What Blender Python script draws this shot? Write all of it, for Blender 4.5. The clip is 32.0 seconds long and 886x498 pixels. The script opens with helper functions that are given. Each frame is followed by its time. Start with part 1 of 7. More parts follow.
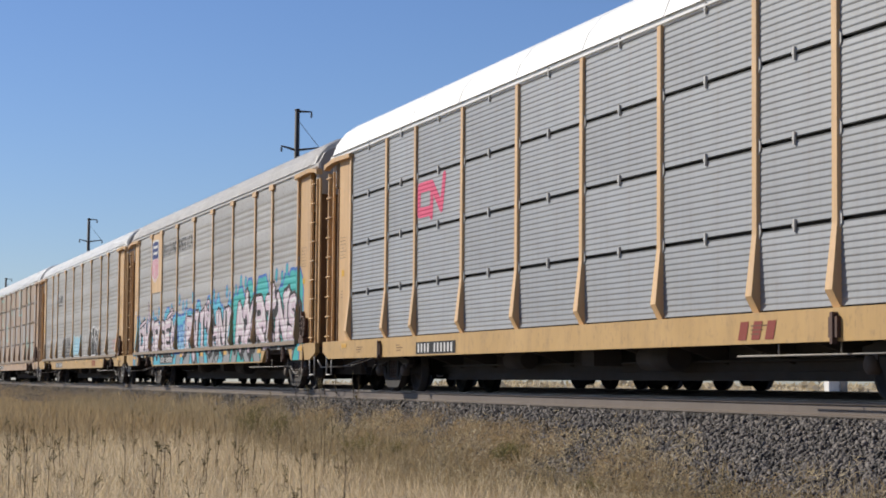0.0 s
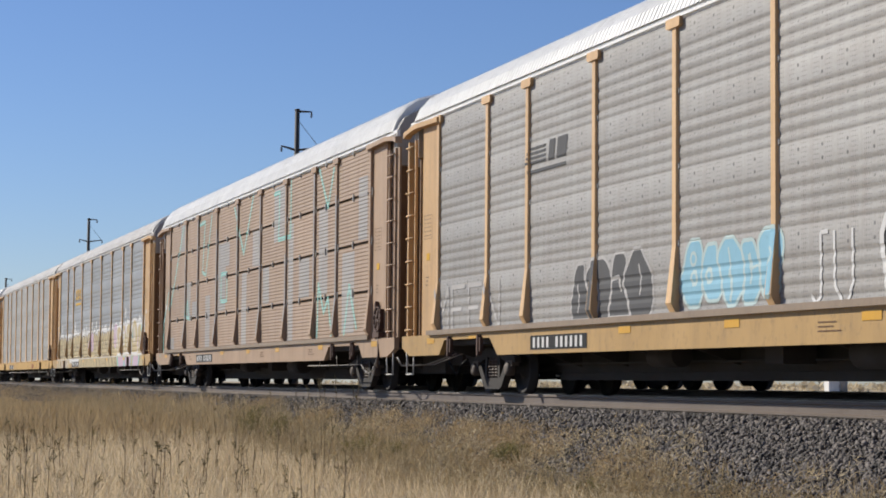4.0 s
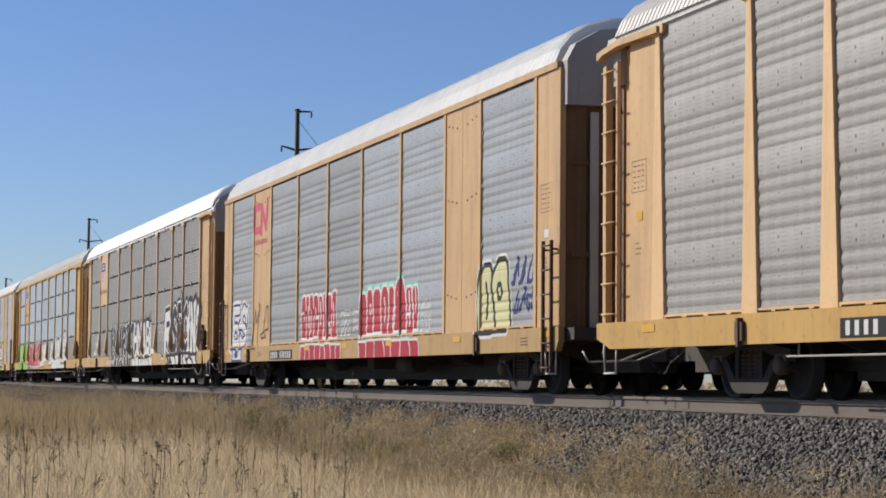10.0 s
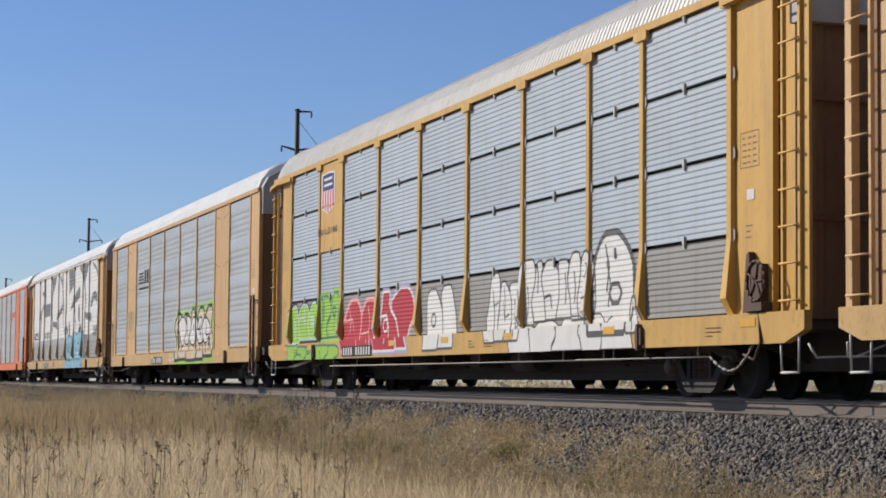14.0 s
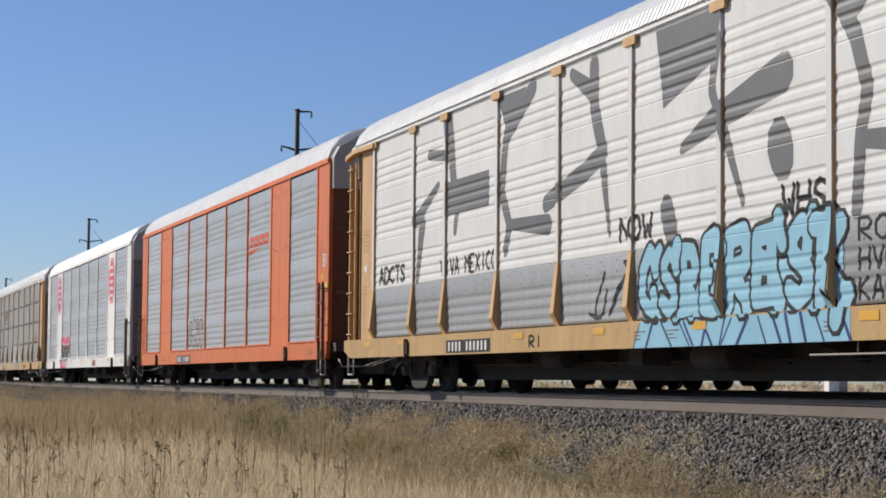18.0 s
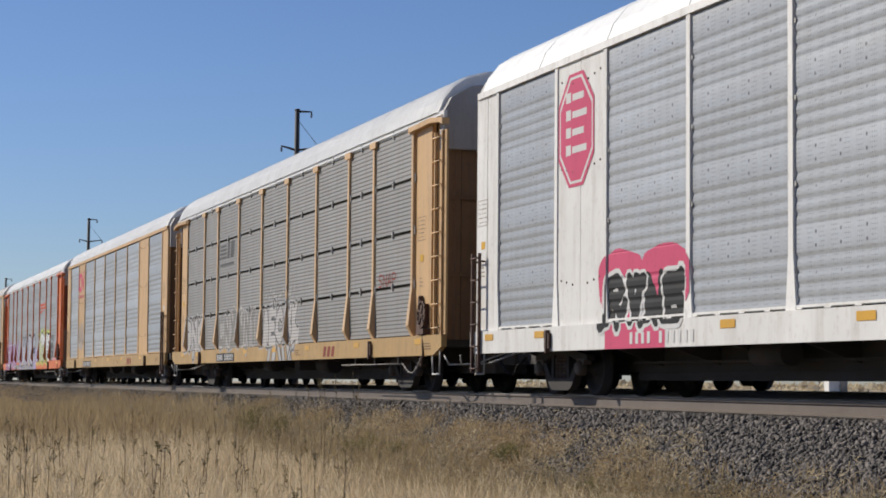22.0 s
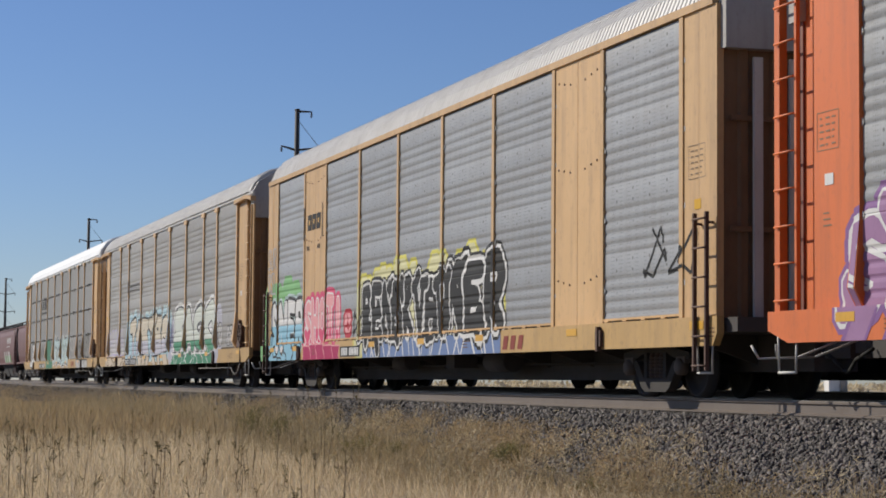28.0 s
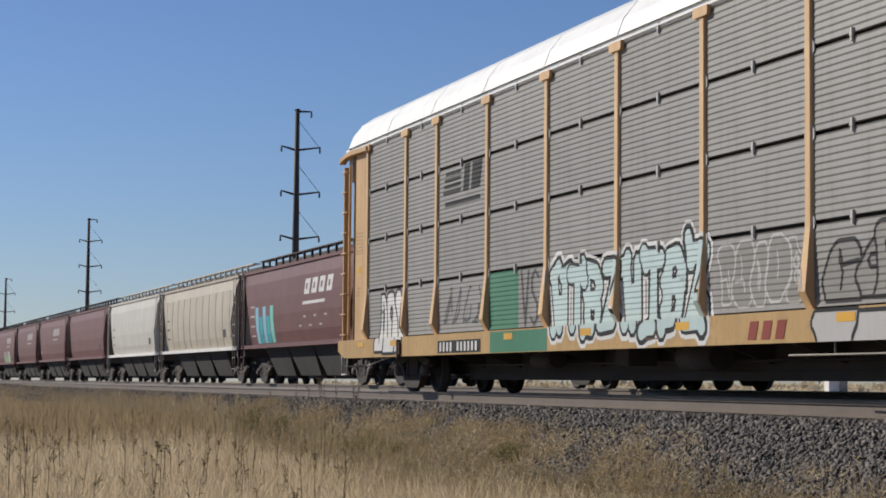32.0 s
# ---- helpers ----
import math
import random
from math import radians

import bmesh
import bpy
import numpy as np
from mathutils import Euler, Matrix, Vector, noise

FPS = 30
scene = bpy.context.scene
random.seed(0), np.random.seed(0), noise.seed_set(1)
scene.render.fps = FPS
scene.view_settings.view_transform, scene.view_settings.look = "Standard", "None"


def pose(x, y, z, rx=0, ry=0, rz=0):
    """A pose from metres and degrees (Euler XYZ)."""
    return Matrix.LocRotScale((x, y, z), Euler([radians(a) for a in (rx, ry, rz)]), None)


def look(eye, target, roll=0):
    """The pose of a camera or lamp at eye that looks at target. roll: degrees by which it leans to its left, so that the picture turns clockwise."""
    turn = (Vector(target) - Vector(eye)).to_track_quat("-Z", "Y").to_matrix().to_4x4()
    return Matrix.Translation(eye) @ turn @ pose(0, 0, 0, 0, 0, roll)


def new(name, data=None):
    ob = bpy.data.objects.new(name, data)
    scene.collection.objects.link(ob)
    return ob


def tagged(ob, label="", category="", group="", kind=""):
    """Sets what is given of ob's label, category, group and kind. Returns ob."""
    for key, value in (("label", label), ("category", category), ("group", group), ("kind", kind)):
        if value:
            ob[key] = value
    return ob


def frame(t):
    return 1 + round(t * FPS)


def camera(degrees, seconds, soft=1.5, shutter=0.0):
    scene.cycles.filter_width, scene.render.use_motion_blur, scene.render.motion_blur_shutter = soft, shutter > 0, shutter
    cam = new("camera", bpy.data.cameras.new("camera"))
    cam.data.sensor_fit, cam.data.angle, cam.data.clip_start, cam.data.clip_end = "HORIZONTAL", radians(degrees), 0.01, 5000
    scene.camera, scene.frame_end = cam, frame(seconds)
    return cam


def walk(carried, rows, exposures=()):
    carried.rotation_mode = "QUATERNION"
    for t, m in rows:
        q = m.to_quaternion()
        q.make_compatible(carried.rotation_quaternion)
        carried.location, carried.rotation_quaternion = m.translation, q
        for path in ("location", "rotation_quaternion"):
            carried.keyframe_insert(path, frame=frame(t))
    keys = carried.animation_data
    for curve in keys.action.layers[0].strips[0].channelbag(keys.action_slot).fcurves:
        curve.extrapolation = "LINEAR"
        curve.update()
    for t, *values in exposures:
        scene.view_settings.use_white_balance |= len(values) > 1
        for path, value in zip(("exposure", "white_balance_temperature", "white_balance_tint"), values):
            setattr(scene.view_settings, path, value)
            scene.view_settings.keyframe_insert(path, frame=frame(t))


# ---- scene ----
# ---------------------------------------------------------------- camera
EYE_H = 0.182
TRACK_Y = 12.24          # centre of the near track
TRACK2_Y = 17.0          # centre of the second track
YAW, PITCH, ROLL = 72.607, 3.782, -0.5
cam = camera(24.74, 32.0, 1.8)
walk(cam, [(0, pose(0, 0, EYE_H, 90 + PITCH, ROLL, YAW)), (32, pose(0, 0, EYE_H, 90 + PITCH, ROLL, YAW))],
     exposures=((0, 0.10, 6450, 7), (2, 0.16, 6450, 7), (3.5, 0.14, 6450, 7), (7, 0.06, 6450, 7), (11, 0.09, 6450, 7), (18, 0.08, 6450, 7), (20, 0.06, 6450, 7), (22, -0.05, 6450, 7), (26, -0.08, 6450, 7), (32, -0.10, 6450, 7)))

# ---------------------------------------------------------------- light
SUN_EL, SUN_AZ = 32.0, 48.0      # height, and turn from the track's normal towards the train's tail
sun_from = Vector((-math.sin(radians(SUN_AZ)) * math.cos(radians(SUN_EL)), -math.cos(radians(SUN_AZ)) * math.cos(radians(SUN_EL)), math.sin(radians(SUN_EL))))
world = bpy.data.worlds.new("sky")
scene.world = world
world.use_nodes = True
wn = world.node_tree.nodes
sky = wn.new("ShaderNodeTexSky")
sky.sky_type, sky.sun_disc = "NISHITA", False
sky.sun_elevation = radians(SUN_EL)
sky.sun_rotation = math.atan2(sun_from.x, sun_from.y)
sky.air_density, sky.dust_density, sky.ozone_density = 1.0, 0.12, 3.5
tint = wn.new("ShaderNodeMix")
tint.data_type, tint.blend_type = "RGBA", "MULTIPLY"
tint.inputs[0].default_value, tint.inputs[7].default_value = 1.0, (0.86, 0.93, 1.235, 1)
world.node_tree.links.new(sky.outputs[0], tint.inputs[6])
world.node_tree.links.new(tint.outputs[2], wn["Background"].inputs[0])
wn["Background"].inputs[1].default_value = 0.072
sun = new("sun", bpy.data.lights.new("sun", "SUN"))
sun.data.energy, sun.data.angle, sun.data.color = 5.0, radians(0.53), (1.0, 0.92, 0.81)
sun.matrix_world = look(sun_from * 50, (0, 0, 0))


# ---------------------------------------------------------------- materials
def nodes_of(name):
    m = bpy.data.materials.new(name)
    m.use_nodes = True
    t = m.node_tree
    return m, t, t.nodes, t.links, t.nodes["Principled BSDF"]


def ramp(N, L, src, a, b, lo=0.0, hi=1.0):
    r = N.new("ShaderNodeMapRange")
    r.inputs[1].default_value, r.inputs[2].default_value = a, b
    r.inputs[3].default_value, r.inputs[4].default_value = lo, hi
    L.new(src, r.inputs[0])
    return r.outputs[0]


def mixc(N, L, fac, a, b, how="MIX"):
    n = N.new("ShaderNodeMix")
    n.data_type, n.blend_type = "RGBA", how
    for sock, v in ((n.inputs[0], fac), (n.inputs[6], a), (n.inputs[7], b)):
        if isinstance(v, (int, float)):
            sock.default_value = v
        elif isinstance(v, tuple):
            sock.default_value = (*v[:3], 1)
        else:
            L.new(v, sock)
    return n.outputs[2]


def noise_of(N, L, scale, stretch=(1, 1, 1), detail=4, coord="Object", rough=0.6):
    tc, mp, nz = N.new("ShaderNodeTexCoord"), N.new("ShaderNodeMapping"), N.new("ShaderNodeTexNoise")
    mp.inputs["Scale"].default_value = stretch
    L.new(tc.outputs[coord], mp.inputs[0])
    L.new(mp.outputs[0], nz.inputs[0])
    nz.inputs["Scale"].default_value, nz.inputs["Detail"].default_value, nz.inputs["Roughness"].default_value = scale, detail, rough
    return nz.outputs[0]


def paint(name, col, dirt=(0.16, 0.11, 0.07), amount=0.5, rough=0.55, metal=0.0, streak=0.35, bump=0.15, vary=0.08, chalk=0.12, dots=False, dusty=0.78, shine=0.5):
    """Weathered paint, its colours scaled down to balance the strong sun: blotches of chalking, vertical dirt streaks,
    fine grain.
    """
    col, dirt = tuple(v * dusty for v in col), tuple(v * dusty for v in dirt)
    m, t, N, L, P = nodes_of(name)
    blotch = ramp(N, L, noise_of(N, L, 1.1, (1, 1, 1)), 0.35, 0.75)
    c = mixc(N, L, blotch, col, tuple(min(1, v * (1 + chalk) + chalk * 0.12) for v in col))
    s = ramp(N, L, noise_of(N, L, 5.0, (1, 1, 0.09)), 0.48, 0.78, 0, streak)
    c = mixc(N, L, s, c, dirt)
    g = ramp(N, L, noise_of(N, L, 14.0, (1, 1, 0.6), 6), 0.55, 0.85, 0, amount)
    c = mixc(N, L, g, c, dirt)
    if dots:      # bolt heads in rows over the sheet
        tc, sep = N.new("ShaderNodeTexCoord"), N.new("ShaderNodeSeparateXYZ")
        L.new(tc.outputs["Object"], sep.inputs[0])

        def calc(op, a, b=None):
            n = N.new("ShaderNodeMath")
            n.operation = op
            for sock, val in zip(n.inputs, (a, b)):
                if val is None:
                    continue
                if isinstance(val, (int, float)):
                    sock.default_value = val
                else:
                    L.new(val, sock)
            return n.outputs[0]

        def bolts(c, px, pz, heights, r0, r1, amount):
            dx = calc("MULTIPLY", calc("SUBTRACT", calc("FRACT", calc("DIVIDE", sep.outputs[0], px)), 0.5), px)
            up = calc("MULTIPLY", calc("FRACT", calc("DIVIDE", sep.outputs[2], pz)), pz)
            for h in heights:
                dz = calc("SUBTRACT", up, h)
                far = calc("SQRT", calc("ADD", calc("MULTIPLY", dx, dx), calc("MULTIPLY", dz, dz)))
                c = mixc(N, L, ramp(N, L, far, r0, r1, amount, 0.0), c, (0.05, 0.045, 0.045))
            return c

        info0, mix0, white0 = N.new("ShaderNodeObjectInfo"), N.new("ShaderNodeCombineXYZ"), N.new("ShaderNodeTexWhiteNoise")
        L.new(calc("FLOOR", calc("DIVIDE", calc("ADD", sep.outputs[2], 0.34), 0.975)), mix0.inputs[0])
        L.new(calc("MULTIPLY", info0.outputs["Random"], 37.0), mix0.inputs[1])
        L.new(mix0.outputs[0], white0.inputs["Vector"])
        c = mixc(N, L, ramp(N, L, white0.outputs["Value"], 0.0, 1.0, 0.0, 0.30), c, tuple(min(1, q * 1.45 + 0.02) for q in col))
        band = ramp(N, L, noise_of(N, L, 1.6, (0.22, 1, 2.2), 3), 0.42, 0.72, 0, 0.35)
        c = mixc(N, L, band, c, dirt)
        c = bolts(c, 0.58, 0.975, (0.705, 0.86), 0.018, 0.027, 0.9)
        c = bolts(c, 0.58, 0.975, (0.40,), 0.014, 0.024, 0.6)
        # fine holes punched in upright groups of three columns
        col3 = calc("FRACT", calc("DIVIDE", sep.outputs[0], 0.29))
        there = calc("MULTIPLY", calc("GREATER_THAN", col3, 0.25), calc("LESS_THAN", col3, 0.75))
        dx = calc("MULTIPLY", calc("SUBTRACT", calc("FRACT", calc("DIVIDE", sep.outputs[0], 0.0483)), 0.5), 0.0483)
        dz = calc("MULTIPLY", calc("SUBTRACT", calc("FRACT", calc("DIVIDE", sep.outputs[2], 0.055)), 0.5), 0.055)
        far = calc("SQRT", calc("ADD", calc("MULTIPLY", dx, dx), calc("MULTIPLY", dz, dz)))
        hole = calc("MULTIPLY", there, ramp(N, L, far, 0.007, 0.014, 0.55, 0.0))
        c = mixc(N, L, hole, c, (0.04, 0.037, 0.035))
        fine = ramp(N, L, noise_of(N, L, 26.0, (1, 1, 0.55), 2), 0.5, 0.62, 0, 0.16)
        c = mixc(N, L, fine, c, tuple(min(1, q * 1.7) for q in col))
    info = N.new("ShaderNodeObjectInfo")
    v = ramp(N, L, info.outputs["Random"], 0, 1, 1 - vary, 1 + vary)
    hsv = N.new("ShaderNodeHueSaturation")
    L.new(c, hsv.inputs["Color"])
    L.new(v, hsv.inputs["Value"])
    L.new(hsv.outputs[0], P.inputs["Base Color"])
    P.inputs["Roughness"].default_value, P.inputs["Metallic"].default_value = rough, metal
    P.inputs["Specular IOR Level"].default_value = shine
    if bump:
        b = N.new("ShaderNodeBump")
        b.inputs["Strength"].default_value, b.inputs["Distance"].default_value = bump, 0.01
        L.new(noise_of(N, L, 30.0, (1, 1, 1), 5), b.inputs["Height"])
        L.new(b.outputs[0], P.inputs["Normal"])
    return m


def plain(name, col, rough=0.6, metal=0.0, amount=0.25):
    return paint(name, col, tuple(v * 0.45 for v in col), amount, rough, metal, 0.2, 0.08, 0.05, 0.05)


YELLOW = paint("yellow_paint", (0.62, 0.35, 0.065), amount=0.35)
BUFF = paint("faded_yellow_paint", (0.64, 0.395, 0.175), amount=0.45)
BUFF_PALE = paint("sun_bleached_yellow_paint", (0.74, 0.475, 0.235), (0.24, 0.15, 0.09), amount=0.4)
BUFF_DEEP = paint("warm_yellow_paint", (0.62, 0.36, 0.135), amount=0.4)
ORANGE = paint("orange_paint", (0.72, 0.155, 0.02), (0.2, 0.07, 0.03), 0.35, chalk=0.04)
WHITE = paint("white_paint", (0.74, 0.72, 0.69), (0.30, 0.22, 0.15), 0.45, dusty=0.90)
REDOX = paint("oxide_red_paint", (0.155, 0.05, 0.045), (0.09, 0.04, 0.035), 0.3)
ROOF = paint("galvanised_roof", (0.86, 0.85, 0.82), (0.4, 0.36, 0.31), 0.25, 0.45, 0.0, 0.25, dusty=0.84)
ROOF_DULL = paint("dull_roof", (0.62, 0.59, 0.55), (0.3, 0.25, 0.2), 0.4, 0.5, 0.0, 0.35, dusty=0.82)
STEEL_GREY = paint("galvanised_panel", (0.30, 0.31, 0.325), (0.20, 0.17, 0.14), 0.3, 0.5, 0.0, 0.3)
STEEL_DARK = paint("weathered_panel", (0.25, 0.24, 0.226), (0.15, 0.115, 0.09), 0.4, 0.55, 0.0, 0.4)
STEEL_BROWN = paint("rust_washed_panel", (0.37, 0.255, 0.17), (0.22, 0.10, 0.06), 0.4, 0.6, 0.0, 0.4)
STEEL_LIGHT = paint("bright_panel", (0.40, 0.45, 0.51), (0.27, 0.24, 0.2), 0.3, 0.45, 0.0, 0.3)
BROWNBUFF = paint("brown_washed_frame", (0.45, 0.30, 0.19), (0.2, 0.13, 0.09), 0.4)
CREAM = paint("cream_paint", (0.50, 0.44, 0.35), (0.28, 0.2, 0.13), 0.35)
PALE = paint("off_white_paint", (0.60, 0.57, 0.52), (0.32, 0.25, 0.18), 0.3)
PERF_GREY = paint("perforated_panel", (0.288, 0.296, 0.308), (0.20, 0.17, 0.14), 0.3, 0.5, 0.0, 0.3, dots=True)
PERF_WARM = paint("dusty_perforated_panel", (0.34, 0.327, 0.31), (0.21, 0.165, 0.13), 0.35, 0.55, 0.0, 0.35, dots=True)
PERF_DARK = paint("weathered_perforated_panel", (0.285, 0.274, 0.258), (0.15, 0.115, 0.09), 0.4, 0.55, 0.0, 0.4, dots=True)
PERF_LIGHT = paint("bright_perforated_panel", (0.375, 0.392, 0.415), (0.27, 0.24, 0.2), 0.25, 0.42, 0.0, 0.25, dots=True)
SILL_Y = paint("grimy_yellow_sill", (0.57, 0.33, 0.07), (0.18, 0.10, 0.05), 0.75, streak=0.3)
SILL_B = paint("grimy_buff_sill", (0.52, 0.32, 0.11), (0.19, 0.12, 0.07), 0.8, streak=0.3)
LIP = paint("worn_deck_lip", (0.30, 0.22, 0.15), (0.14, 0.1, 0.07), 0.5)
# near black: painted shade behind the panels, also the air hose's rubber
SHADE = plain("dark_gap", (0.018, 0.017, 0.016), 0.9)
UNDER = paint("underframe_grime", (0.065, 0.056, 0.052), (0.06, 0.046, 0.038), 0.5, 0.85)
TRUCKM = paint("truck_casting", (0.036, 0.03, 0.027), (0.055, 0.042, 0.032), 0.5, 0.85)
WHEELM = plain("wheel_steel", (0.036, 0.031, 0.029), 0.8, 0.0)
# the yellow cars' end paint, darkened to carry the shade between cars
DOORM = paint("end_door_brown", (0.20, 0.11, 0.05), (0.07, 0.045, 0.03), 0.4, 0.65)
RODM = plain("dull_rod_steel", (0.30, 0.27, 0.24), 0.6, 0.0)
BOLT = plain("clip_metal", (0.62, 0.60, 0.56), 0.5, 0.0)
RAILM = paint("rail_rust", (0.165, 0.128, 0.105), (0.12, 0.08, 0.06), 0.4, 0.6)
HEADM = plain("rail_head", (0.42, 0.41, 0.40), 0.3, 0.8, 0.1)
TIEM = paint("tie_timber", (0.11, 0.09, 0.075), (0.05, 0.04, 0.035), 0.5, 0.9)
POLEM = paint("weathering_steel_pole", (0.055, 0.045, 0.04), (0.03, 0.025, 0.02), 0.3, 0.7)


# ---------------------------------------------------------------- mesh helpers
def box(bm, x0, x1, y0, y1, z0, z1, m=None):
    vs = [bm.verts.new(Vector(p)) for p in ((x0, y0, z0), (x1, y0, z0), (x1, y1, z0), (x0, y1, z0), (x0, y0, z1), (x1, y0, z1), (x1, y1, z1), (x0, y1, z1))]
    if m is not None:
        for v in vs:
            v.co = m @ v.co
    for f in ((3, 2, 1, 0), (4, 5, 6, 7), (0, 1, 5, 4), (1, 2, 6, 5), (2, 3, 7, 6), (3, 0, 4, 7)):
        bm.faces.new([vs[i] for i in f])
    return vs


def sweep(bm, ring, xs, axis="x", close=True, cap=True):
    """Extrude a ring of (a, b) along x (ring in y, z) or y (ring in x, z)."""
    rows = []
    for x in xs:
        rows.append([bm.verts.new((x, a, b) if axis == "x" else (a, x, b)) for a, b in ring])
    n = len(ring)
    for r0, r1 in zip(rows, rows[1:]):
        for i in range(n if close else n - 1):
            j = (i + 1) % n
            bm.faces.new((r0[i], r1[i], r1[j], r0[j]))
    if cap and close:
        bm.faces.new(rows[0])
        bm.faces.new(rows[-1][::-1])


def tube(bm, a, b, r, n=8, r2=None):
    a, b = Vector(a), Vector(b)
    q = (b - a).to_track_quat("Z", "Y")
    r2 = r if r2 is None else r2
    lo = [bm.verts.new(a + q @ Vector((math.cos(i * math.tau / n) * r, math.sin(i * math.tau / n) * r, 0))) for i in range(n)]
    hi = [bm.verts.new(b + q @ Vector((math.cos(i * math.tau / n) * r2, math.sin(i * math.tau / n) * r2, 0))) for i in range(n)]
    for i in range(n):
        f = bm.faces.new((lo[i], lo[(i + 1) % n], hi[(i + 1) % n], hi[i]))
        f.smooth = True
    bm.faces.new(lo[::-1])
    bm.faces.new(hi)


def lathe_y(bm, prof, n=28, centre=(0, 0, 0)):
    """Turn a profile of (r, y) round the y axis."""
    cx, cy, cz = centre
    rows = [[bm.verts.new((cx + r * math.cos(k * math.tau / n), cy + y, cz + r * math.sin(k * math.tau / n))) for k in range(n)] for r, y in prof]
    for r0, r1 in zip(rows, rows[1:]):
        for k in range(n):
            f = bm.faces.new((r0[k], r1[k], r1[(k + 1) % n], r0[(k + 1) % n]))
            f.smooth = True
    bm.faces.new(rows[0])
    bm.faces.new(rows[-1][::-1])


def mesh_of(name, bm, material):
    bmesh.ops.recalc_face_normals(bm, faces=bm.faces)
    me = bpy.data.meshes.new(name)
    bm.to_mesh(me)
    bm.free()
    me.materials.append(material)
    return me


def part(name, bm, material, parent, label="", at=(0, 0, 0)):
    me = bm if isinstance(bm, bpy.types.Mesh) else mesh_of(name, bm, material)
    ob = new(name, me)
    ob.parent = parent
    ob.location = at
    if label:
        ob["label"] = label
    return ob


def boxes(*specs):
    bm = bmesh.new()
    for s in specs:
        box(bm, *s)
    return bm


def arrays_mesh(name, verts, faces, material, smooth=False):
    me = bpy.data.meshes.new(name)
    me.from_pydata([], [], [])
    verts, faces = np.asarray(verts, np.float32), np.asarray(faces, np.int32)
    n, k = faces.shape
    me.vertices.add(len(verts))
    me.vertices.foreach_set("co", verts.ravel())
    me.loops.add(n * k)
    me.loops.foreach_set("vertex_index", faces.ravel())
    me.polygons.add(n)
    me.polygons.foreach_set("loop_start", np.arange(0, n * k, k, dtype=np.int32))
    me.polygons.foreach_set("loop_total", np.full(n, k, np.int32))
    if smooth:
        me.polygons.foreach_set("use_smooth", np.ones(n, bool))
    me.update(calc_edges=True)
    me.materials.append(material)
    return me


# ---------------------------------------------------------------- the train's way
L_RACK = 28.6
HOP_JOINTS = (-20.6, -38.8, -57.0, -75.0, -93.2, -110.4, -128.2, -145.3, -161.3, -178.5, -195.7)


def run(t):
    """Metres that the train has rolled since the start."""
    return 15.816 * t + 0.00981 * t * t


COUPLER0 = -43.34          # joint behind the leading car at the start

# ---------------------------------------------------------------- ground and track
GROUND = -1.22
SHOULDER_Y = TRACK_Y - 1.75
TOE_Y = 7.95


def ground_z(x, y):
    """Height of the bare ground: flat field, ballast bank under both tracks, field beyond."""
    up = -0.24
    if y < TOE_Y:
        return GROUND + 0.05 * math.sin(x * 0.31 + y) + 0.04 * math.sin(x * 0.13 - y * 0.7)
    if y < SHOULDER_Y:
        return GROUND + (up - GROUND) * (y - TOE_Y) / (SHOULDER_Y - TOE_Y)
    if y < TRACK2_Y + 1.9:
        return up
    if y < TRACK2_Y + 3.6:
        return up - 0.75 * (y - TRACK2_Y - 1.9) / 1.7
    return up - 0.75


def dirt_material():
    m, t, N, L, P = nodes_of("dry_ground")
    a = ramp(N, L, noise_of(N, L, 0.35, (1, 1, 1), 6), 0.35, 0.7)
    c = mixc(N, L, a, (0.368, 0.296, 0.192), (0.304, 0.232, 0.144))
    b = ramp(N, L, noise_of(N, L, 9.0, (1, 1, 1), 6), 0.45, 0.75, 0, 0.7)
    c = mixc(N, L, b, c, (0.432, 0.36, 0.248))
    L.new(c, P.inputs["Base Color"])
    P.inputs["Roughness"].default_value = 0.95
    bp = N.new("ShaderNodeBump")
    bp.inputs["Distance"].default_value = 0.03
    L.new(noise_of(N, L, 25.0, (1, 1, 1), 6), bp.inputs["Height"])
    L.new(bp.outputs[0], P.inputs["Normal"])
    return m


def stone_material():
    m, t, N, L, P = nodes_of("ballast_stone")
    g = N.new("ShaderNodeNewGeometry")
    a = ramp(N, L, g.outputs["Random Per Island"], 0, 1)
    c = mixc(N, L, a, (0.012, 0.0105, 0.010), (0.215, 0.186, 0.167))
    b = ramp(N, L, noise_of(N, L, 40.0), 0.4, 0.7, 0, 0.5)
    c = mixc(N, L, b, c, (0.10, 0.089, 0.081))
    L.new(c, P.inputs["Base Color"])
    P.inputs["Roughness"].default_value = 0.85
    return m


def bed_material():
    m, t, N, L, P = nodes_of("ballast_bed")
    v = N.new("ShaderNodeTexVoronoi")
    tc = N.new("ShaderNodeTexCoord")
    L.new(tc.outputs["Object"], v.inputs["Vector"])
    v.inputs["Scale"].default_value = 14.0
    # cells darken towards their edges: shade between the stones, painted in
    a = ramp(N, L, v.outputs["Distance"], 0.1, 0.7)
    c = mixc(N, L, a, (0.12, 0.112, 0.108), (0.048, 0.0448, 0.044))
    b = ramp(N, L, noise_of(N, L, 0.8), 0.4, 0.7, 0, 0.5)
    c = mixc(N, L, b, c, (0.12, 0.1, 0.084))
    L.new(c, P.inputs["Base Color"])
    P.inputs["Roughness"].default_value = 0.95
    bp = N.new("ShaderNodeBump")
    bp.invert = True
    bp.inputs["Distance"].default_value = 0.04
    L.new(v.outputs["Distance"], bp.inputs["Height"])
    L.new(bp.outputs[0], P.inputs["Normal"])
    return m


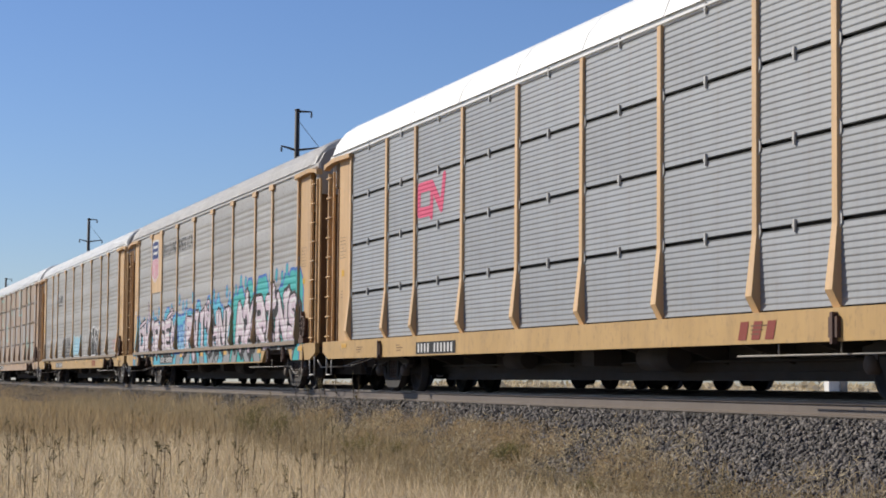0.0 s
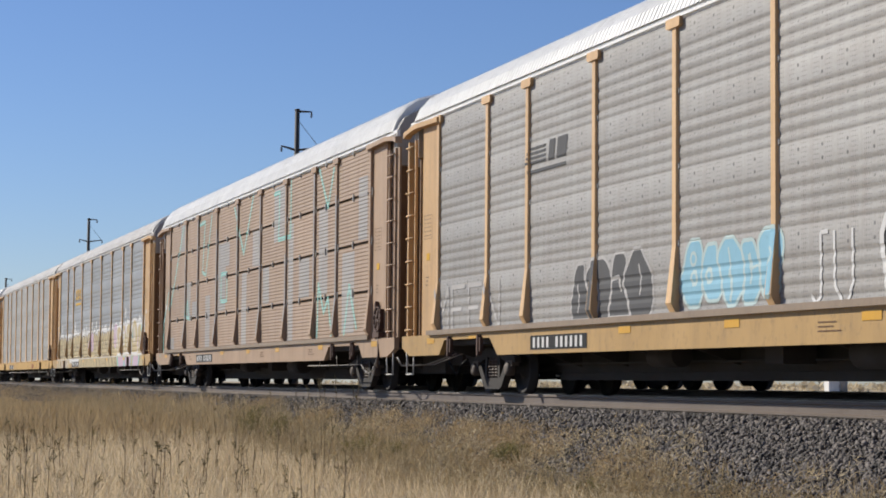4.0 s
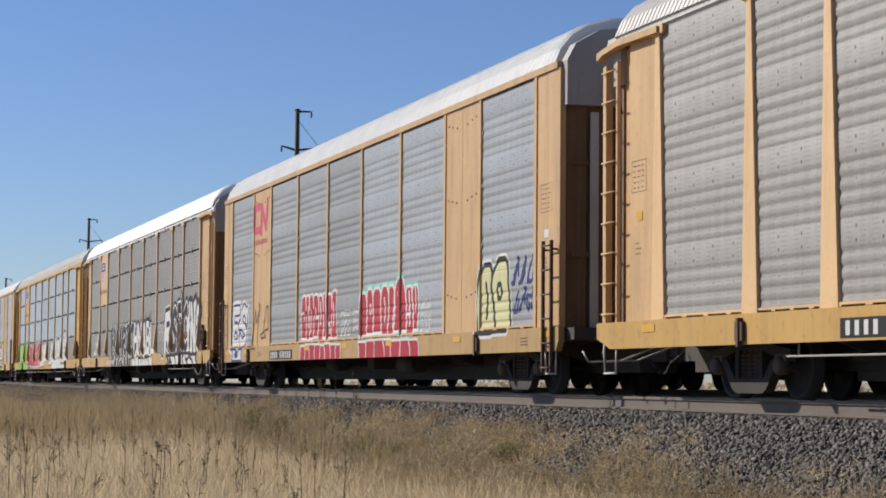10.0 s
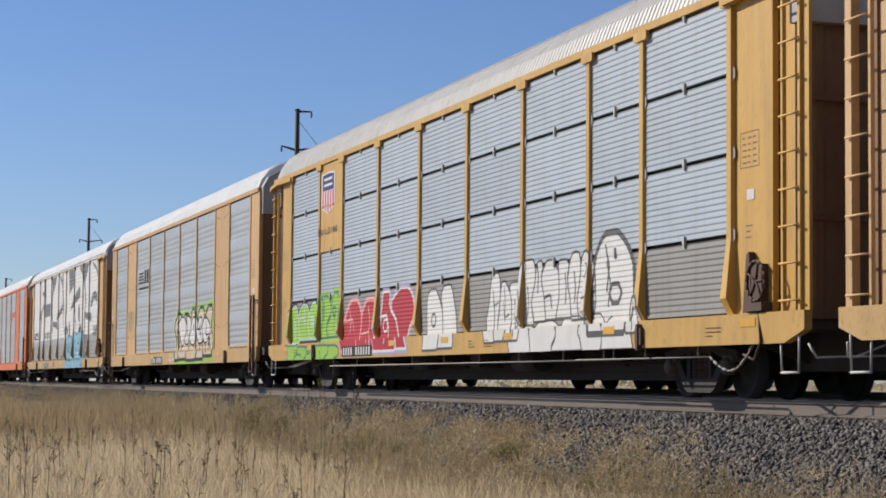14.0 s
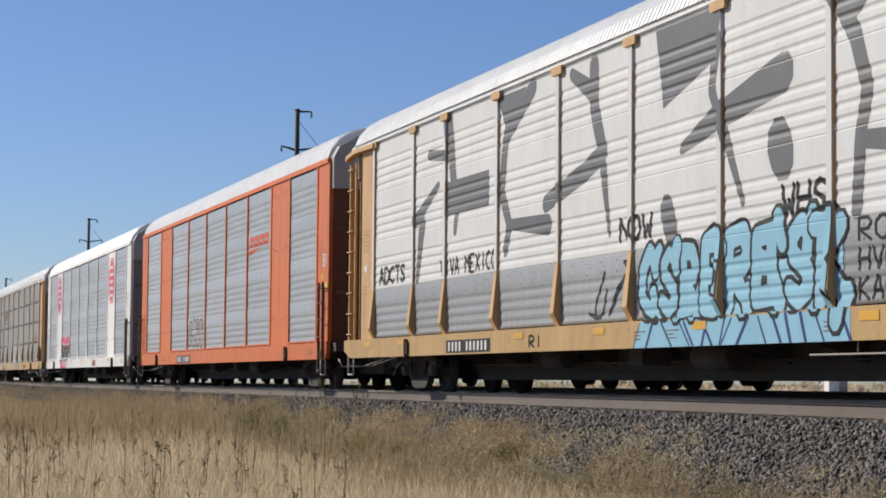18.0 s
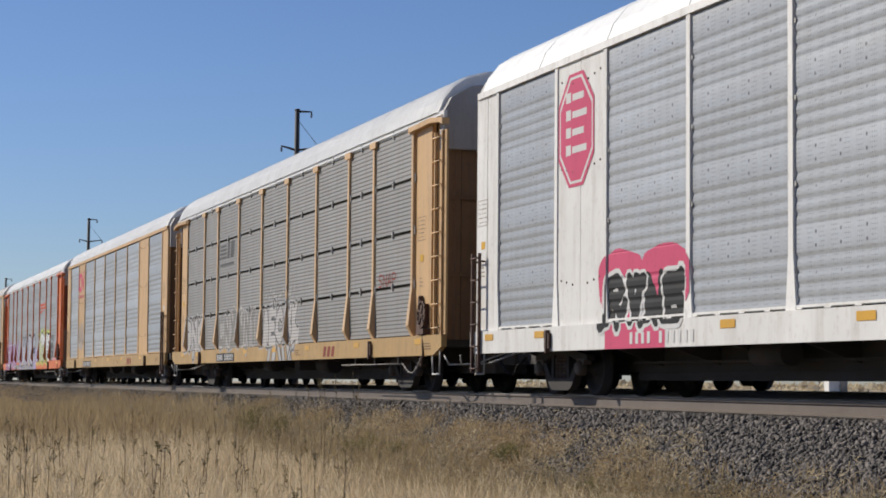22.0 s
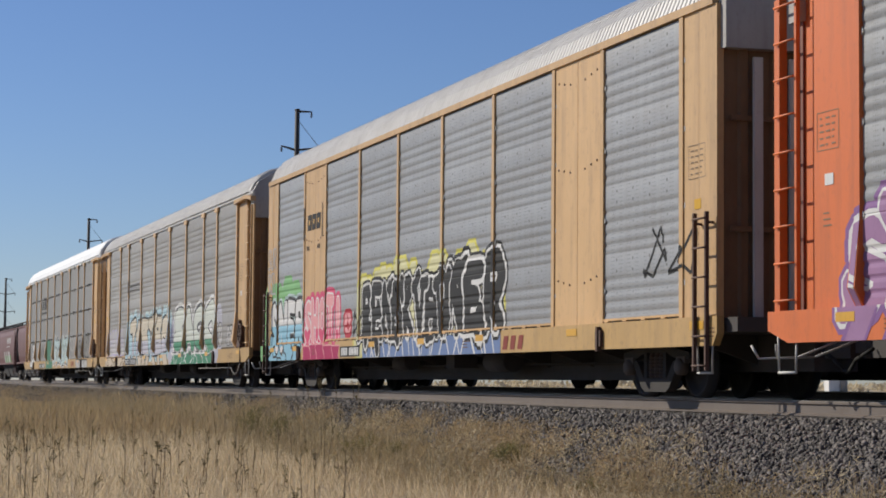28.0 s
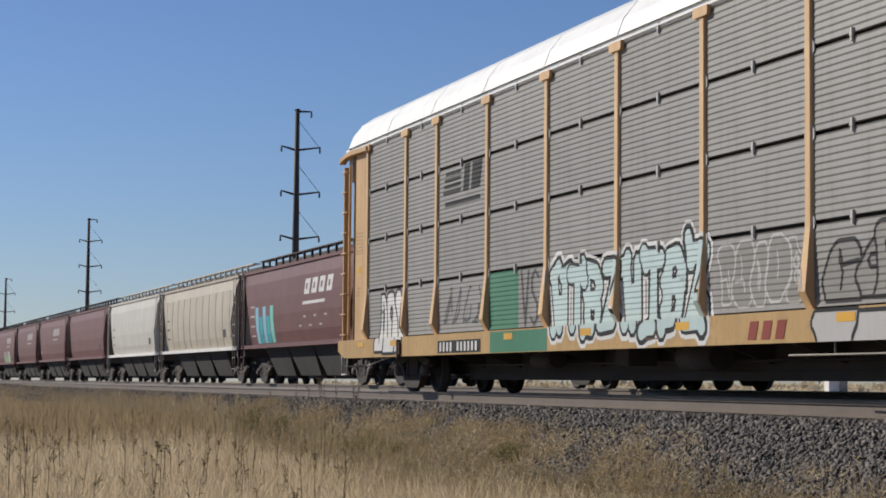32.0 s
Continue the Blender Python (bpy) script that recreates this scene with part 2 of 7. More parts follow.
DIRT, STONE, BED = dirt_material(), stone_material(), bed_material()


def build_ground():
    xs = sorted(set([-3000, -1500, -800, -500, -350, -250, -180, -140, -110] + list(range(-90, 11, 2)) + [20, 40, 80, 200, 600, 2000]))
    ys = [-2000, -600, -200, -60, -20, -8, 0, 2, 4, 5, 6, 7, 8, TOE_Y, 9.5, 10.2, SHOULDER_Y, 12, 14, 15, TRACK2_Y, TRACK2_Y + 1.9, TRACK2_Y + 3.6, 26, 40, 80, 200, 600, 1500, 3000]
    bm = bmesh.new()
    g = [[bm.verts.new((x, y, ground_z(x, y))) for y in ys] for x in xs]
    for i in range(len(xs) - 1):
        for j in range(len(ys) - 1):
            f = bm.faces.new((g[i][j], g[i + 1][j], g[i + 1][j + 1], g[i][j + 1]))
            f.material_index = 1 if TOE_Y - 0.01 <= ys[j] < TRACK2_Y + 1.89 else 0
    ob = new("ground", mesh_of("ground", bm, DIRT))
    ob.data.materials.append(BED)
    tagged(ob, "dry straw-coloured dirt field beside the railway", "ground", kind="structure")


def rock_shapes(n=10):
    """A few angular stones: cut, squashed cubes."""
    out = []
    rng = np.random.default_rng(5)
    base = np.array([(-1, -1, -1), (1, -1, -1), (1, 1, -1), (-1, 1, -1), (-1, -1, 1), (1, -1, 1), (1, 1, 1), (-1, 1, 1)], float)
    for _ in range(n):
        v = base * (0.35 + rng.random((8, 3)) * 0.75) + rng.normal(0, 0.10, (8, 3))
        v *= (1, 0.6 + 0.4 * rng.random(), 0.5 + 0.3 * rng.random())
        out.append(v)
    return out


def scatter_stones(name, rects, rng, material):
    """rects: (x0, x1, y0, y1, count, size)."""
    shapes = rock_shapes()
    quad = np.array(((3, 2, 1, 0), (4, 5, 6, 7), (0, 1, 5, 4), (1, 2, 6, 5), (2, 3, 7, 6), (3, 0, 4, 7)))
    V, F, k = [], [], 0
    for x0, x1, y0, y1, count, size in rects:
        for _ in range(count):
            x, y = rng.uniform(x0, x1), rng.uniform(y0, y1)
            s = size * rng.uniform(0.55, 1.15) * 0.5
            v = shapes[rng.integers(len(shapes))] * s
            e = Euler(rng.uniform(0, 6.28, 3)).to_matrix()
            v = v @ np.array(e).T
            v += (x, y, ground_z(x, y) + s * rng.uniform(0.0, 0.9))
            V.append(v)
            F.append(quad + k)
            k += 8
    me = arrays_mesh(name, np.concatenate(V), np.concatenate(F), material)
    return new(name, me)


def build_rails():
    for ty, nm in ((TRACK_Y, "near"), (TRACK2_Y, "far")):
        for side in (-1, 1):
            y = ty + side * 0.755
            bm = bmesh.new()
            ring = [(-0.07, -0.18), (0.07, -0.18), (0.07, -0.165), (0.012, -0.145), (0.012, -0.045), (0.036, -0.035), (0.036, -0.006), (0.03, 0.0), (-0.03, 0.0), (-0.036, -0.006), (-0.036, -0.035), (-0.012, -0.045), (-0.012, -0.145), (-0.07, -0.165)]
            up = 0.08 if ty > TRACK_Y else 0.0
            sweep(bm, [(y + a, b + up) for a, b in ring], [-900, -300, -150, -60, -30, 0, 60, 300])
            ob = new("rail", mesh_of("rail", bm, RAILM))
            tagged(ob, "rusty steel rail with a worn bright head", "rail", "rails of the tracks", kind="structure")
            bm = boxes((-900, 300, y - 0.026, y + 0.026, up + 0.0005, up + 0.004))
            part("rail_head", bm, HEADM, ob, "polished running surface")


def build_ties():
    bm = bmesh.new()
    box(bm, -0.115, 0.115, -1.3, 1.3, -0.36, -0.185)
    bmesh.ops.bevel(bm, geom=bm.edges[:], offset=0.012, segments=1, affect="EDGES")
    me = mesh_of("railway_tie", bm, TIEM)
    for k in range(130):
        ob = new("railway_tie", me)
        ob.location = (-74 + k * 0.55, TRACK_Y + random.uniform(-0.03, 0.03), 0)
        tagged(ob, "grey-brown timber railway tie bedded in ballast", "railway tie", "ties under the near track")
    V, F = [], []
    quad = np.array(((3, 2, 1, 0), (4, 5, 6, 7), (0, 1, 5, 4), (1, 2, 6, 5), (2, 3, 7, 6), (3, 0, 4, 7)))
    base = np.array([(-1, -1, -1), (1, -1, -1), (1, 1, -1), (-1, 1, -1), (-1, -1, 1), (1, -1, 1), (1, 1, 1), (-1, 1, 1)], float) * (0.115, 1.3, 0.0875)
    k = 0
    for ty, x0, n in ((TRACK_Y, -74.55, 300), (TRACK2_Y, 0, 430)):
        for i in range(n):
            V.append(base + (x0 - i * 0.55, ty, -0.2725))
            F.append(quad + k)
            k += 8
    ob = new("far_ties", arrays_mesh("far_ties", np.concatenate(V), np.concatenate(F), TIEM))
    tagged(ob, "rows of timber ties under the rails further off", "railway ties", kind="stuff")


def build_pole(x, y, top):
    base = new("transmission_pole")
    base.location = (x, y, -1.0)
    h = top + 1.0
    tagged(base, "tall dark weathering-steel transmission pole with cross arms", "utility pole", "transmission poles along the line")
    bm = bmesh.new()
    tube(bm, (0, 0, -0.6), (0, 0, h), 0.46, 12, 0.22)
    part("shaft", bm, POLEM, base)
    bm = bmesh.new()
    tube(bm, (0, 0, h - 0.05), (0, 0, h + 0.12), 0.27, 12, 0.24)
    part("cap", bm, POLEM, base)

    def arm(z, side, reach, rise):
        bm = bmesh.new()
        tube(bm, (0, side * 0.2, z), (0, side * reach, z + rise), 0.11, 8, 0.07)
        a = part("cross_arm", bm, POLEM, base)
        bm = bmesh.new()
        tube(bm, (0, side * reach, z + rise + 0.05), (0, side * reach, z + rise - 0.55), 0.06, 8)
        for q in range(4):
            tube(bm, (0, side * reach, z + rise - 0.15 - q * 0.1), (0, side * reach, z + rise - 0.2 - q * 0.1), 0.11, 8)
        part("insulator", bm, POLEM, a)

    arm(h - 0.1, 1, 1.35, 0.02)
    for q in range(1, 5):
        z = h - 4.15 * q + 0.45
        if z < 2:
            break
        arm(z, 1, 2.2, 0.3)
        arm(z, -1, 1.45, 0.32)
        bm = bmesh.new()
        tube(bm, (0, 0.15, z + 2.7), (0, 2.1, z + 0.35), 0.025, 6)
        part("brace_wire", bm, POLEM, base)
    return base


def build_poles():
    for k in range(5):
        build_pole(-182.0 - 150.0 * k, 42.6 + 0.4 * k, (25.3, 26.4, 23.6, 25.0, 25.0)[k])


build_ground()
build_rails()
build_ties()
build_poles()

# ---------------------------------------------------------------- running gear
WHEEL_R = 0.42
SPUN = []


def rows_roll(x):
    """A wheelset turns with the train's way; less than a quarter turn between rows."""
    return [(k / 30.0, pose(x, 0, WHEEL_R, 0, math.degrees(run(k / 30.0) / WHEEL_R), 0)) for k in range(0, 961)]


def wheelset_mesh():
    bm = bmesh.new()
    for s in (-1, 1):
        y = s * 0.755
        i, o = -s, s
        lathe_y(bm, [(0.05, y + i * 0.06), (0.10, y + i * 0.07), (0.12, y + i * 0.03), (0.33, y + i * 0.02), (0.36, y + i * 0.07), (0.445, y + i * 0.07), (0.445, y + i * 0.04), (0.42, y + i * 0.03), (0.415, y + o * 0.07), (0.36, y + o * 0.07), (0.33, y + o * 0.01), (0.13, y + o * 0.03), (0.12, y + o * 0.08), (0.05, y + o * 0.09)], 28)
        for q in range(6):
            a = q * math.tau / 6
            tube(bm, (0.075 * math.cos(a), y + o * 0.08, 0.075 * math.sin(a)), (0.075 * math.cos(a), y + o * 0.105, 0.075 * math.sin(a)), 0.016, 6)
    tube(bm, (0, -1.05, 0), (0, 1.05, 0), 0.075, 14)
    return mesh_of("wheelset", bm, WHEELM)


def truck_meshes():
    out = {}
    bm = bmesh.new()
    box(bm, -0.18, 0.18, -1.0, 1.0, 0.42, 0.66)
    bmesh.ops.bevel(bm, geom=bm.edges[:], offset=0.02, segments=1, affect="EDGES")
    out["bolster"] = mesh_of("truck", bm, TRUCKM)
    for s in (-1, 1):
        bm = bmesh.new()
        y0, y1 = sorted((s * 0.93, s * 1.05))
        upper = [(-1.14, 0.53), (-1.12, 0.62), (-0.72, 0.67), (-0.42, 0.76), (0.42, 0.76), (0.72, 0.67), (1.12, 0.62), (1.14, 0.53), (0.80, 0.52), (0.62, 0.55), (0.36, 0.62), (-0.36, 0.62), (-0.62, 0.55), (-0.80, 0.52)]
        lower = [(-0.80, 0.52), (-0.62, 0.50), (-0.40, 0.27), (0.40, 0.27), (0.62, 0.50), (0.80, 0.52), (0.72, 0.40), (0.47, 0.13), (0.36, 0.08), (-0.36, 0.08), (-0.47, 0.13), (-0.72, 0.40)]
        sweep(bm, upper, (y0, y1), "y")
        sweep(bm, lower, (y0 - 0.004, y1 + 0.004), "y")
        for q in (-0.33, 0.33):
            box(bm, q - 0.05, q + 0.05, y0 - 0.006, y1 + 0.006, 0.25, 0.64)
        out["frame", s] = mesh_of("sideframe", bm, TRUCKM)
        for q in (-0.17, 0.0, 0.17):
            bm = bmesh.new()
            prof = [(0.04, 0.27)] + [(0.072 if w % 2 else 0.05, 0.275 + w * 0.0262) for w in range(13)] + [(0.04, 0.62)]
            rows = [[bm.verts.new((q + r * math.cos(k * math.tau / 10), s * 1.0 + r * math.sin(k * math.tau / 10), z)) for k in range(10)] for r, z in prof]
            for r0, r1 in zip(rows, rows[1:]):
                for k in range(10):
                    bm.faces.new((r0[k], r0[(k + 1) % 10], r1[(k + 1) % 10], r1[k]))
            out["spring", s, q] = mesh_of("spring", bm, SPRINGM)
        for w in (-0.89, 0.89):
            bm = bmesh.new()
            lathe_y(bm, [(0.03, 0), (0.08, 0.0), (0.115, -s * 0.03), (0.115, -s * 0.14), (0.05, -s * 0.16)], 14, (w, s * 1.13, 0.42))
            box(bm, w - 0.15, w + 0.15, *sorted((s * 0.94, s * 1.07)), 0.47, 0.56)
            out["cap", s, w] = mesh_of("bearing_cap", bm, CAPM)
    return out


SPRINGM = paint("spring_steel", (0.09, 0.06, 0.047), (0.06, 0.04, 0.03), 0.4, 0.7)
CAPM = paint("bearing_cap_dust", (0.11, 0.085, 0.07), (0.08, 0.06, 0.05), 0.4, 0.7)
WHEEL_ME, TRUCK_ME = wheelset_mesh(), truck_meshes()


def truck(parent, x, rolls=True):
    """Two-axle freight truck: bolster, sideframes, springs, bearing caps, wheelsets."""
    t = part("truck", TRUCK_ME["bolster"], None, parent, "dusty cast steel two-axle truck", (x, 0, 0))
    for s in (-1, 1):
        part("sideframe", TRUCK_ME["frame", s], None, t)
        for q in (-0.17, 0.0, 0.17):
            part("spring", TRUCK_ME["spring", s, q], None, t)
        for w in (-0.89, 0.89):
            part("bearing_cap", TRUCK_ME["cap", s, w], None, t)
    for w in (-0.89, 0.89):
        ob = part("wheelset", WHEEL_ME, None, t, "steel wheels on their axle", (w, 0, WHEEL_R))
        if rolls:
            SPUN.append((ob, w))
    return t


# ---------------------------------------------------------------- rack cars: sizes
POSTS = (-11.9, -9.14, -7.15, -4.29, -1.43, 1.43, 4.29, 7.15, 9.14, 11.9)
END_X, SOLID_A, SOLID_B = 11.9, 7.15, 9.14
ROWS = (1.04, 2.02, 3.03, 4.02, 4.97)
HALF = 13.95
SIDE, TOP, DECK, LOW = 1.46, 4.98, 1.04, 0.67
POST_W = 0.060
POST_OUT = ((1.04, 1.475), (1.24, 1.58), (1.98, 1.50), (5.2, 1.50))
RIB = {"seam": (0.079, 0.007), "perf": (0.975, 0.013), "door": (0.975, 0.013)}
PANELS = {}


def rib_steps(kind, h):
    """Heights and depths of a ribbed sheet h high."""
    period, depth = RIB[kind]
    n = max(1, round(h / period))
    p = h / n
    out = []
    for i in range(n):
        z = i * p
        if kind == "seam":
            out += [(z, 0.0), (z + p * 0.12, 0.0), (z + p * 0.72, depth), (z + p * 0.80, depth)]
        else:
            for k in range(4):
                q, r = z + 0.158 * k, 0.158
                out += [(q, 0.0), (q + r * 0.40, 0.002), (q + r * 0.70, depth), (q + r * 0.82, depth * 0.85)]
            out += [(z + 0.632, 0.0), (z + 0.66, 0.0), (z + p - 0.03, 0.0), (z + p - 0.012, 0.006)]
    return out + [(h, 0.0)]


def panel_mesh(kind, w, h, material):
    """A ribbed steel sheet w wide, origin at its lower middle, outside towards -y."""
    k = (round(w, 2), round(h, 2), kind, material.name)
    if k not in PANELS:
        bm = bmesh.new()
        ring = rib_steps(kind, h)
        lo = [bm.verts.new((-w / 2, a, b)) for b, a in ring]
        hi = [bm.verts.new((w / 2, a, b)) for b, a in ring]
        for i in range(len(ring) - 1):
            bm.faces.new((lo[i], hi[i], hi[i + 1], lo[i + 1])).smooth = kind != "seam"
        back = 0.05
        a0, a1, b0, b1 = (bm.verts.new((-w / 2, back, 0)), bm.verts.new((w / 2, back, 0)), bm.verts.new((-w / 2, back, h)), bm.verts.new((w / 2, back, h)))
        for f in ((a1, a0, b0, b1), (lo[0], a0, a1, hi[0]), (lo[-1], hi[-1], b1, b0)):
            bm.faces.new(f)
        PANELS[k] = mesh_of("panel", bm, material)
    return PANELS[k]


def lerp_table(tab, z):
    for (z0, a), (z1, b) in zip(tab, tab[1:]):
        if z <= z1:
            return a + (b - a) * (z - z0) / (z1 - z0)
    return tab[-1][1]


# ---------------------------------------------------------------- spray paint and lettering laid on a car's side
FONT = {
    "A": "00 38 48 70|13 63", "B": "00 08 58 76 54 04|54 73 50 00", "C": "77 58 27 06 02 21 50 71", "D": "00 08 48 76 72 40 00", "E": "70 00 08 78|04 54",
    "F": "00 08 78|04 54", "G": "77 58 27 06 02 21 50 73 43", "H": "00 08|70 78|04 74", "I": "40 48", "J": "01 20 41 48 78", "K": "00 08|68 04 70", "L": "08 00 60",
    "M": "00 08 44 78 70", "N": "00 08 70 78", "O": "30 02 06 38 58 76 72 50 30", "P": "00 08 58 76 54 04", "R": "00 08 58 76 54 04 70", "S": "01 30 61 63 15 17 48 77",
    "!": "48 43|40 41", "T": "40 48|08 78", "U": "08 02 30 50 72 78", "V": "08 40 78", "W": "08 20 44 60 78", "X": "00 78|08 70", "Y": "08 44 78|44 40", "Z": "08 78 00 70", "a": "15 46 65 60|63 22 11 30 61",
}


def letter(ch):
    out = []
    for line in FONT[ch].split("|"):
        out.append([(int(p[0]) / 7.5, int(p[1]) / 8.0) for p in line.split()])
    return out


def clip_poly(poly, axis, lim, keep_low):
    out = []
    n = len(poly)
    for i in range(n):
        a, b = poly[i], poly[(i + 1) % n]
        ia, ib = (a[axis] <= lim) == keep_low, (b[axis] <= lim) == keep_low
        if ia:
            out.append(a)
        if ia != ib:
            t = (lim - a[axis]) / (b[axis] - a[axis])
            out.append((a[0] + t * (b[0] - a[0]), a[1] + t * (b[1] - a[1])))
    return out


class Drape:
    """Lays flat shapes, given along the car and upwards, as thin paint over the posts, ribs and sill of a car's near side."""

    def __init__(self, kind, flats=(), arch=False):
        self.kind, self.layers, self.tick = kind, {}, 0
        self.lim = TOP
        self.flats, self.name, self.turn, self.arch = flats, "paint_mark", 0, arch
        self.xs = sorted([v for p in POSTS for v in (p - POST_W, p + POST_W)] + ([-11.7, -8.3, 8.3, 11.7] if arch else []))
        zs = {LOW, 0.93, DECK, 1.24, 1.98}
        if kind == "seam":
            for a, b in zip(ROWS, ROWS[1:]):
                zs |= {a + 0.025 + z for z, _ in rib_steps(kind, b - a - 0.05)}
        else:
            zs |= {DECK + 0.02 + z for z, _ in rib_steps(kind, TOP - DECK - 0.04)}
        self.zs = sorted(zs)
        self.tab = {}
        if kind == "seam":
            self.tab = [[(a + 0.025 + z, SIDE - d) for z, d in rib_steps(kind, b - a - 0.05)] for a, b in zip(ROWS, ROWS[1:])]
        else:
            self.tab = [[(DECK + 0.02 + z, SIDE - d) for z, d in rib_steps(kind, TOP - DECK - 0.04)]]

    def out(self, xm, zm, z):
        """Distance from the centre line of the side at height z, on the facet round (xm, zm)."""
        if zm < DECK:
            return 1.54
        for x0, x1, z0, z1, o in self.flats:
            if x0 < xm < x1 and z0 < zm < z1:
                return o
        for p in POSTS:
            if abs(xm - p) < POST_W:
                return 1.492 if self.kind == "door" else lerp_table(POST_OUT, z)
        if abs(xm) > END_X:
            return 1.472 if self.kind == "door" else 1.44
        if self.kind == "door" and SOLID_A < abs(xm) < SOLID_B:
            return 1.472
        for tab in self.tab:
            if zm <= tab[-1][0]:
                for (z0, a), (z1, b) in zip(tab, tab[1:]):
                    if zm <= z1:
                        return a + (b - a) * (z - z0) / (z1 - z0)
        return SIDE

    def poly(self, pts, material, layer):
        """One convex polygon."""
        self.tick += 1
        lift = 0.002 + 0.0008 * layer + 0.000006 * (self.tick % 50)
        x0, x1 = min(p[0] for p in pts), max(p[0] for p in pts)
        z0, z1 = max(LOW, min(p[1] for p in pts)), min(self.lim, max(p[1] for p in pts))
        if x1 - x0 < 1e-5 or z1 - z0 < 1e-4:
            return
        cx = [x0] + [x for x in self.xs if x0 < x < x1] + [x1]
        V, F = self.layers.setdefault((self.turn, self.name, layer, material.name), ([], [], material))[:2]
        for a, b in zip(cx, cx[1:]):
            col = clip_poly(clip_poly(pts, 0, a, False), 0, b, True)
            if len(col) < 3:
                continue
            flat = (self.kind == "door" and SOLID_A + 0.05 < abs((a + b) / 2) < SOLID_B - 0.05) or abs((a + b) / 2) > END_X
            cz = [z0] + [z for z in ((0.93, DECK) if flat else self.zs) if z0 < z < z1] + [z1]
            for c, d in zip(cz, cz[1:]):
                cell = clip_poly(clip_poly(col, 1, c, False), 1, d, True)
                if len(cell) < 3:
                    continue
                k = len(V)
                xm, zm = (a + b) / 2, (c + d) / 2
                if self.arch and zm < 0.93 and 8.3 < abs(xm) < 11.7:
                    continue
                V.extend((x, -self.out(xm, zm, z) - lift, z) for x, z in cell)
                F.append(list(range(k, k + len(cell))))

    def stroke(self, pts, w, material, layer, w1=None):
        """A line with round joints; its width may run from w to w1."""
        n = len(pts)
        w1 = w if w1 is None else w1
        ws = [w + (w1 - w) * i / max(1, n - 1) for i in range(n)]
        for (a, b), (ra, rb) in zip(zip(pts, pts[1:]), zip(ws, ws[1:])):
            dx, dz = b[0] - a[0], b[1] - a[1]
            d = math.hypot(dx, dz)
            if d < 1e-6:
                continue
            nx, nz = -dz / d / 2, dx / d / 2
            self.poly([(a[0] - nx * ra, a[1] - nz * ra), (b[0] - nx * rb, b[1] - nz * rb), (b[0] + nx * rb, b[1] + nz * rb), (a[0] + nx * ra, a[1] + nz * ra)], material, layer)
        for p, r in zip(pts, ws):
            if r > 0.05:
                self.poly([(p[0] + math.cos(k * math.tau / 8 + 0.39) * r / 2, p[1] + math.sin(k * math.tau / 8 + 0.39) * r / 2) for k in range(8)], material, layer)

    def ground(self, x0, x1, z0, z1, material, layer=0):
        """A plain sprayed field under the letters."""
        self.begin("sprayed_ground")
        self.rect(x0, x1, z0, z1, material, layer)

    def rect(self, x0, x1, z0, z1, material, layer=0):
        self.poly([(x0, z0), (x1, z0), (x1, z1), (x0, z1)], material, layer)

    def word(self, text, x0, x1, z0, z1, fat, fill, line=None, halo=None, edge=0.07, glow=0.2, wob=0.12, layer=1, shine=None, rng=None, cap=0.29, low=None, wild=0.0, shade=None, slant=0.0):
        """Graffiti letters: a halo, an outline and a fill, each stroke laid over the other; wild adds kicked-out feet, shade a cast edge."""
        rng = rng or random.Random(hash_of(text) + int(x0 * 10))
        n = len(text)
        w = (x1 - x0) / n
        fat = min(fat, cap * w)
        edge, glow = min(edge, 0.4 * fat), min(glow, 0.6 * fat)
        for i, ch in enumerate(text):
            if ch == " ":
                continue
            self.begin("graffiti_letter")
            lean = rng.uniform(-0.1, 0.1)
            up, dn = rng.uniform(-wob, wob) * (z1 - z0), rng.uniform(-wob, wob) * (z1 - z0)
            m = fat * 0.5 + edge
            bx0, bx1, bz0, bz1 = x0 + i * w + m * 0.6, x0 + (i + 1) * w - m * 0.6, z0 + m + max(0, dn), z1 - m - max(0, up)
            lines = [[(bx0 + (bx1 - bx0) * (px + lean * (py - 0.5)) + rng.uniform(-0.04, 0.04), bz0 + (bz1 - bz0) * py + rng.uniform(-0.04, 0.04)) for px, py in ln] for ln in letter(ch)]
            lines = [[(a + slant * (b - z0), b) for a, b in ln] for ln in lines]
            kicks = []
            for ln in lines if wild else ():
                for p, q in ((ln[0], ln[1]), (ln[-1], ln[-2])):
                    if rng.random() < wild:
                        dx, dz = p[0] - q[0], p[1] - q[1]
                        k = fat / max(0.05, math.hypot(dx, dz))
                        u, v = rng.uniform(0.2, 0.9) * k, rng.uniform(0.2, 0.9) * k
                        kicks.append([(p[0] - dz * u, p[1] + dx * u), p, (p[0] + dz * v + dx * k * 0.3, p[1] - dx * v + dz * k * 0.3)])
                if rng.random() < wild * 0.5:
                    m, a = ln[len(ln) // 2], rng.uniform(0, 6.28)
                    kicks.append([m, (m[0] + fat * 1.2 * math.cos(a), m[1] + fat * 0.9 * math.sin(a))])
            lines += kicks
            base, layer = layer, layer + 2.5 * (i % 2)
            for ln in lines:
                if halo:
                    # the halo lies under every letter
                    self.stroke(ln, fat + 2 * edge + 2 * glow * rng.uniform(0.7, 1.2), halo, base)
                if shade:
                    self.stroke([(a + 0.5 * fat, b - 0.35 * fat) for a, b in ln], fat + 1.5 * edge, shade, layer + 0.8)
                if line:
                    self.stroke(ln, fat + 2 * edge, line, layer + 1)
                self.stroke(ln, fat * rng.uniform(0.85, 1.1), fill, layer + 2, fat * rng.uniform(0.7, 1.05) if wild else None)
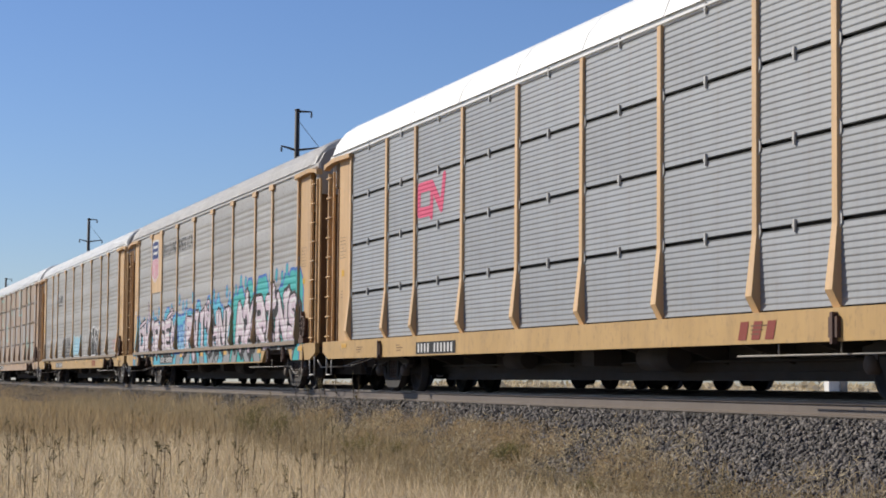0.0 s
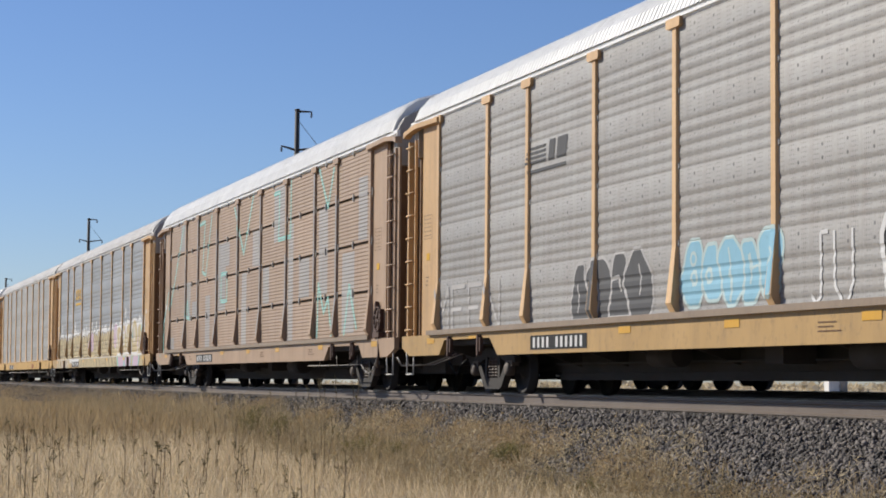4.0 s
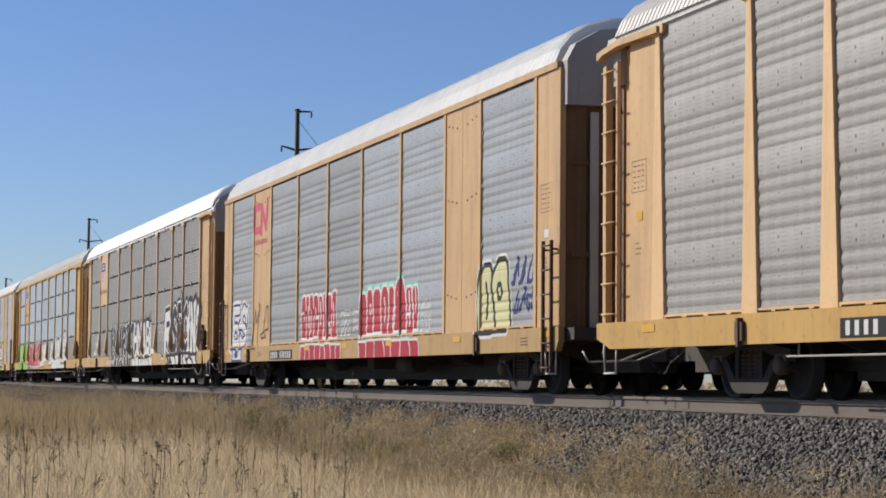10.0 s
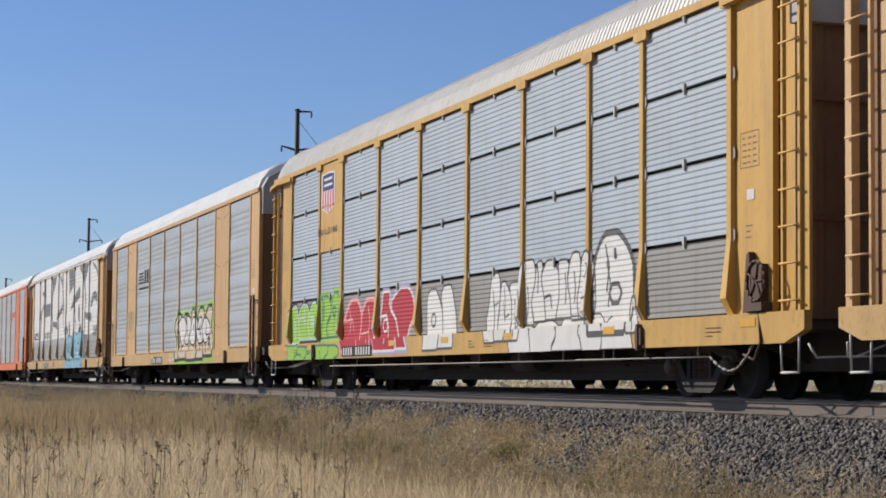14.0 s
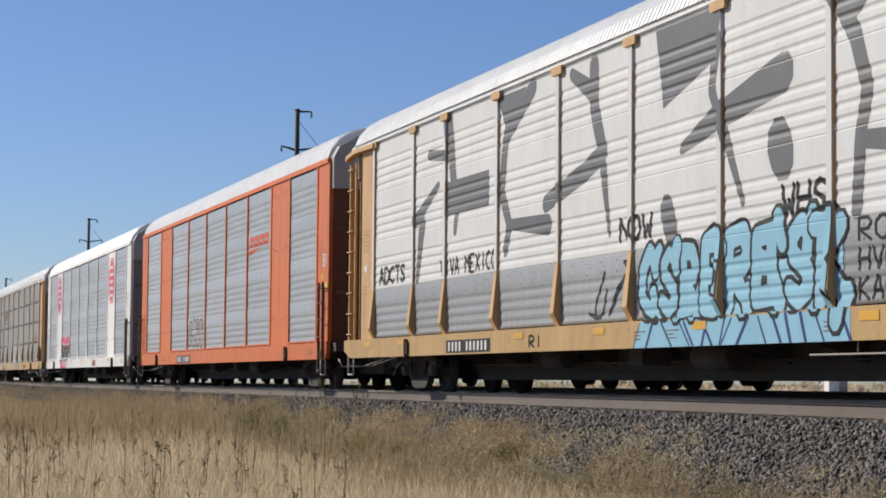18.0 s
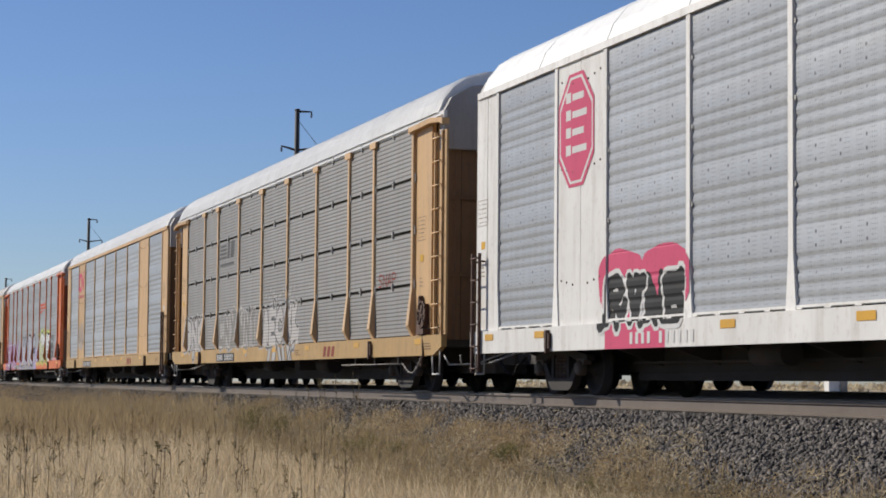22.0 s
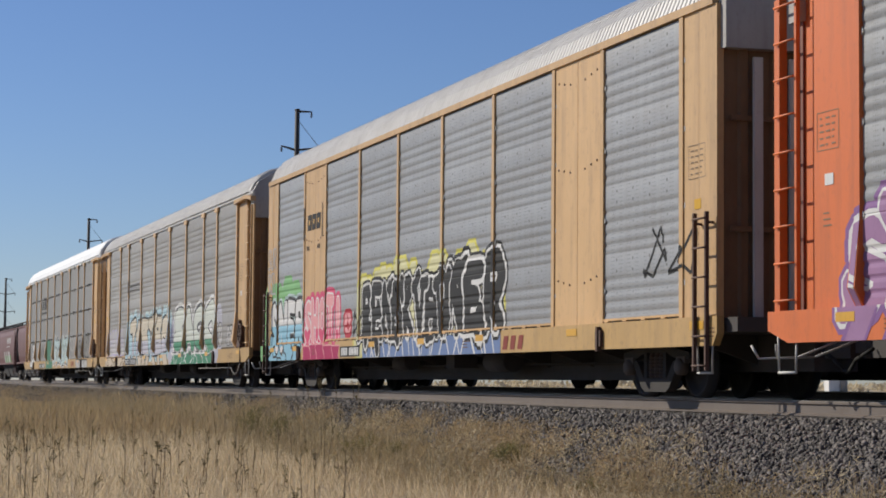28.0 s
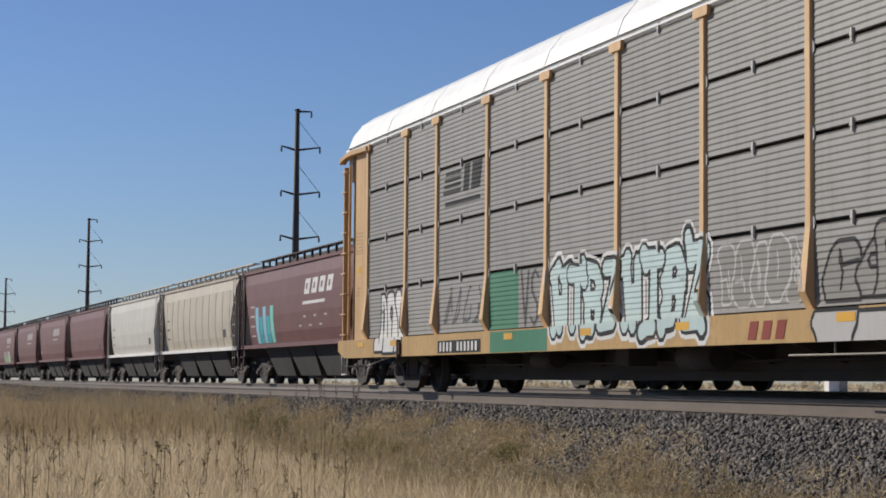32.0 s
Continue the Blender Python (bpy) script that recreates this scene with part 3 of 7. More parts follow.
                if low:
                    self.lim = low[0]
                    self.stroke(ln, fat * 0.97, low[1], layer + 2.3)
                    self.lim = TOP
                if shine:
                    self.stroke([(a + fat * 0.16, b + fat * 0.12) for a, b in ln], fat * 0.22, shine, layer + 3)
            layer = base

    def throwup(self, x0, x1, z0, z1, n, fill, line, halo=None, edge=0.05, glow=0.1, layer=1, seed=1, top=0.14, low=None, marks=1.0, sway=0.10):
        """A row of n swollen letters that crowd together, too stylised to read: fill, thin outlines, inner strokes, halo."""
        r = random.Random(seed + int(x0 * 10))
        w, high = (x1 - x0) / n, z1 - z0
        ph = [r.uniform(0, 6.28) for _ in range(n + 1)]
        am = [r.uniform(0.3, 1.0) * sway * w for _ in range(n + 1)]
        at = [x0 + w * i + (r.uniform(-0.15, 0.15) * w if 0 < i < n else 0) for i in range(n + 1)]

        def wall(i, t):
            return at[i] + am[i] * math.sin(t * 5.2 + ph[i]) + 0.25 * am[i] * math.sin(t * 13 + ph[i] * 2)

        for i in range(n):
            self.begin("graffiti_letter")
            za, zb = z0 + r.uniform(0, top * 0.7) * high, z1 - r.uniform(0, top) * high
            left, right = [], []
            for t in (0, 0.04, 0.1, 0.2, 0.34, 0.5, 0.66, 0.8, 0.9, 0.96, 1):
                z = za + (zb - za) * t
                a, b = wall(i, t), wall(i + 1, t)
                e = min(1.0, (min(t, 1 - t) * (zb - za) + 0.03) / min(0.5 * w, 0.4 * high))
                if z1 < 1.1 or (z0 < 1.1 and t < 0.5):
                    e = 1.0
                hw, c = (b - a) / 2 * math.sqrt(1 - (1 - e) ** 2), (a + b) / 2
                left.append((c - hw, z))
                right.append((c + hw, z))
            for k in range(len(left) - 1):
                ink = low[1] if low and (left[k][1] + left[k + 1][1]) / 2 < low[0] else fill
                self.poly([left[k], right[k], right[k + 1], left[k + 1]], ink, layer + 1)
            ring = left + right[::-1] + left[:1]
            if halo:
                self.stroke(ring, 2 * glow * r.uniform(0.8, 1.2) + edge, halo, layer)
            self.stroke(ring, edge, line, layer + 2)
            c = (at[i] + at[i + 1]) / 2
            for q in range(3):
                if r.random() > marks * (0.9 - 0.25 * q):
                    continue
                zc, dx = za + (zb - za) * r.uniform(0.3, 0.75), r.uniform(-0.15, 0.15) * w
                kind = r.choice((0, 0, 0, 1, 2, 3))
                if kind == 0:
                    pts = [(c + dx, zc - 0.22 * high), (c + dx + 0.06 * w, zc), (c + dx - 0.04 * w, zc + 0.2 * high)]
                elif kind == 1:
                    pts = [(at[i] + 0.05 * w, zc), (c, zc + 0.03 * high), (c + 0.1 * w, zc - 0.16 * high)]
                elif kind == 2:
                    pts = [(at[i + 1] - 0.05 * w, zc), (c, zc - 0.04 * high), (c - 0.08 * w, zc + 0.16 * high)]
                else:
                    pts = [(c + dx + 0.16 * w * math.cos(k * 1.05), zc + 0.10 * high * math.sin(k * 1.05)) for k in range(7)]
                self.stroke(pts, edge * r.uniform(0.7, 1.2), line, layer + 2)

    def cloud(self, x0, x1, z0, z1, ink, rim=None, seed=1, layer=0, step=0.5, rough=0.4, dots=0.0):
        """Sprayed ground with a bumpy upper edge and a rim; dots float above it."""
        r = random.Random(seed)
        x, dabs = x0, []
        self.begin("sprayed_ground")
        while x < x1:
            w, z, s = step * r.uniform(1.3, 1.9), z1 - r.random() * rough, x + r.uniform(-0.1, 0.1)
            if rim:
                self.stroke([(x, z0), (s, z)], w + 0.16, rim, layer)
            self.stroke([(x, z0), (s, z)], w, ink, layer + 0.5)
            if r.random() < dots:
                dabs.append((s, z1 + r.uniform(0.1, 0.4)))
            x += step
        for s, z in dabs:
            self.begin("paint_dab")
            for q, m in ((0.26, rim or ink), (0.17, ink)):
                self.stroke([(s, z), (s + 0.04, z + 0.12)], q, m, layer + (0.6 if q < 0.2 else 0))

    def scrawl(self, x0, x1, z0, z1, w, material, n=3, layer=2, seed=1):
        """Quick spray marks with no readable letters: looping lines."""
        rng = random.Random(seed)
        for k in range(n):
            self.begin("spray_scrawl")
            a = x0 + (x1 - x0) * k / n
            b = x0 + (x1 - x0) * (k + 1) / n
            q = []
            for j in range(9):
                t = j / 8
                q.append((a + (b - a) * (0.5 + 0.48 * math.sin(t * 7 + rng.random() * 2)), z0 + (z1 - z0) * (0.5 + 0.48 * math.cos(t * 5 + rng.random() * 2))))
            self.stroke(q, w, material, layer)

    def begin(self, name):
        """The strokes that follow make up one part of this name."""
        self.name, self.turn = name, self.turn + 1

    def make(self, car):
        done = {}
        for (turn, name, layer, mname), (V, F, material) in sorted(self.layers.items(), key=lambda kv: kv[0]):
            W, G, M, I = done.setdefault((turn, name), ([], [], [], []))
            if material not in M:
                M.append(material)
            G.extend([q + len(W) for q in f] for f in F)
            I.extend([M.index(material)] * len(F))
            W.extend(V)
        for (turn, name), (W, G, M, I) in done.items():
            me = bpy.data.meshes.new(name)
            me.from_pydata(W, [], G)
            for material in M:
                me.materials.append(material)
            me.polygons.foreach_set("material_index", I)
            new(name, me).parent = car


def hash_of(s):
    return sum((i + 1) * ord(c) for i, c in enumerate(s))


def spray(name, col):
    return paint("spray_" + name, col, tuple(v * 0.5 for v in col), 0.3, 0.7, 0, 0.15, 0.1, 0.03, 0.08, shine=0.2)


INK = {
    "white": spray("white", (0.72, 0.71, 0.70)), "black": spray("black", (0.02, 0.02, 0.022)), "grey": spray("grey", (0.10, 0.10, 0.105)),
    "teal": spray("teal", (0.07, 0.42, 0.46)), "mint": spray("mint", (0.25, 0.62, 0.55)), "blue": spray("blue", (0.06, 0.16, 0.48)), "sky": spray("sky", (0.28, 0.52, 0.66)),
    "pink": spray("pink", (0.62, 0.50, 0.57)), "hot": spray("hot_pink", (0.66, 0.09, 0.19)), "rose": spray("rose", (0.78, 0.36, 0.38)), "red": spray("red", (0.46, 0.03, 0.055)),
    "cream": spray("cream", (0.56, 0.455, 0.27)), "sand": spray("sand", (0.62, 0.52, 0.40)), "brown": spray("brown", (0.16, 0.09, 0.05)), "lime": spray("lime", (0.32, 0.55, 0.08)),
    "green": spray("green", (0.07, 0.22, 0.14)), "purple": spray("purple", (0.26, 0.13, 0.32)), "lilac": spray("lilac", (0.42, 0.38, 0.60)), "yellow": spray("yellow", (0.66, 0.60, 0.12)),
    "dullred": spray("dull_red", (0.28, 0.06, 0.045)), "orange": spray("orange", (0.72, 0.36, 0.03)), "dirtywhite": spray("dirty_white", (0.50, 0.48, 0.47)), "navy": spray("navy", (0.03, 0.05, 0.18)), "amber": spray("amber", (0.70, 0.40, 0.04)),
}


# ---------------------------------------------------------------- rack cars: building
SHARED = {}


def shared(key, build):
    if key not in SHARED:
        SHARED[key] = build()
    return SHARED[key]


def roof_mesh(material, ribbed, up, half):
    bm = bmesh.new()
    prof = [(-1.50, TOP + 0.10), (-1.40, TOP + 0.32), (-1.20, TOP + 0.54), (-0.95, TOP + 0.68), (-0.55, TOP + 0.78), (0, TOP + 0.82), (0.55, TOP + 0.78), (0.95, TOP + 0.68), (1.20, TOP + 0.54), (1.40, TOP + 0.32), (1.50, TOP + 0.10)]
    prof = [(y, TOP + 0.10 + (z - TOP - 0.10) * up) for y, z in prof]
    ins = [(y * 0.991, TOP + 0.10 + (z - TOP - 0.10) * 0.985) for y, z in prof]
    xs, which = [], []
    a, b = -half + 0.55, half - 0.55
    if ribbed:
        n = 180
        for i in range(n):
            x = a + (b - a) * i / n
            p = (b - a) / n
            xs += [x, x + p * 0.45, x + p * 0.55, x + p * 0.95]
            which += [0, 0, 1, 1]
    else:
        n = 9
        for i in range(n):
            x = a + (b - a) * i / n
            p = (b - a) / n
            xs += [x, x + p * 0.985, x + p * 0.988, x + p * 0.997]
            which += [0, 0, 1, 1]
    xs.append(b)
    which.append(0)
    rows = [[bm.verts.new((x, y, z)) for y, z in (ins if w else prof)] for x, w in zip(xs, which)]
    for r0, r1 in zip(rows, rows[1:]):
        for i in range(len(prof) - 1):
            bm.faces.new((r0[i], r1[i], r1[i + 1], r0[i + 1]))
    # sloping hood at each end
    for rr, e in ((rows[0], -1), (rows[-1], 1)):
        tip = [bm.verts.new((e * (half - 0.50), y * 0.985, TOP + 0.085 + (z - TOP - 0.1) * 0.97)) for y, z in prof]
        for i in range(len(prof) - 1):
            bm.faces.new((rr[i], tip[i], tip[i + 1], rr[i + 1]))
        bm.faces.new(tip)
    return mesh_of("roof", bm, material)


def post_mesh(kind, flare, cap, material):
    bm = bmesh.new()
    w = POST_W
    if kind == "door":
        sweep(bm, [(-w - (0.07 if flare else 0), DECK), (-w, DECK + 0.7), (-w, TOP), (w, TOP), (w, DECK + 0.7), (w + (0.07 if flare else 0), DECK)], (-1.49, -1.43), "y")
    else:
        prof = [(1.43, DECK + 0.002), (1.495, DECK + 0.002), (1.497, DECK + 0.75), (1.50, TOP), (1.43, TOP)] if flare else [(1.43, DECK + 0.002)] + [(o, max(z, DECK + 0.002)) for z, o in POST_OUT[:-1]] + [(1.50, TOP), (1.43, TOP)]
        a = [bm.verts.new((-w, -p, z)) for p, z in prof]
        b = [bm.verts.new((w, -p, z)) for p, z in prof]
        wide = 0.15 if flare else 0.025
        for v in a[:2 if flare else 3]:
            v.co.x -= wide
        for v in b[:2 if flare else 3]:
            v.co.x += wide
        n = len(prof)
        for i in range(n):
            bm.faces.new((a[i], b[i], b[(i + 1) % n], a[(i + 1) % n]))
        bm.faces.new(a)
        bm.faces.new(b[::-1])
        if cap:
            sweep(bm, [(-0.19, TOP - 0.115), (-0.22, TOP - 0.09), (-0.22, TOP + 0.015), (0.22, TOP + 0.015), (0.22, TOP - 0.09), (0.19, TOP - 0.115)], (-1.525, -1.47), "y")
    return mesh_of("post", bm, material)


def sill_mesh(arch, material, half):
    bm = bmesh.new()
    cut = 0.5 if half > 13.5 else 0.12
    ring = [(-half, 0.82), (-half, DECK), (half, DECK), (half, 0.82), (half - cut, LOW)]
    if arch:
        ring += [(11.6, LOW), (11.3, 0.93), (8.8, 0.93), (8.4, LOW - 0.03), (-8.4, LOW - 0.03), (-8.8, 0.93), (-11.3, 0.93), (-11.6, LOW)]
    ring += [(-half + cut, LOW)]
    a = [bm.verts.new((x, -1.54, z)) for x, z in ring]
    b = [bm.verts.new((x, -1.44, z)) for x, z in ring]
    n = len(ring)
    for i in range(n):
        bm.faces.new((a[i], b[i], b[(i + 1) % n], a[(i + 1) % n]))
    bm.faces.new(a)
    bm.faces.new(b[::-1])
    return mesh_of("side_sill", bm, material)


def ladder_mesh(e, material, rungs=True):
    """End ladder of a rack car with its stiles and rungs."""
    bm = bmesh.new()
    for x0, x1, y0, y1 in ((13.30, 13.35, -1.50, -1.45), (13.72, 13.78, -1.50, -1.40)):
        box(bm, *sorted((e * x0, e * x1)), y0, y1, DECK - 0.02, 4.72)
    box(bm, *sorted((e * 13.78, e * 13.93)), -1.46, -1.42, DECK, 4.72)
    for k in range(9 if rungs else 0):
        z = DECK + 0.12 + k * 0.43
        tube(bm, (e * 13.31, -1.53, z), (e * 13.80, -1.53, z), 0.014, 6)
    return mesh_of("ladder", bm, material)


def short_ladder_mesh(e, material, rungs=True):
    bm = bmesh.new()
    for x in (13.52, 13.88):
        box(bm, *sorted((e * x - 0.02, e * x + 0.02)), -1.60, -1.55, 0.36, 2.35)
    for k in range(6 if rungs else 0):
        z = 0.42 + k * 0.37
        tube(bm, (e * 13.50, -1.60, z), (e * 13.90, -1.60, z), 0.014, 6)
    for x in (13.52, 13.88):
        for z in (1.0, 2.2):
            box(bm, *sorted((e * x - 0.015, e * x + 0.015)), -1.56, -1.46, z, z + 0.03)
    return mesh_of("ladder", bm, material)


def rung_mesh(e, x0, x1, y, material):
    bm = bmesh.new()
    tube(bm, (e * x0, y, 0), (e * x1, y, 0), 0.014, 6)
    return mesh_of("rung", bm, material)


def stirrup_mesh(e, material):
    bm = bmesh.new()
    y = -1.50
    tube(bm, (e * 13.30, y, 0.70), (e * 13.32, y, 0.33), 0.015, 6)
    tube(bm, (e * 13.76, y, 0.84), (e * 13.74, y, 0.33), 0.015, 6)
    tube(bm, (e * 13.31, y, 0.33), (e * 13.75, y, 0.33), 0.017, 6)
    return mesh_of("stirrup_step", bm, material)


def eyebrow_mesh(e, material):
    """Short beam that juts out over the end ladder."""
    bm = bmesh.new()
    pts = [(11.8, 4.88), (11.8, 4.97), (13.2, 5.0), (13.95, 4.92), (13.95, 4.80), (13.75, 4.86), (13.2, 4.91)]
    sweep(bm, [(e * x, z) for x, z in pts], (-1.56, -1.42), "y")
    return mesh_of("end_beam", bm, material)


def hand_brake_mesh():
    """Brake wheel with its gear box, bracket and chain, low on the end panel."""
    bm = bmesh.new()
    c = Vector((12.72, -1.54, 1.42))
    n = 14
    rim = [c + Vector((0.24 * math.cos(k * math.tau / n), 0, 0.24 * math.sin(k * math.tau / n))) for k in range(n)]
    for a, b in zip(rim, rim[1:] + rim[:1]):
        tube(bm, a, b, 0.018, 6)
    for k in range(0, n, 3):
        tube(bm, c, rim[k], 0.012, 5)
    box(bm, 12.58, 12.86, -1.53, -1.44, 1.18, 1.62)
    box(bm, 12.50, 12.95, -1.58, -1.44, 1.06, 1.16)
    sweep(bm, [(12.35, 1.05), (12.45, 1.75), (12.52, 1.78), (12.60, 1.05)], (-1.53, -1.45), "y")
    pts = [(12.75, -1.52, 1.1), (12.9, -1.56, 0.7), (12.6, -1.5, 0.48), (12.1, -1.4, 0.56)]
    for a, b in zip(pts, pts[1:]):
        tube(bm, a, b, 0.018, 6)
    return mesh_of("hand_brake", bm, RUSTY)


def end_meshes(e, paint_m):
    bm = bmesh.new()
    ring = [(-1.36, 13.46)]
    for y in (-1.1, -0.66, -0.22, 0.22, 0.66, 1.1):
        ring += [(y - 0.08, 13.46), (y - 0.05, 13.50), (y + 0.05, 13.50), (y + 0.08, 13.46)]
    ring += [(1.36, 13.46), (1.36, 13.40), (-1.36, 13.40)]
    lo = [bm.verts.new((e * x, y, 0.96)) for y, x in ring]
    hi = [bm.verts.new((e * x, y, 4.40)) for y, x in ring]
    for i in range(len(ring)):
        j = (i + 1) % len(ring)
        bm.faces.new((lo[i], lo[j], hi[j], hi[i]))
    bm.faces.new(lo)
    bm.faces.new(hi)
    door = mesh_of("end_door", bm, paint_m)
    bm = bmesh.new()
    prof = [(-1.42, 4.40), (-1.42, TOP + 0.1), (-1.28, TOP + 0.36), (-0.9, TOP + 0.58), (0, TOP + 0.70), (0.9, TOP + 0.58), (1.28, TOP + 0.36), (1.42, TOP + 0.1), (1.42, 4.40)]
    sweep(bm, prof, sorted((e * 13.38, e * 13.64)))
    hood = mesh_of("end_hood", bm, HOODM)
    bm = bmesh.new()
    box(bm, *sorted((e * 13.3, e * 13.95)), -0.16, 0.16, 0.52, 0.86)
    box(bm, *sorted((e * 13.95, e * 14.22)), -0.09, 0.09, 0.58, 0.80)
    tube(bm, (e * 14.18, 0.03, 0.52), (e * 14.18, 0.03, 0.86), 0.11, 10)
    coupler = mesh_of("coupler", bm, UNDER)
    bm = bmesh.new()
    pts = [(13.6, -0.35, 0.62), (13.95, -0.38, 0.50), (14.15, -0.36, 0.36), (14.28, -0.34, 0.34)]
    for a, b in zip(pts, pts[1:]):
        tube(bm, (e * a[0], a[1], a[2]), (e * b[0], b[1], b[2]), 0.024, 8)
    hose = mesh_of("air_hose", bm, SHADE)
    bm = bmesh.new()
    pts = [(13.9, -1.46, 0.66), (13.98, -1.40, 0.50), (14.0, -0.9, 0.52), (14.0, -0.3, 0.74)]
    for a, b in zip(pts, pts[1:]):
        tube(bm, (e * a[0], a[1], a[2]), (e * b[0], b[1], b[2]), 0.014, 6)
    lever = mesh_of("uncoupling_lever", bm, BOLT)
    return door, hood, coupler, hose, lever


def underframe_mesh():
    bm = boxes((-13.4, 13.4, -1.40, 1.40, 0.84, 1.02), (-13.3, 13.3, -0.30, 0.30, 0.36, 0.84), (-8.6, 8.6, -0.34, 0.34, 0.24, 0.358))
    for k in range(-6, 7):
        if abs(abs(k * 1.95) - 10.06) > 1.3:
            sweep(bm, [(-1.38, 0.80), (-1.38, 0.84), (1.38, 0.84), (1.38, 0.80), (0.3, 0.45), (-0.3, 0.45)], (k * 1.95 - 0.03, k * 1.95 + 0.03))
    # brake cylinder, reservoir, valves
    tube(bm, (2.2, -0.75, 0.56), (3.3, -0.75, 0.56), 0.19, 14)
    tube(bm, (-3.8, -0.72, 0.58), (-2.9, -0.72, 0.58), 0.16, 14)
    box(bm, 0.1, 0.6, -0.95, -0.5, 0.45, 0.82)
    tube(bm, (-8.4, -0.5, 0.5), (8.4, -0.5, 0.5), 0.022, 6)
    return mesh_of("underframe", bm, UNDER)


def rod_mesh():
    bm = bmesh.new()
    tube(bm, (-8.3, -1.42, 0.52), (8.3, -1.42, 0.52), 0.014, 6)
    for k in range(-4, 5):
        tube(bm, (k * 2.0, -1.42, 0.52), (k * 2.0, -1.42, LOW + 0.02), 0.014, 5)
    return mesh_of("brake_rod", bm, RODM)


def short_rod_mesh():
    """Brake rod near the hand brake, with its hangers and a sagging chain up to the wheel."""
    bm = bmesh.new()
    tube(bm, (6.6, -1.45, 0.53), (11.3, -1.45, 0.53), 0.012, 6)
    for x in (7.7, 9.2, 10.9):
        tube(bm, (x, -1.45, 0.53), (x, -1.45, LOW + 0.05), 0.013, 5)
    n = 12
    pts = [Vector((11.3 + 1.5 * k / n, -1.47, 0.53 + 0.42 * k / n - 0.36 * math.sin(math.pi * k / n))) for k in range(n + 1)]
    for k, (a, b) in enumerate(zip(pts, pts[1:])):
        tube(bm, a, b, 0.02 if k % 2 else 0.013, 5)
    return mesh_of("brake_rod", bm, RODM)


# end paints of the orange and white cars, shade mixed into their colour
DOOR_RED = paint("end_door_red", (0.20, 0.06, 0.035), (0.08, 0.035, 0.025), 0.4, 0.65)
DOOR_GREY = paint("end_door_grey", (0.27, 0.26, 0.24), (0.12, 0.1, 0.08), 0.4, 0.65)
HOODM = paint("end_hood_grey", (0.42, 0.40, 0.38), (0.2, 0.16, 0.13), 0.4, 0.6)
RUSTY = paint("bracket_rust", (0.10, 0.05, 0.035), (0.05, 0.03, 0.02), 0.5, 0.8)
AMBER = plain("reflector_amber", (0.75, 0.40, 0.03), 0.35)


def rivet_mesh(r=0.018):
    bm = bmesh.new()
    lathe_y(bm, [(r, 0), (r, -0.008), (r * 0.5, -0.014)], 6)
    return mesh_of("rivet", bm, RUSTY)


def clip_mesh():
    bm = boxes((-0.018, 0.018, -0.03, 0.0, -0.075, 0.075))
    box(bm, -0.03, 0.03, -0.034, -0.004, -0.018, 0.018)
    return mesh_of("clip", bm, BOLT)


def scallop_mesh():
    bm = bmesh.new()
    sweep(bm, [(-0.028, -0.11), (0.028, -0.05), (0.028, 0.05), (-0.028, 0.11)], (-0.012, 0.0), "y")
    return mesh_of("edge_clip", bm, BOLT)


def both_sides(name, me, car, label="", at=(0, 0, 0)):
    """The same part on the near and on the far side."""
    a = part(name, me, None, car, label, at)
    b = part(name, me, None, car, label, (-at[0], -at[1], at[2]))
    b.rotation_euler = (0, 0, math.pi)
    return a


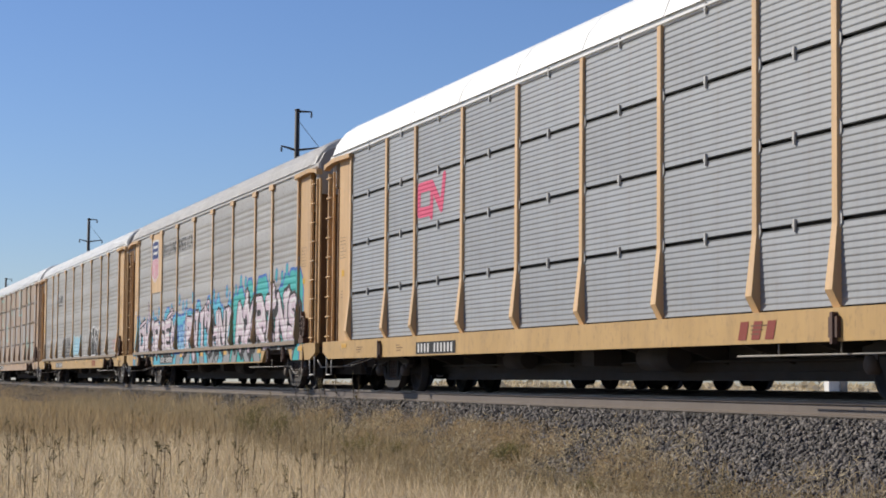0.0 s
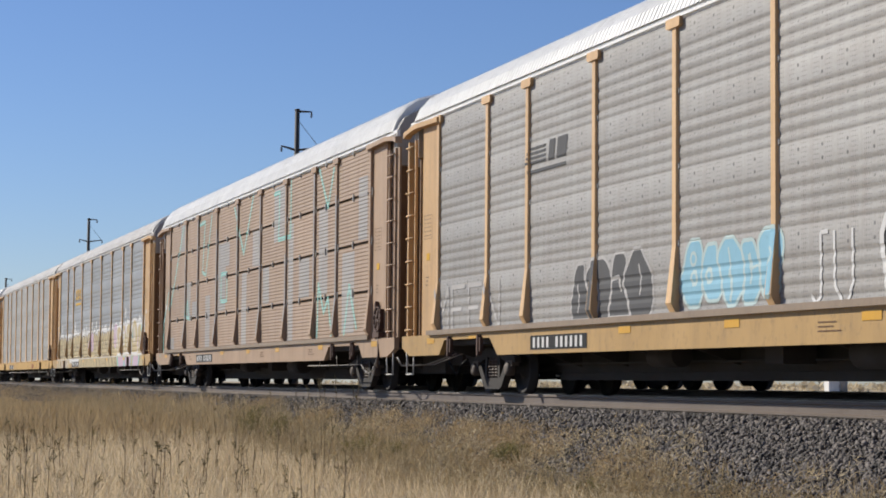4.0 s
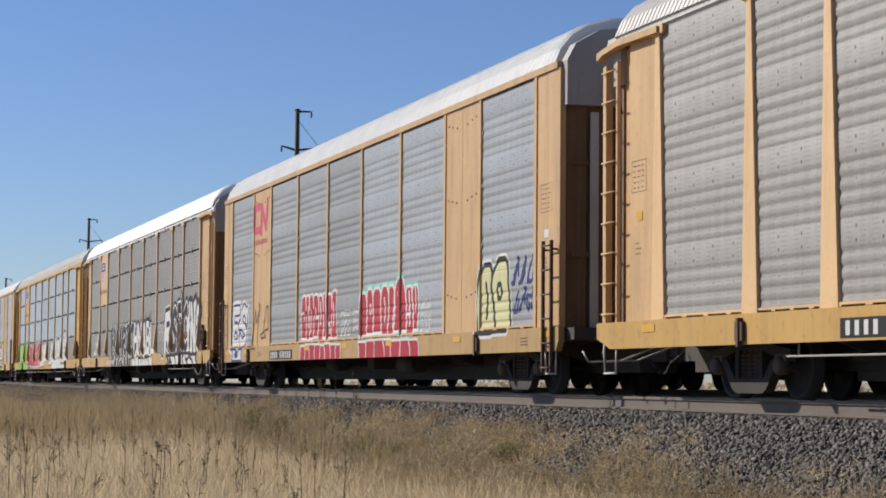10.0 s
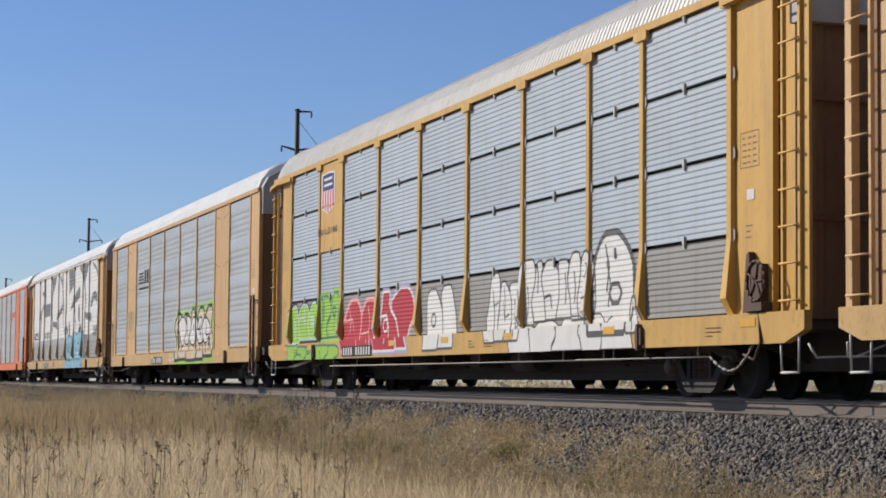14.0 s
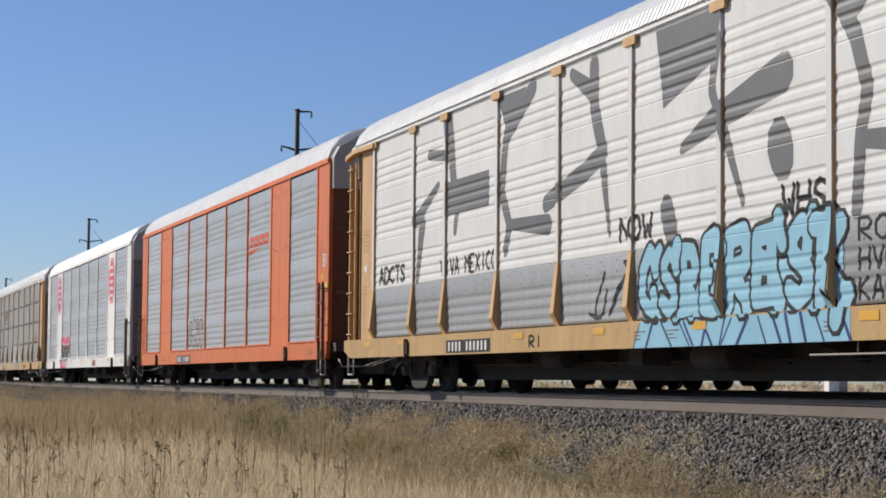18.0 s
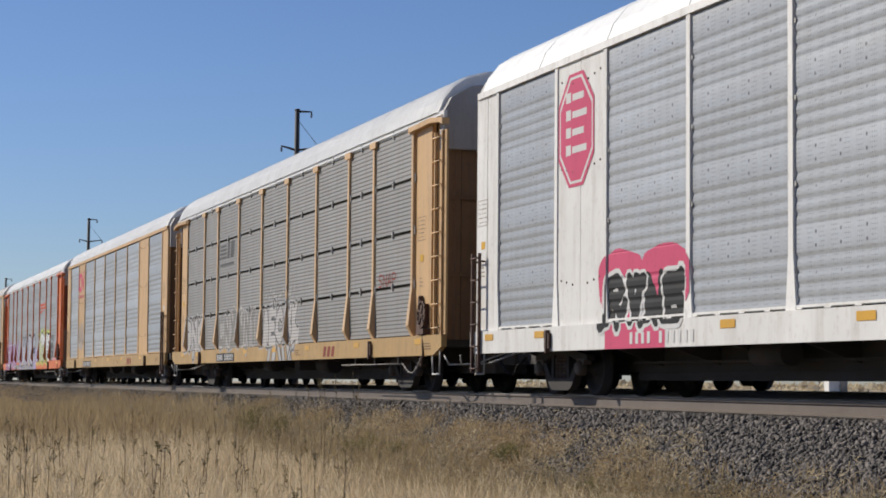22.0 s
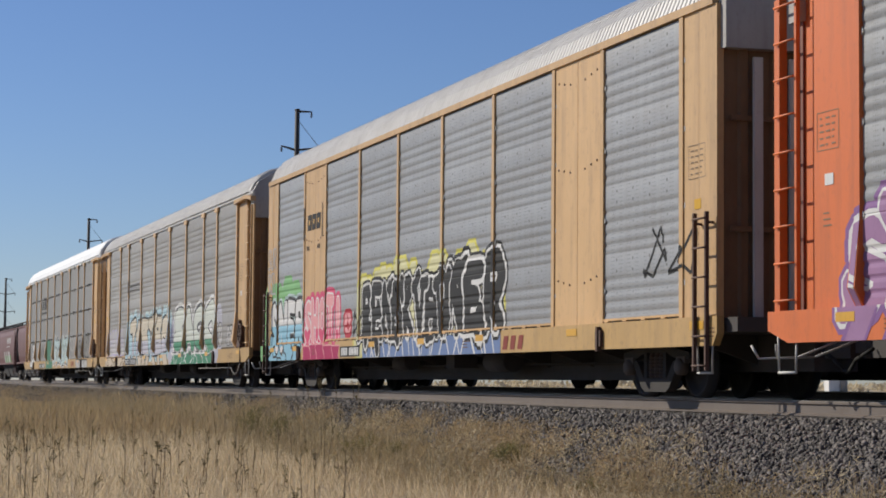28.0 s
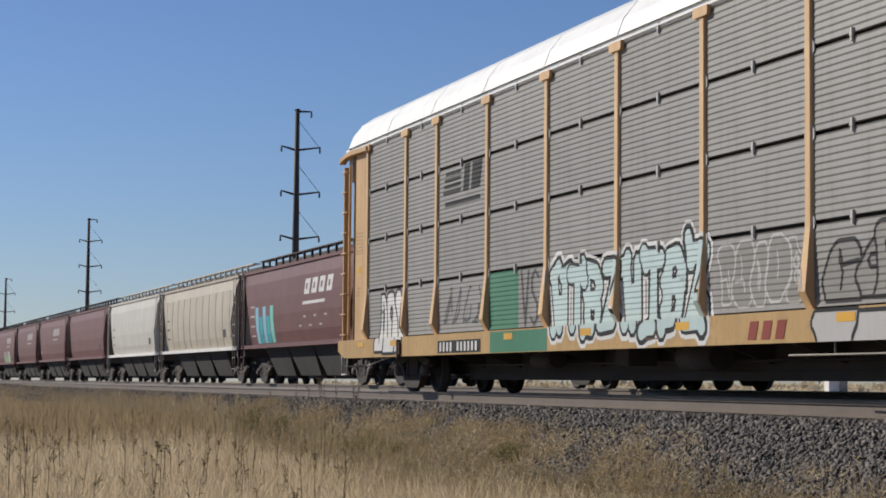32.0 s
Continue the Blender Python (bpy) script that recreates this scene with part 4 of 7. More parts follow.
def autorack(spec):
    car = new("autorack_car")
    tagged(car, spec["label"], "railcar", "cars of the passing train")
    kind, flare, cap, arch = spec["kind"], spec.get("flare", False), spec.get("cap", True), spec.get("arch", False)
    fm, pm, rm = spec["frame"], spec["panel"], spec["roof"]
    low_m = spec.get("low_panel", pm)
    half = 13.1 if kind == "door" else HALF
    k = fm.name
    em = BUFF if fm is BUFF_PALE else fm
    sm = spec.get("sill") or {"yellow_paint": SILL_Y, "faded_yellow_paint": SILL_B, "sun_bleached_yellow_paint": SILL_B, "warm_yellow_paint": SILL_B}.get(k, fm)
    both_sides("side_sill", shared(("sill", arch, sm.name, half), lambda: sill_mesh(arch, sm, half)), car)
    if arch:
        both_sides("deck_lip", shared("lip", lambda: mesh_of("deck_lip", boxes((-12.2, 12.2, -1.605, -1.545, DECK - 0.01, DECK + 0.075)), LIP)), car)
    trim_m = fm if spec.get("trim") else rm
    both_sides("top_rail", shared(("rail", trim_m.name, half), lambda: mesh_of("top_rail", boxes((-half + 0.2, half - 0.2, -1.505, -1.40, TOP, TOP + 0.105)) if spec.get("trim") else boxes((-half + 0.2, half - 0.2, -1.462, -1.40, TOP - 0.02, TOP + 0.105), (-half + 0.25, half - 0.25, -1.497, -1.475, TOP + 0.012, TOP + 0.036)), trim_m)), car)
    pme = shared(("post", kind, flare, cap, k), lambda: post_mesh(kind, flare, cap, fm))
    for x in POSTS:
        both_sides("post", pme, car, "", (x, 0, 0))
    # added dark sheet whose black stands for the shade inside the car
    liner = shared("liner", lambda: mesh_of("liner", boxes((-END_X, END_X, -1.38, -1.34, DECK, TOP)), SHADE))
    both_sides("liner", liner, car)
    for n, (x0, x1) in enumerate(zip(POSTS, POSTS[1:])):
        w, c = x1 - x0 - 2 * POST_W + 0.01, (x0 + x1) / 2
        if kind == "door" and SOLID_A < abs(c) < SOLID_B:
            sp = shared(("solid", k), lambda: mesh_of("solid_panel", boxes((-0.995, -0.008, -1.47, -1.40, DECK, TOP), (0.008, 0.995, -1.47, -1.40, DECK, TOP)), fm))
            pan = both_sides("solid_panel", sp, car, "", (c, 0, 0))
            rv = shared("rivet", rivet_mesh)
            for z in (1.6, 3.28, 4.6):
                for sx in (-0.78, -0.55, -0.3, 0.3, 0.55, 0.78):
                    part("rivet", rv, None, pan, "", (sx, -1.47, z + 0.16 * abs(sx)))
            continue
        if kind == "seam":
            for r, (z0, z1) in enumerate(zip(ROWS, ROWS[1:])):
                if (n, r) in spec.get("skip", ()):
                    both_sides("emblem_panel", shared(("emb", round(w, 2), z1 > 4.5, k), lambda: mesh_of("emblem_panel", boxes((-w / 2, w / 2, -1.475, -1.41, 0, z1 - z0)), fm)), car, "plain painted panel", (c, 0, z0))
                    continue
                m = low_m if r == 0 else pm
                both_sides("panel", panel_mesh(kind, w, z1 - z0 - 0.05, m), car, "", (c, -SIDE, z0 + 0.025))
                part("clip", shared("clip", clip_mesh), None, car, "", (c, -SIDE, z1))
        else:
            if n in spec.get("emblem_bays", ()):
                both_sides("emblem_panel", shared(("emb2", round(w, 2), k), lambda: mesh_of("emblem_panel", boxes((-w / 2, w / 2, -1.478, -1.464, 0, 1.92)), fm)), car, "plain painted panel", (c, 0, 3.03))
            both_sides("panel", panel_mesh(kind, w, TOP - DECK - 0.04, spec["front_panel"] if n > 4 and "front_panel" in spec else pm), car, "", (c, -SIDE, DECK + 0.02))
            if kind == "door" or flare:
                fr = shared(("slot", round(w, 2), k), lambda: mesh_of("slot_rail", boxes((-w / 2, w / 2, -1.485, -1.45, 0.02, 0.05), *[(-w / 2 + w * (q + 0.08) / 4, -w / 2 + w * (q + 0.3) / 4, -1.485, -1.45, 0, 0.02) for q in range(4)]), fm))
                part("slot_rail", fr, None, car, "", (c, 0, DECK + 0.01))
    if kind != "door" or spec.get("clips", True):
        sc = shared("scallop", scallop_mesh)
        for x in POSTS:
            for z in (ROWS[1:4] if kind != "door" else (1.5, 2.5, 3.5, 4.4)):
                for q in (-1, 1):
                    b = part("edge_clip", sc, None, car, "", (x + q * (POST_W + 0.028), -SIDE - 0.002, z))
                    b.rotation_euler = (0, 0 if q > 0 else math.pi, 0)
                    if kind != "seam":
                        b.scale = (0.6, 1, 0.4)
    up = {"seam": 1.17, "door": 1.12, "perf": 1.02}[kind]
    part("roof", shared(("roof", rm.name, kind, spec.get("ribbed", True)), lambda: roof_mesh(rm, spec.get("ribbed", True), up, half + 0.1 if kind == "door" else half)), None, car)
    for e in (-1, 1):
        if kind == "door":
            ep = shared(("ep", e, k), lambda: mesh_of("end_panel", boxes((*sorted((e * END_X, e * 12.42)), -1.47, -1.40, DECK, TOP), (*sorted((e * 12.437, e * 12.97)), -1.475, -1.38, DECK, TOP)), fm))
            both_sides("end_panel", ep, car)
            lm = spec.get("ladder", RUSTY)
            near = part("ladder", shared(("sl", e), lambda: short_ladder_mesh(e, lm, False)), None, car, "", (-e, 0, 0))
            for q in range(6):
                part("rung", shared(("short_rung", e), lambda: rung_mesh(e, 13.50, 13.90, -1.60, lm)), None, near, "", (0, 0, 0.42 + q * 0.37))
            far = part("ladder", shared(("sl_far", e), lambda: short_ladder_mesh(e, lm)), None, car, "", (e, 0, 0))
            far.rotation_euler = (0, 0, math.pi)
        else:
            ep = shared(("ep2", e, k), lambda: mesh_of("end_panel", boxes((*sorted((e * END_X, e * 12.98)), -1.44, -1.36, DECK, TOP - 0.06), (*sorted((e * 12.98, e * 13.42)), -1.33, -1.29, DECK, TOP - 0.06)), em))
            both_sides("end_panel", ep, car)
            near = part("ladder", shared(("ladder", e, k), lambda: ladder_mesh(e, em, False)), None, car)
            for q in range(9):
                part("rung", shared(("rung", e, k), lambda: rung_mesh(e, 13.31, 13.80, -1.53, em)), None, near, "", (0, 0, DECK + 0.12 + q * 0.43))
            far = part("ladder", shared(("ladder_far", e, k), lambda: ladder_mesh(e, em)), None, car)
            far.rotation_euler = (0, 0, math.pi)
            both_sides("end_beam", shared(("brow", e, k), lambda: eyebrow_mesh(e, em)), car)
        both_sides("stirrup_step", shared(("stir", e), lambda: stirrup_mesh(e, BOLT)), car, "", (-e * 0.85 if kind == "door" else 0, 0, 0))
        door, hood, coupler, hose, lever = shared(("ends", e, k), lambda: end_meshes(e, {"orange_paint": DOOR_RED, "white_paint": DOOR_GREY}.get(k, DOORM)))
        back = -e * 0.52 if kind == "door" else 0
        panel = part("end_door", door, None, car, "grimy ribbed end door", (back, 0, 0))
        bar = shared(("crossbar", e), lambda: mesh_of("crossbar", boxes((*sorted((e * 13.502, e * 13.54)), -1.3, 1.3, 0, 0.07)), DOORM))
        for z in (2.1, 3.5):
            part("crossbar", bar, None, panel, "", (0, 0, z))
        if kind == "door":
            strip = shared(("seal", e), lambda: mesh_of("door_seal", boxes((*sorted((e * 13.545, e * 13.60)), -0.06, 0.06, 0.98, 4.3)), ROOF_DULL))
            for y in (-0.95, -0.45):
                part("door_seal", strip, None, panel, "pale vertical door seal", (0, y, 0))
        part("end_hood", hood, None, car, "grey end hood", (back, 0, 0))
        part("coupler", coupler, None, car)
        part("air_hose", hose, None, car)
        part("uncoupling_lever", lever, None, car)
        truck(car, e * 10.06)
        for x in (9.25, 10.9) if arch else (9.25,):
            br = shared("bracket", lambda: mesh_of("jacking_bracket", boxes((-0.10, 0.10, -1.59, -1.53, LOW + 0.04, DECK - 0.10), (-0.03, 0.03, -1.61, -1.53, LOW - 0.03, DECK - 0.05)), RUSTY))
            both_sides("jacking_bracket", br, car, "", (e * x, 0, 0))
    part("underframe", shared("under", underframe_mesh), None, car, "soot-black underframe with brake gear")
    if kind != "door":
        part("hand_brake", shared("hand_brake", hand_brake_mesh), None, car, "rusty hand brake wheel and gear")
    if spec.get("rod"):
        part("brake_rod", shared("rod", rod_mesh), None, car)
    if kind != "door":
        part("brake_rod", shared("short_rod", short_rod_mesh), None, car, "thin pale brake rod with a sagging chain")
    if spec.get("post_cover"):
        cover = shared("post_cover", lambda: mesh_of("sprayed_post", boxes((-POST_W - 0.003, POST_W + 0.003, -1.5025, -1.462, 2.16, TOP - 0.16)), INK[spec["post_cover"]]))
        for x in POSTS[1:-1]:
            part("sprayed_post", cover, None, car, "white spray paint over a post", (x, 0, 0))
    # lettering on the sill and graffiti
    flats = []
    for n, r in spec.get("skip", ()):
        flats.append((POSTS[n] + POST_W, POSTS[n + 1] - POST_W, ROWS[r], ROWS[r + 1], 1.477))
    for n in spec.get("emblem_bays", ()):
        flats.append((POSTS[n] + POST_W, POSTS[n + 1] - POST_W, 3.03, 4.95, 1.480))
    d = Drape(kind, flats, arch)
    mark(d, spec)
    if "art" in spec:
        spec["art"](d)
    d.make(car)
    return car


def mark(d, spec):
    """Number board, owner's mark, reflectors and small data on the sill: bars in place of characters."""
    x0, x1 = spec.get("board", (-6.8, -4.4))
    ink = INK["white"]
    d.begin("number_board")
    if spec.get("boarded", True):
        d.rect(x0, x1, 0.70, 0.92, INK["black"], 5)
    for i in range(11):
        if i != 4:
            x = x0 + 0.09 + (x1 - x0 - 0.2) * i / 11
            d.begin("number_bar")
            d.rect(x + 0.03, x + 0.125, 0.73, 0.89, ink, 6)
    if spec.get("owner", True):
        a = spec.get("owner_at", 5.4)
        d.begin("owner_emblem")
        for i in range(3):
            d.poly([(a + i * 0.36, 0.72), (a + i * 0.36 + 0.22, 0.72), (a + i * 0.36 + 0.30, 0.94), (a + i * 0.36 + 0.08, 0.94)], INK["dullred"], 5)
    for x in (-12.3, -9.9, -3.2, 0.2, 3.6, 7.9, 12.3) if spec.get("reflect", True) else (-12.3, 12.3):
        d.begin("reflector")
        d.rect(x, x + 0.42, 0.88, 0.985, AMBER, 7)
    rng = random.Random(int(100 * x0) + len(spec["label"]))
    for i in range(4):
        x = rng.choice((-8.2, 1.6, 2.6, 6.9, 11.2, 12.6, -11.3)) + rng.uniform(0, 0.3)
        for q in range(3):
            d.begin("data_bar")
            d.rect(x, x + rng.uniform(0.2, 0.5), 0.78 + q * 0.05, 0.795 + q * 0.05, INK["brown"], 5)
    # data block and notices on the end panels
    for x in (12.12, -12.9):
        d.begin("data_frame")
        d.stroke([(x, 2.82), (x + 0.5, 2.82), (x + 0.5, 3.25), (x, 3.25), (x, 2.82)], 0.010, INK["umber"], 2)
        for q in range(5):
            for e in range(3):
                d.rect(x + 0.06 + 0.14 * e, x + 0.06 + 0.14 * e + rng.uniform(0.05, 0.11), 2.87 + q * 0.075, 2.89 + q * 0.075, INK["umber"], 2)
        d.begin("notice")
        d.rect(x + 0.18, x + 0.38, 2.42, 2.55, INK["white"] if rng.random() < 0.5 else INK["amber"], 6)
        for q in range(3):
            d.begin("data_bar")
            d.rect(x + 0.14, x + rng.uniform(0.25, 0.38), 1.96 + q * 0.07, 1.978 + q * 0.07, INK["umber"], 2)

# ---------------------------------------------------------------- what is painted on each car
def shield(d, x0, x1, z0, z1):
    """Plain shield emblem: dark blue head over red and white stripes."""
    d.begin("shield_emblem")
    w, c, h = x1 - x0, (x0 + x1) / 2, z1 - z0
    d.poly([(x0, z0 + h * 0.16), (c, z0), (x1, z0 + h * 0.16), (x1, z1 - h * 0.03), (c, z1), (x0, z1 - h * 0.03)], INK["white"], 4)
    a, b = x0 + w * 0.08, x1 - w * 0.08
    d.poly([(a, z0 + h * 0.56), (b, z0 + h * 0.56), (b, z1 - h * 0.07), (c, z1 - h * 0.04), (a, z1 - h * 0.07)], INK["navy"], 5)
    n = 9
    for i in range(0, n, 2):
        p, q = a + (b - a) * i / n, a + (b - a) * (i + 1) / n
        lo = z0 + h * (0.04 + 0.16 * abs((p + q) / 2 - c) / (w / 2))
        d.rect(p, q, lo, z0 + h * 0.55, INK["hot"], 5)
    for q in (0.66, 0.80):
        d.rect(a + w * 0.12, b - w * 0.12, z0 + h * q, z0 + h * (q + 0.06), INK["white"], 6)


def slogan(d, x0, x1, z0, z1, words, ink):
    n = len(words)
    w = (x1 - x0) / n
    for i, ch in enumerate(words):
        if ch != " ":
            d.begin("letter")
            for ln in letter(ch):
                d.stroke([(x0 + i * w + px * w * 0.72, z0 + py * (z1 - z0)) for px, py in ln], w * 0.16, ink, 5)


def tag(d, text, x0, x1, z0, z1, ink, w=0.07, layer=8):
    n = len(text)
    s = (x1 - x0) / n
    for i, ch in enumerate(text):
        if ch != " ":
            d.begin("tag_letter")
            for ln in letter(ch):
                d.stroke([(x0 + i * s + px * s * 0.8, z0 + py * (z1 - z0)) for px, py in ln], w, ink, layer)


def bars_emblem(d, x0, x1, z0, z1, ink):
    """Sloping speed bars with a solid block: a plain emblem."""
    d.begin("emblem")
    h, w = z1 - z0, x1 - x0
    for i in range(4):
        z = z0 + h * (0.42 + i * 0.14)
        d.poly([(x0 + w * 0.02 * i, z), (x0 + w * 0.45, z), (x0 + w * 0.47, z + h * 0.08), (x0 + w * 0.02 * i, z + h * 0.08)], ink, 5)
    d.poly([(x0 + w * 0.52, z0 + h * 0.4), (x0 + w * 0.66, z0 + h * 0.4), (x0 + w * 0.70, z1), (x0 + w * 0.56, z1)], ink, 5)
    d.poly([(x0 + w * 0.72, z0 + h * 0.4), (x0 + w * 0.94, z0 + h * 0.4), (x1, z1), (x0 + w * 0.76, z1)], ink, 5)
    d.rect(x0 + w * 0.05, x1 - w * 0.05, z0 + h * 0.14, z0 + h * 0.24, ink, 5)


def red_emblem(d, x0, x1, z0, z1, ink):
    """A squared open ring and a folded band, in red."""
    d.begin("emblem")
    w, h = x1 - x0, z1 - z0
    t = w * 0.11
    d.stroke([(x0 + w * 0.48, z1 - t / 2), (x0 + w * 0.1, z1 - t / 2), (x0 + t / 2, z1 - h * 0.15), (x0 + t / 2, z0 + h * 0.15), (x0 + w * 0.1, z0 + t / 2), (x0 + w * 0.48, z0 + t / 2)], t, ink, 5)
    d.stroke([(x0 + w * 0.50, z0 + h * 0.02), (x0 + w * 0.52, z1 - t / 2), (x0 + w * 0.85, z0 + t / 2), (x1 - t / 2, z1)], t, ink, 5)


def swoosh_emblem(d, x0, x1, z0, z1, ink):
    """Four slanted blocks over a thin wedge: a plain emblem."""
    d.begin("emblem")
    w, h = x1 - x0, z1 - z0
    for i in range(4):
        a = x0 + w * (0.03 + i * 0.245)
        d.poly([(a, z0 + h * 0.42), (a + w * 0.2, z0 + h * 0.42), (a + w * 0.235, z1), (a + w * 0.035, z1)], ink, 5)
        d.rect(a + w * 0.07, a + w * 0.17, z0 + h * 0.62, z0 + h * 0.72, INK["dirtywhite"], 6)
    d.poly([(x0, z0), (x0 + w * 0.5, z0 + h * 0.27), (x1, z0 + h * 0.32), (x0, z0 + h * 0.30)], ink, 5)


def slabs(d, x0, x1, n, ink, line, seed=1, z0=LOW, z1=1.0, layer=2, edge=0.07, lean=0.35):
    """Slanting blocks of spray paint that carry the letters' shadows down over the sill."""
    r = random.Random(seed)
    w = (x1 - x0) / n
    for i in range(n):
        d.begin("graffiti_shadow")
        a, k = x0 + i * w, r.choice((-1, 1)) * r.uniform(0.3, 1.0) * lean
        b = a + w * r.uniform(0.5, 0.9)
        d.poly([(a + k, z0), (b + k, z0), (b, z1), (a, z1)], ink, layer)
        if line:
            for p in (a, b):
                d.stroke([(p + k, z0), (p, z1)], edge * r.uniform(0.6, 1.5), line, layer + 1)


def art_a(d):
    d.begin("sprayed_ground")
    red_emblem(d, -7.05, -5.3, 3.23, 3.89, INK["hot"])


def art_b(d):
    shield(d, -9.1, -7.75, 3.35, 4.78)
    slogan(d, -6.9, -4.55, 4.17, 4.5, "BUILDING", INK["grey"])
    slogan(d, -4.2, -1.75, 4.17, 4.5, "AMERICA", INK["grey"])
    p, k, w = INK["pink"], INK["black"], INK["white"]
    d.cloud(-11.9, -4.6, LOW, 1.95, INK["cyan"], INK["blue"], 4, 0, 0.6, 0.5, 0.5)
    d.cloud(-4.4, 4.5, LOW, 2.2, INK["cyan"], INK["blue"], 5, 0, 0.6, 0.6, 0.5)
    d.cloud(4.7, 12.1, LOW, 2.4, INK["aqua"], INK["blue"], 6, 0, 0.6, 0.55, 0.6)
    d.word("DWCRSEM", -11.6, -4.3, 0.95, 2.2, 0.30, p, k, None, 0.05, wob=0.05, layer=2, shine=w, cap=0.33, wild=0.5, shade=k)
    d.throwup(-4.25, -2.6, 1.0, 1.95, 3, INK["sky"], INK["blue"], None, 0.08, layer=2, seed=2, sway=0.2)
    d.word("FVITHNK", -2.6, 4.4, 0.95, 2.2, 0.30, p, k, None, 0.05, wob=0.06, layer=2, shine=w, cap=0.33, wild=0.5, shade=k)
    d.word("AXRTNS", 4.7, 12.1, 0.95, 2.4, 0.38, p, k, None, 0.06, wob=0.05, layer=2, shine=w, cap=0.34, wild=0.45, shade=k)
    for x, z, r0 in ((0.85, 2.25, 0.19), (-9.6, 2.3, 0.12), (-5.2, 2.25, 0.12)):
        d.begin("graffiti_letter")
        ring = [(x + r0 * math.cos(q * 0.7), z + r0 * math.sin(q * 0.7)) for q in range(10)]
        d.stroke(ring, 0.18, k, 8.6)
        d.stroke(ring, 0.10, p, 9)
    for pts in (((-9.9, 1.9), (-9.6, 2.4), (-9.8, 2.7)), ((-6.0, 2.15), (-5.0, 2.35)), ((-11.4, 2.0), (-10.4, 2.15)), ((-2.9, 1.3), (-2.6, 2.3))):
        d.begin("graffiti_letter")
        d.stroke(list(pts), 0.2, k, 7.6)
        d.stroke(list(pts), 0.1, p, 8)
    # the letters' shadows along the foot of the panels and on the sill
    for x0, x1, seed in ((-11.9, -4.4, 3), (-2.6, 4.3, 4), (4.6, 12.0, 5)):
        slabs(d, x0, x1, 9, INK["shadow"], k, seed, 1.02, 1.16, 9, 0.04, 0.08)
    slabs(d, -11.9, -7.6, 5, INK["shadow"], k, 6)
    slabs(d, -3.8, 12.2, 13, INK["shadow"], k, 8)


def art_c(d):
    d.begin("sprayed_ground")
    bars_emblem(d, -7.2, -5.4, 3.4, 3.93, INK["grey"])
    tag(d, "MEEN", -12.0, -8.3, 1.08, 1.85, INK["dirtywhite"], 0.08)
    d.throwup(-5.2, -2.3, 1.06, 2.06, 4, INK["grey"], INK["dirtywhite"], None, 0.05, seed=4, sway=0.2)
    d.throwup(-1.2, 1.6, 1.15, 2.05, 5, INK["sky"], INK["paleteal"], None, 0.05, seed=3, sway=0.2)
    tag(d, "JU", 2.3, 3.4, 1.1, 1.9, INK["white"], 0.05)
    d.throwup(3.95, 7.15, 1.0, 2.3, 4, INK["black"], INK["white"], None, 0.09, seed=6, sway=0.25)
    d.scrawl(8.9, 9.6, 1.1, 1.9, 0.05, INK["white"], 1, seed=4)
    tag(d, "ICE", 10.2, 11.7, 1.3, 1.65, INK["rose"], 0.05)


def art_d(d):
    d.begin("sprayed_ground")
    t = INK["mint"]
    g = INK["patch"]
    for x0, x1, z0, z1 in ((-11.8, -11.1, 1.1, 1.5), (-10.2, -9.3, 4.1, 4.9), (-9.0, -8.4, 2.0, 3.1), (-8.1, -7.3, 2.05, 2.5), (-6.0, -5.3, 1.1, 2.6), (-4.15, -3.1, 2.1, 3.95), (-3.1, -2.6, 3.3, 3.95), (-0.9, -0.3, 1.1, 3.0), (0.4, 1.25, 3.1, 4.0), (1.7, 2.4, 2.1, 3.0), (2.9, 4.1, 3.55, 4.9), (4.5, 5.0, 1.1, 3.9), (5.6, 6.6, 2.1, 3.0), (7.5, 8.3, 2.1, 4.0), (9.6, 10.6, 1.2, 2.9), (10.9, 11.6, 3.1, 4.4)):
        d.ground(x0, x1, z0, z1, g, 0)
    for x, z0, z1 in zip(POSTS[1:9], (1.3, 2.0, 1.3, 2.4, 1.3, 1.6, 2.2, 1.3), (3.9, 4.9, 4.4, 4.9, 4.9, 3.2, 4.9, 4.2)):
        d.ground(x - 0.062, x + 0.062, z0, z1, g, 0)
    for pts in (((-11.9, 2.4), (-9.7, 4.85)), ((-9.1, 2.1), (-8.9, 2.55), (-8.55, 2.0), (-9.1, 2.1)), ((-7.0, 4.7), (-6.2, 4.75), (-6.5, 3.3), (-6.0, 3.2), (-5.2, 4.85)), ((-3.7, 3.1), (-2.9, 3.1), (-2.9, 2.35), (-3.7, 2.35), (-3.7, 3.1)), ((-2.0, 4.8), (-1.6, 4.4), (-0.7, 3.5), (0.4, 4.9)), ((2.9, 4.75), (3.5, 4.75), (3.4, 3.6), (4.7, 3.6), (4.7, 4.9)), ((7.5, 4.9), (8.3, 4.0), (8.8, 4.8)), ((7.4, 1.05), (7.5, 2.35), (8.0, 1.7), (8.4, 2.0), (8.7, 1.2)), ((-13.2, 0.95), (-13.1, 2.0), (-12.3, 3.0)), ((9.8, 1.2), (10.2, 2.2), (10.8, 1.3))):
        d.begin("spray_line")
        d.stroke(list(pts), 0.10, t, 3)
        d.stroke(list(pts), 0.035, INK["paleteal"], 4)


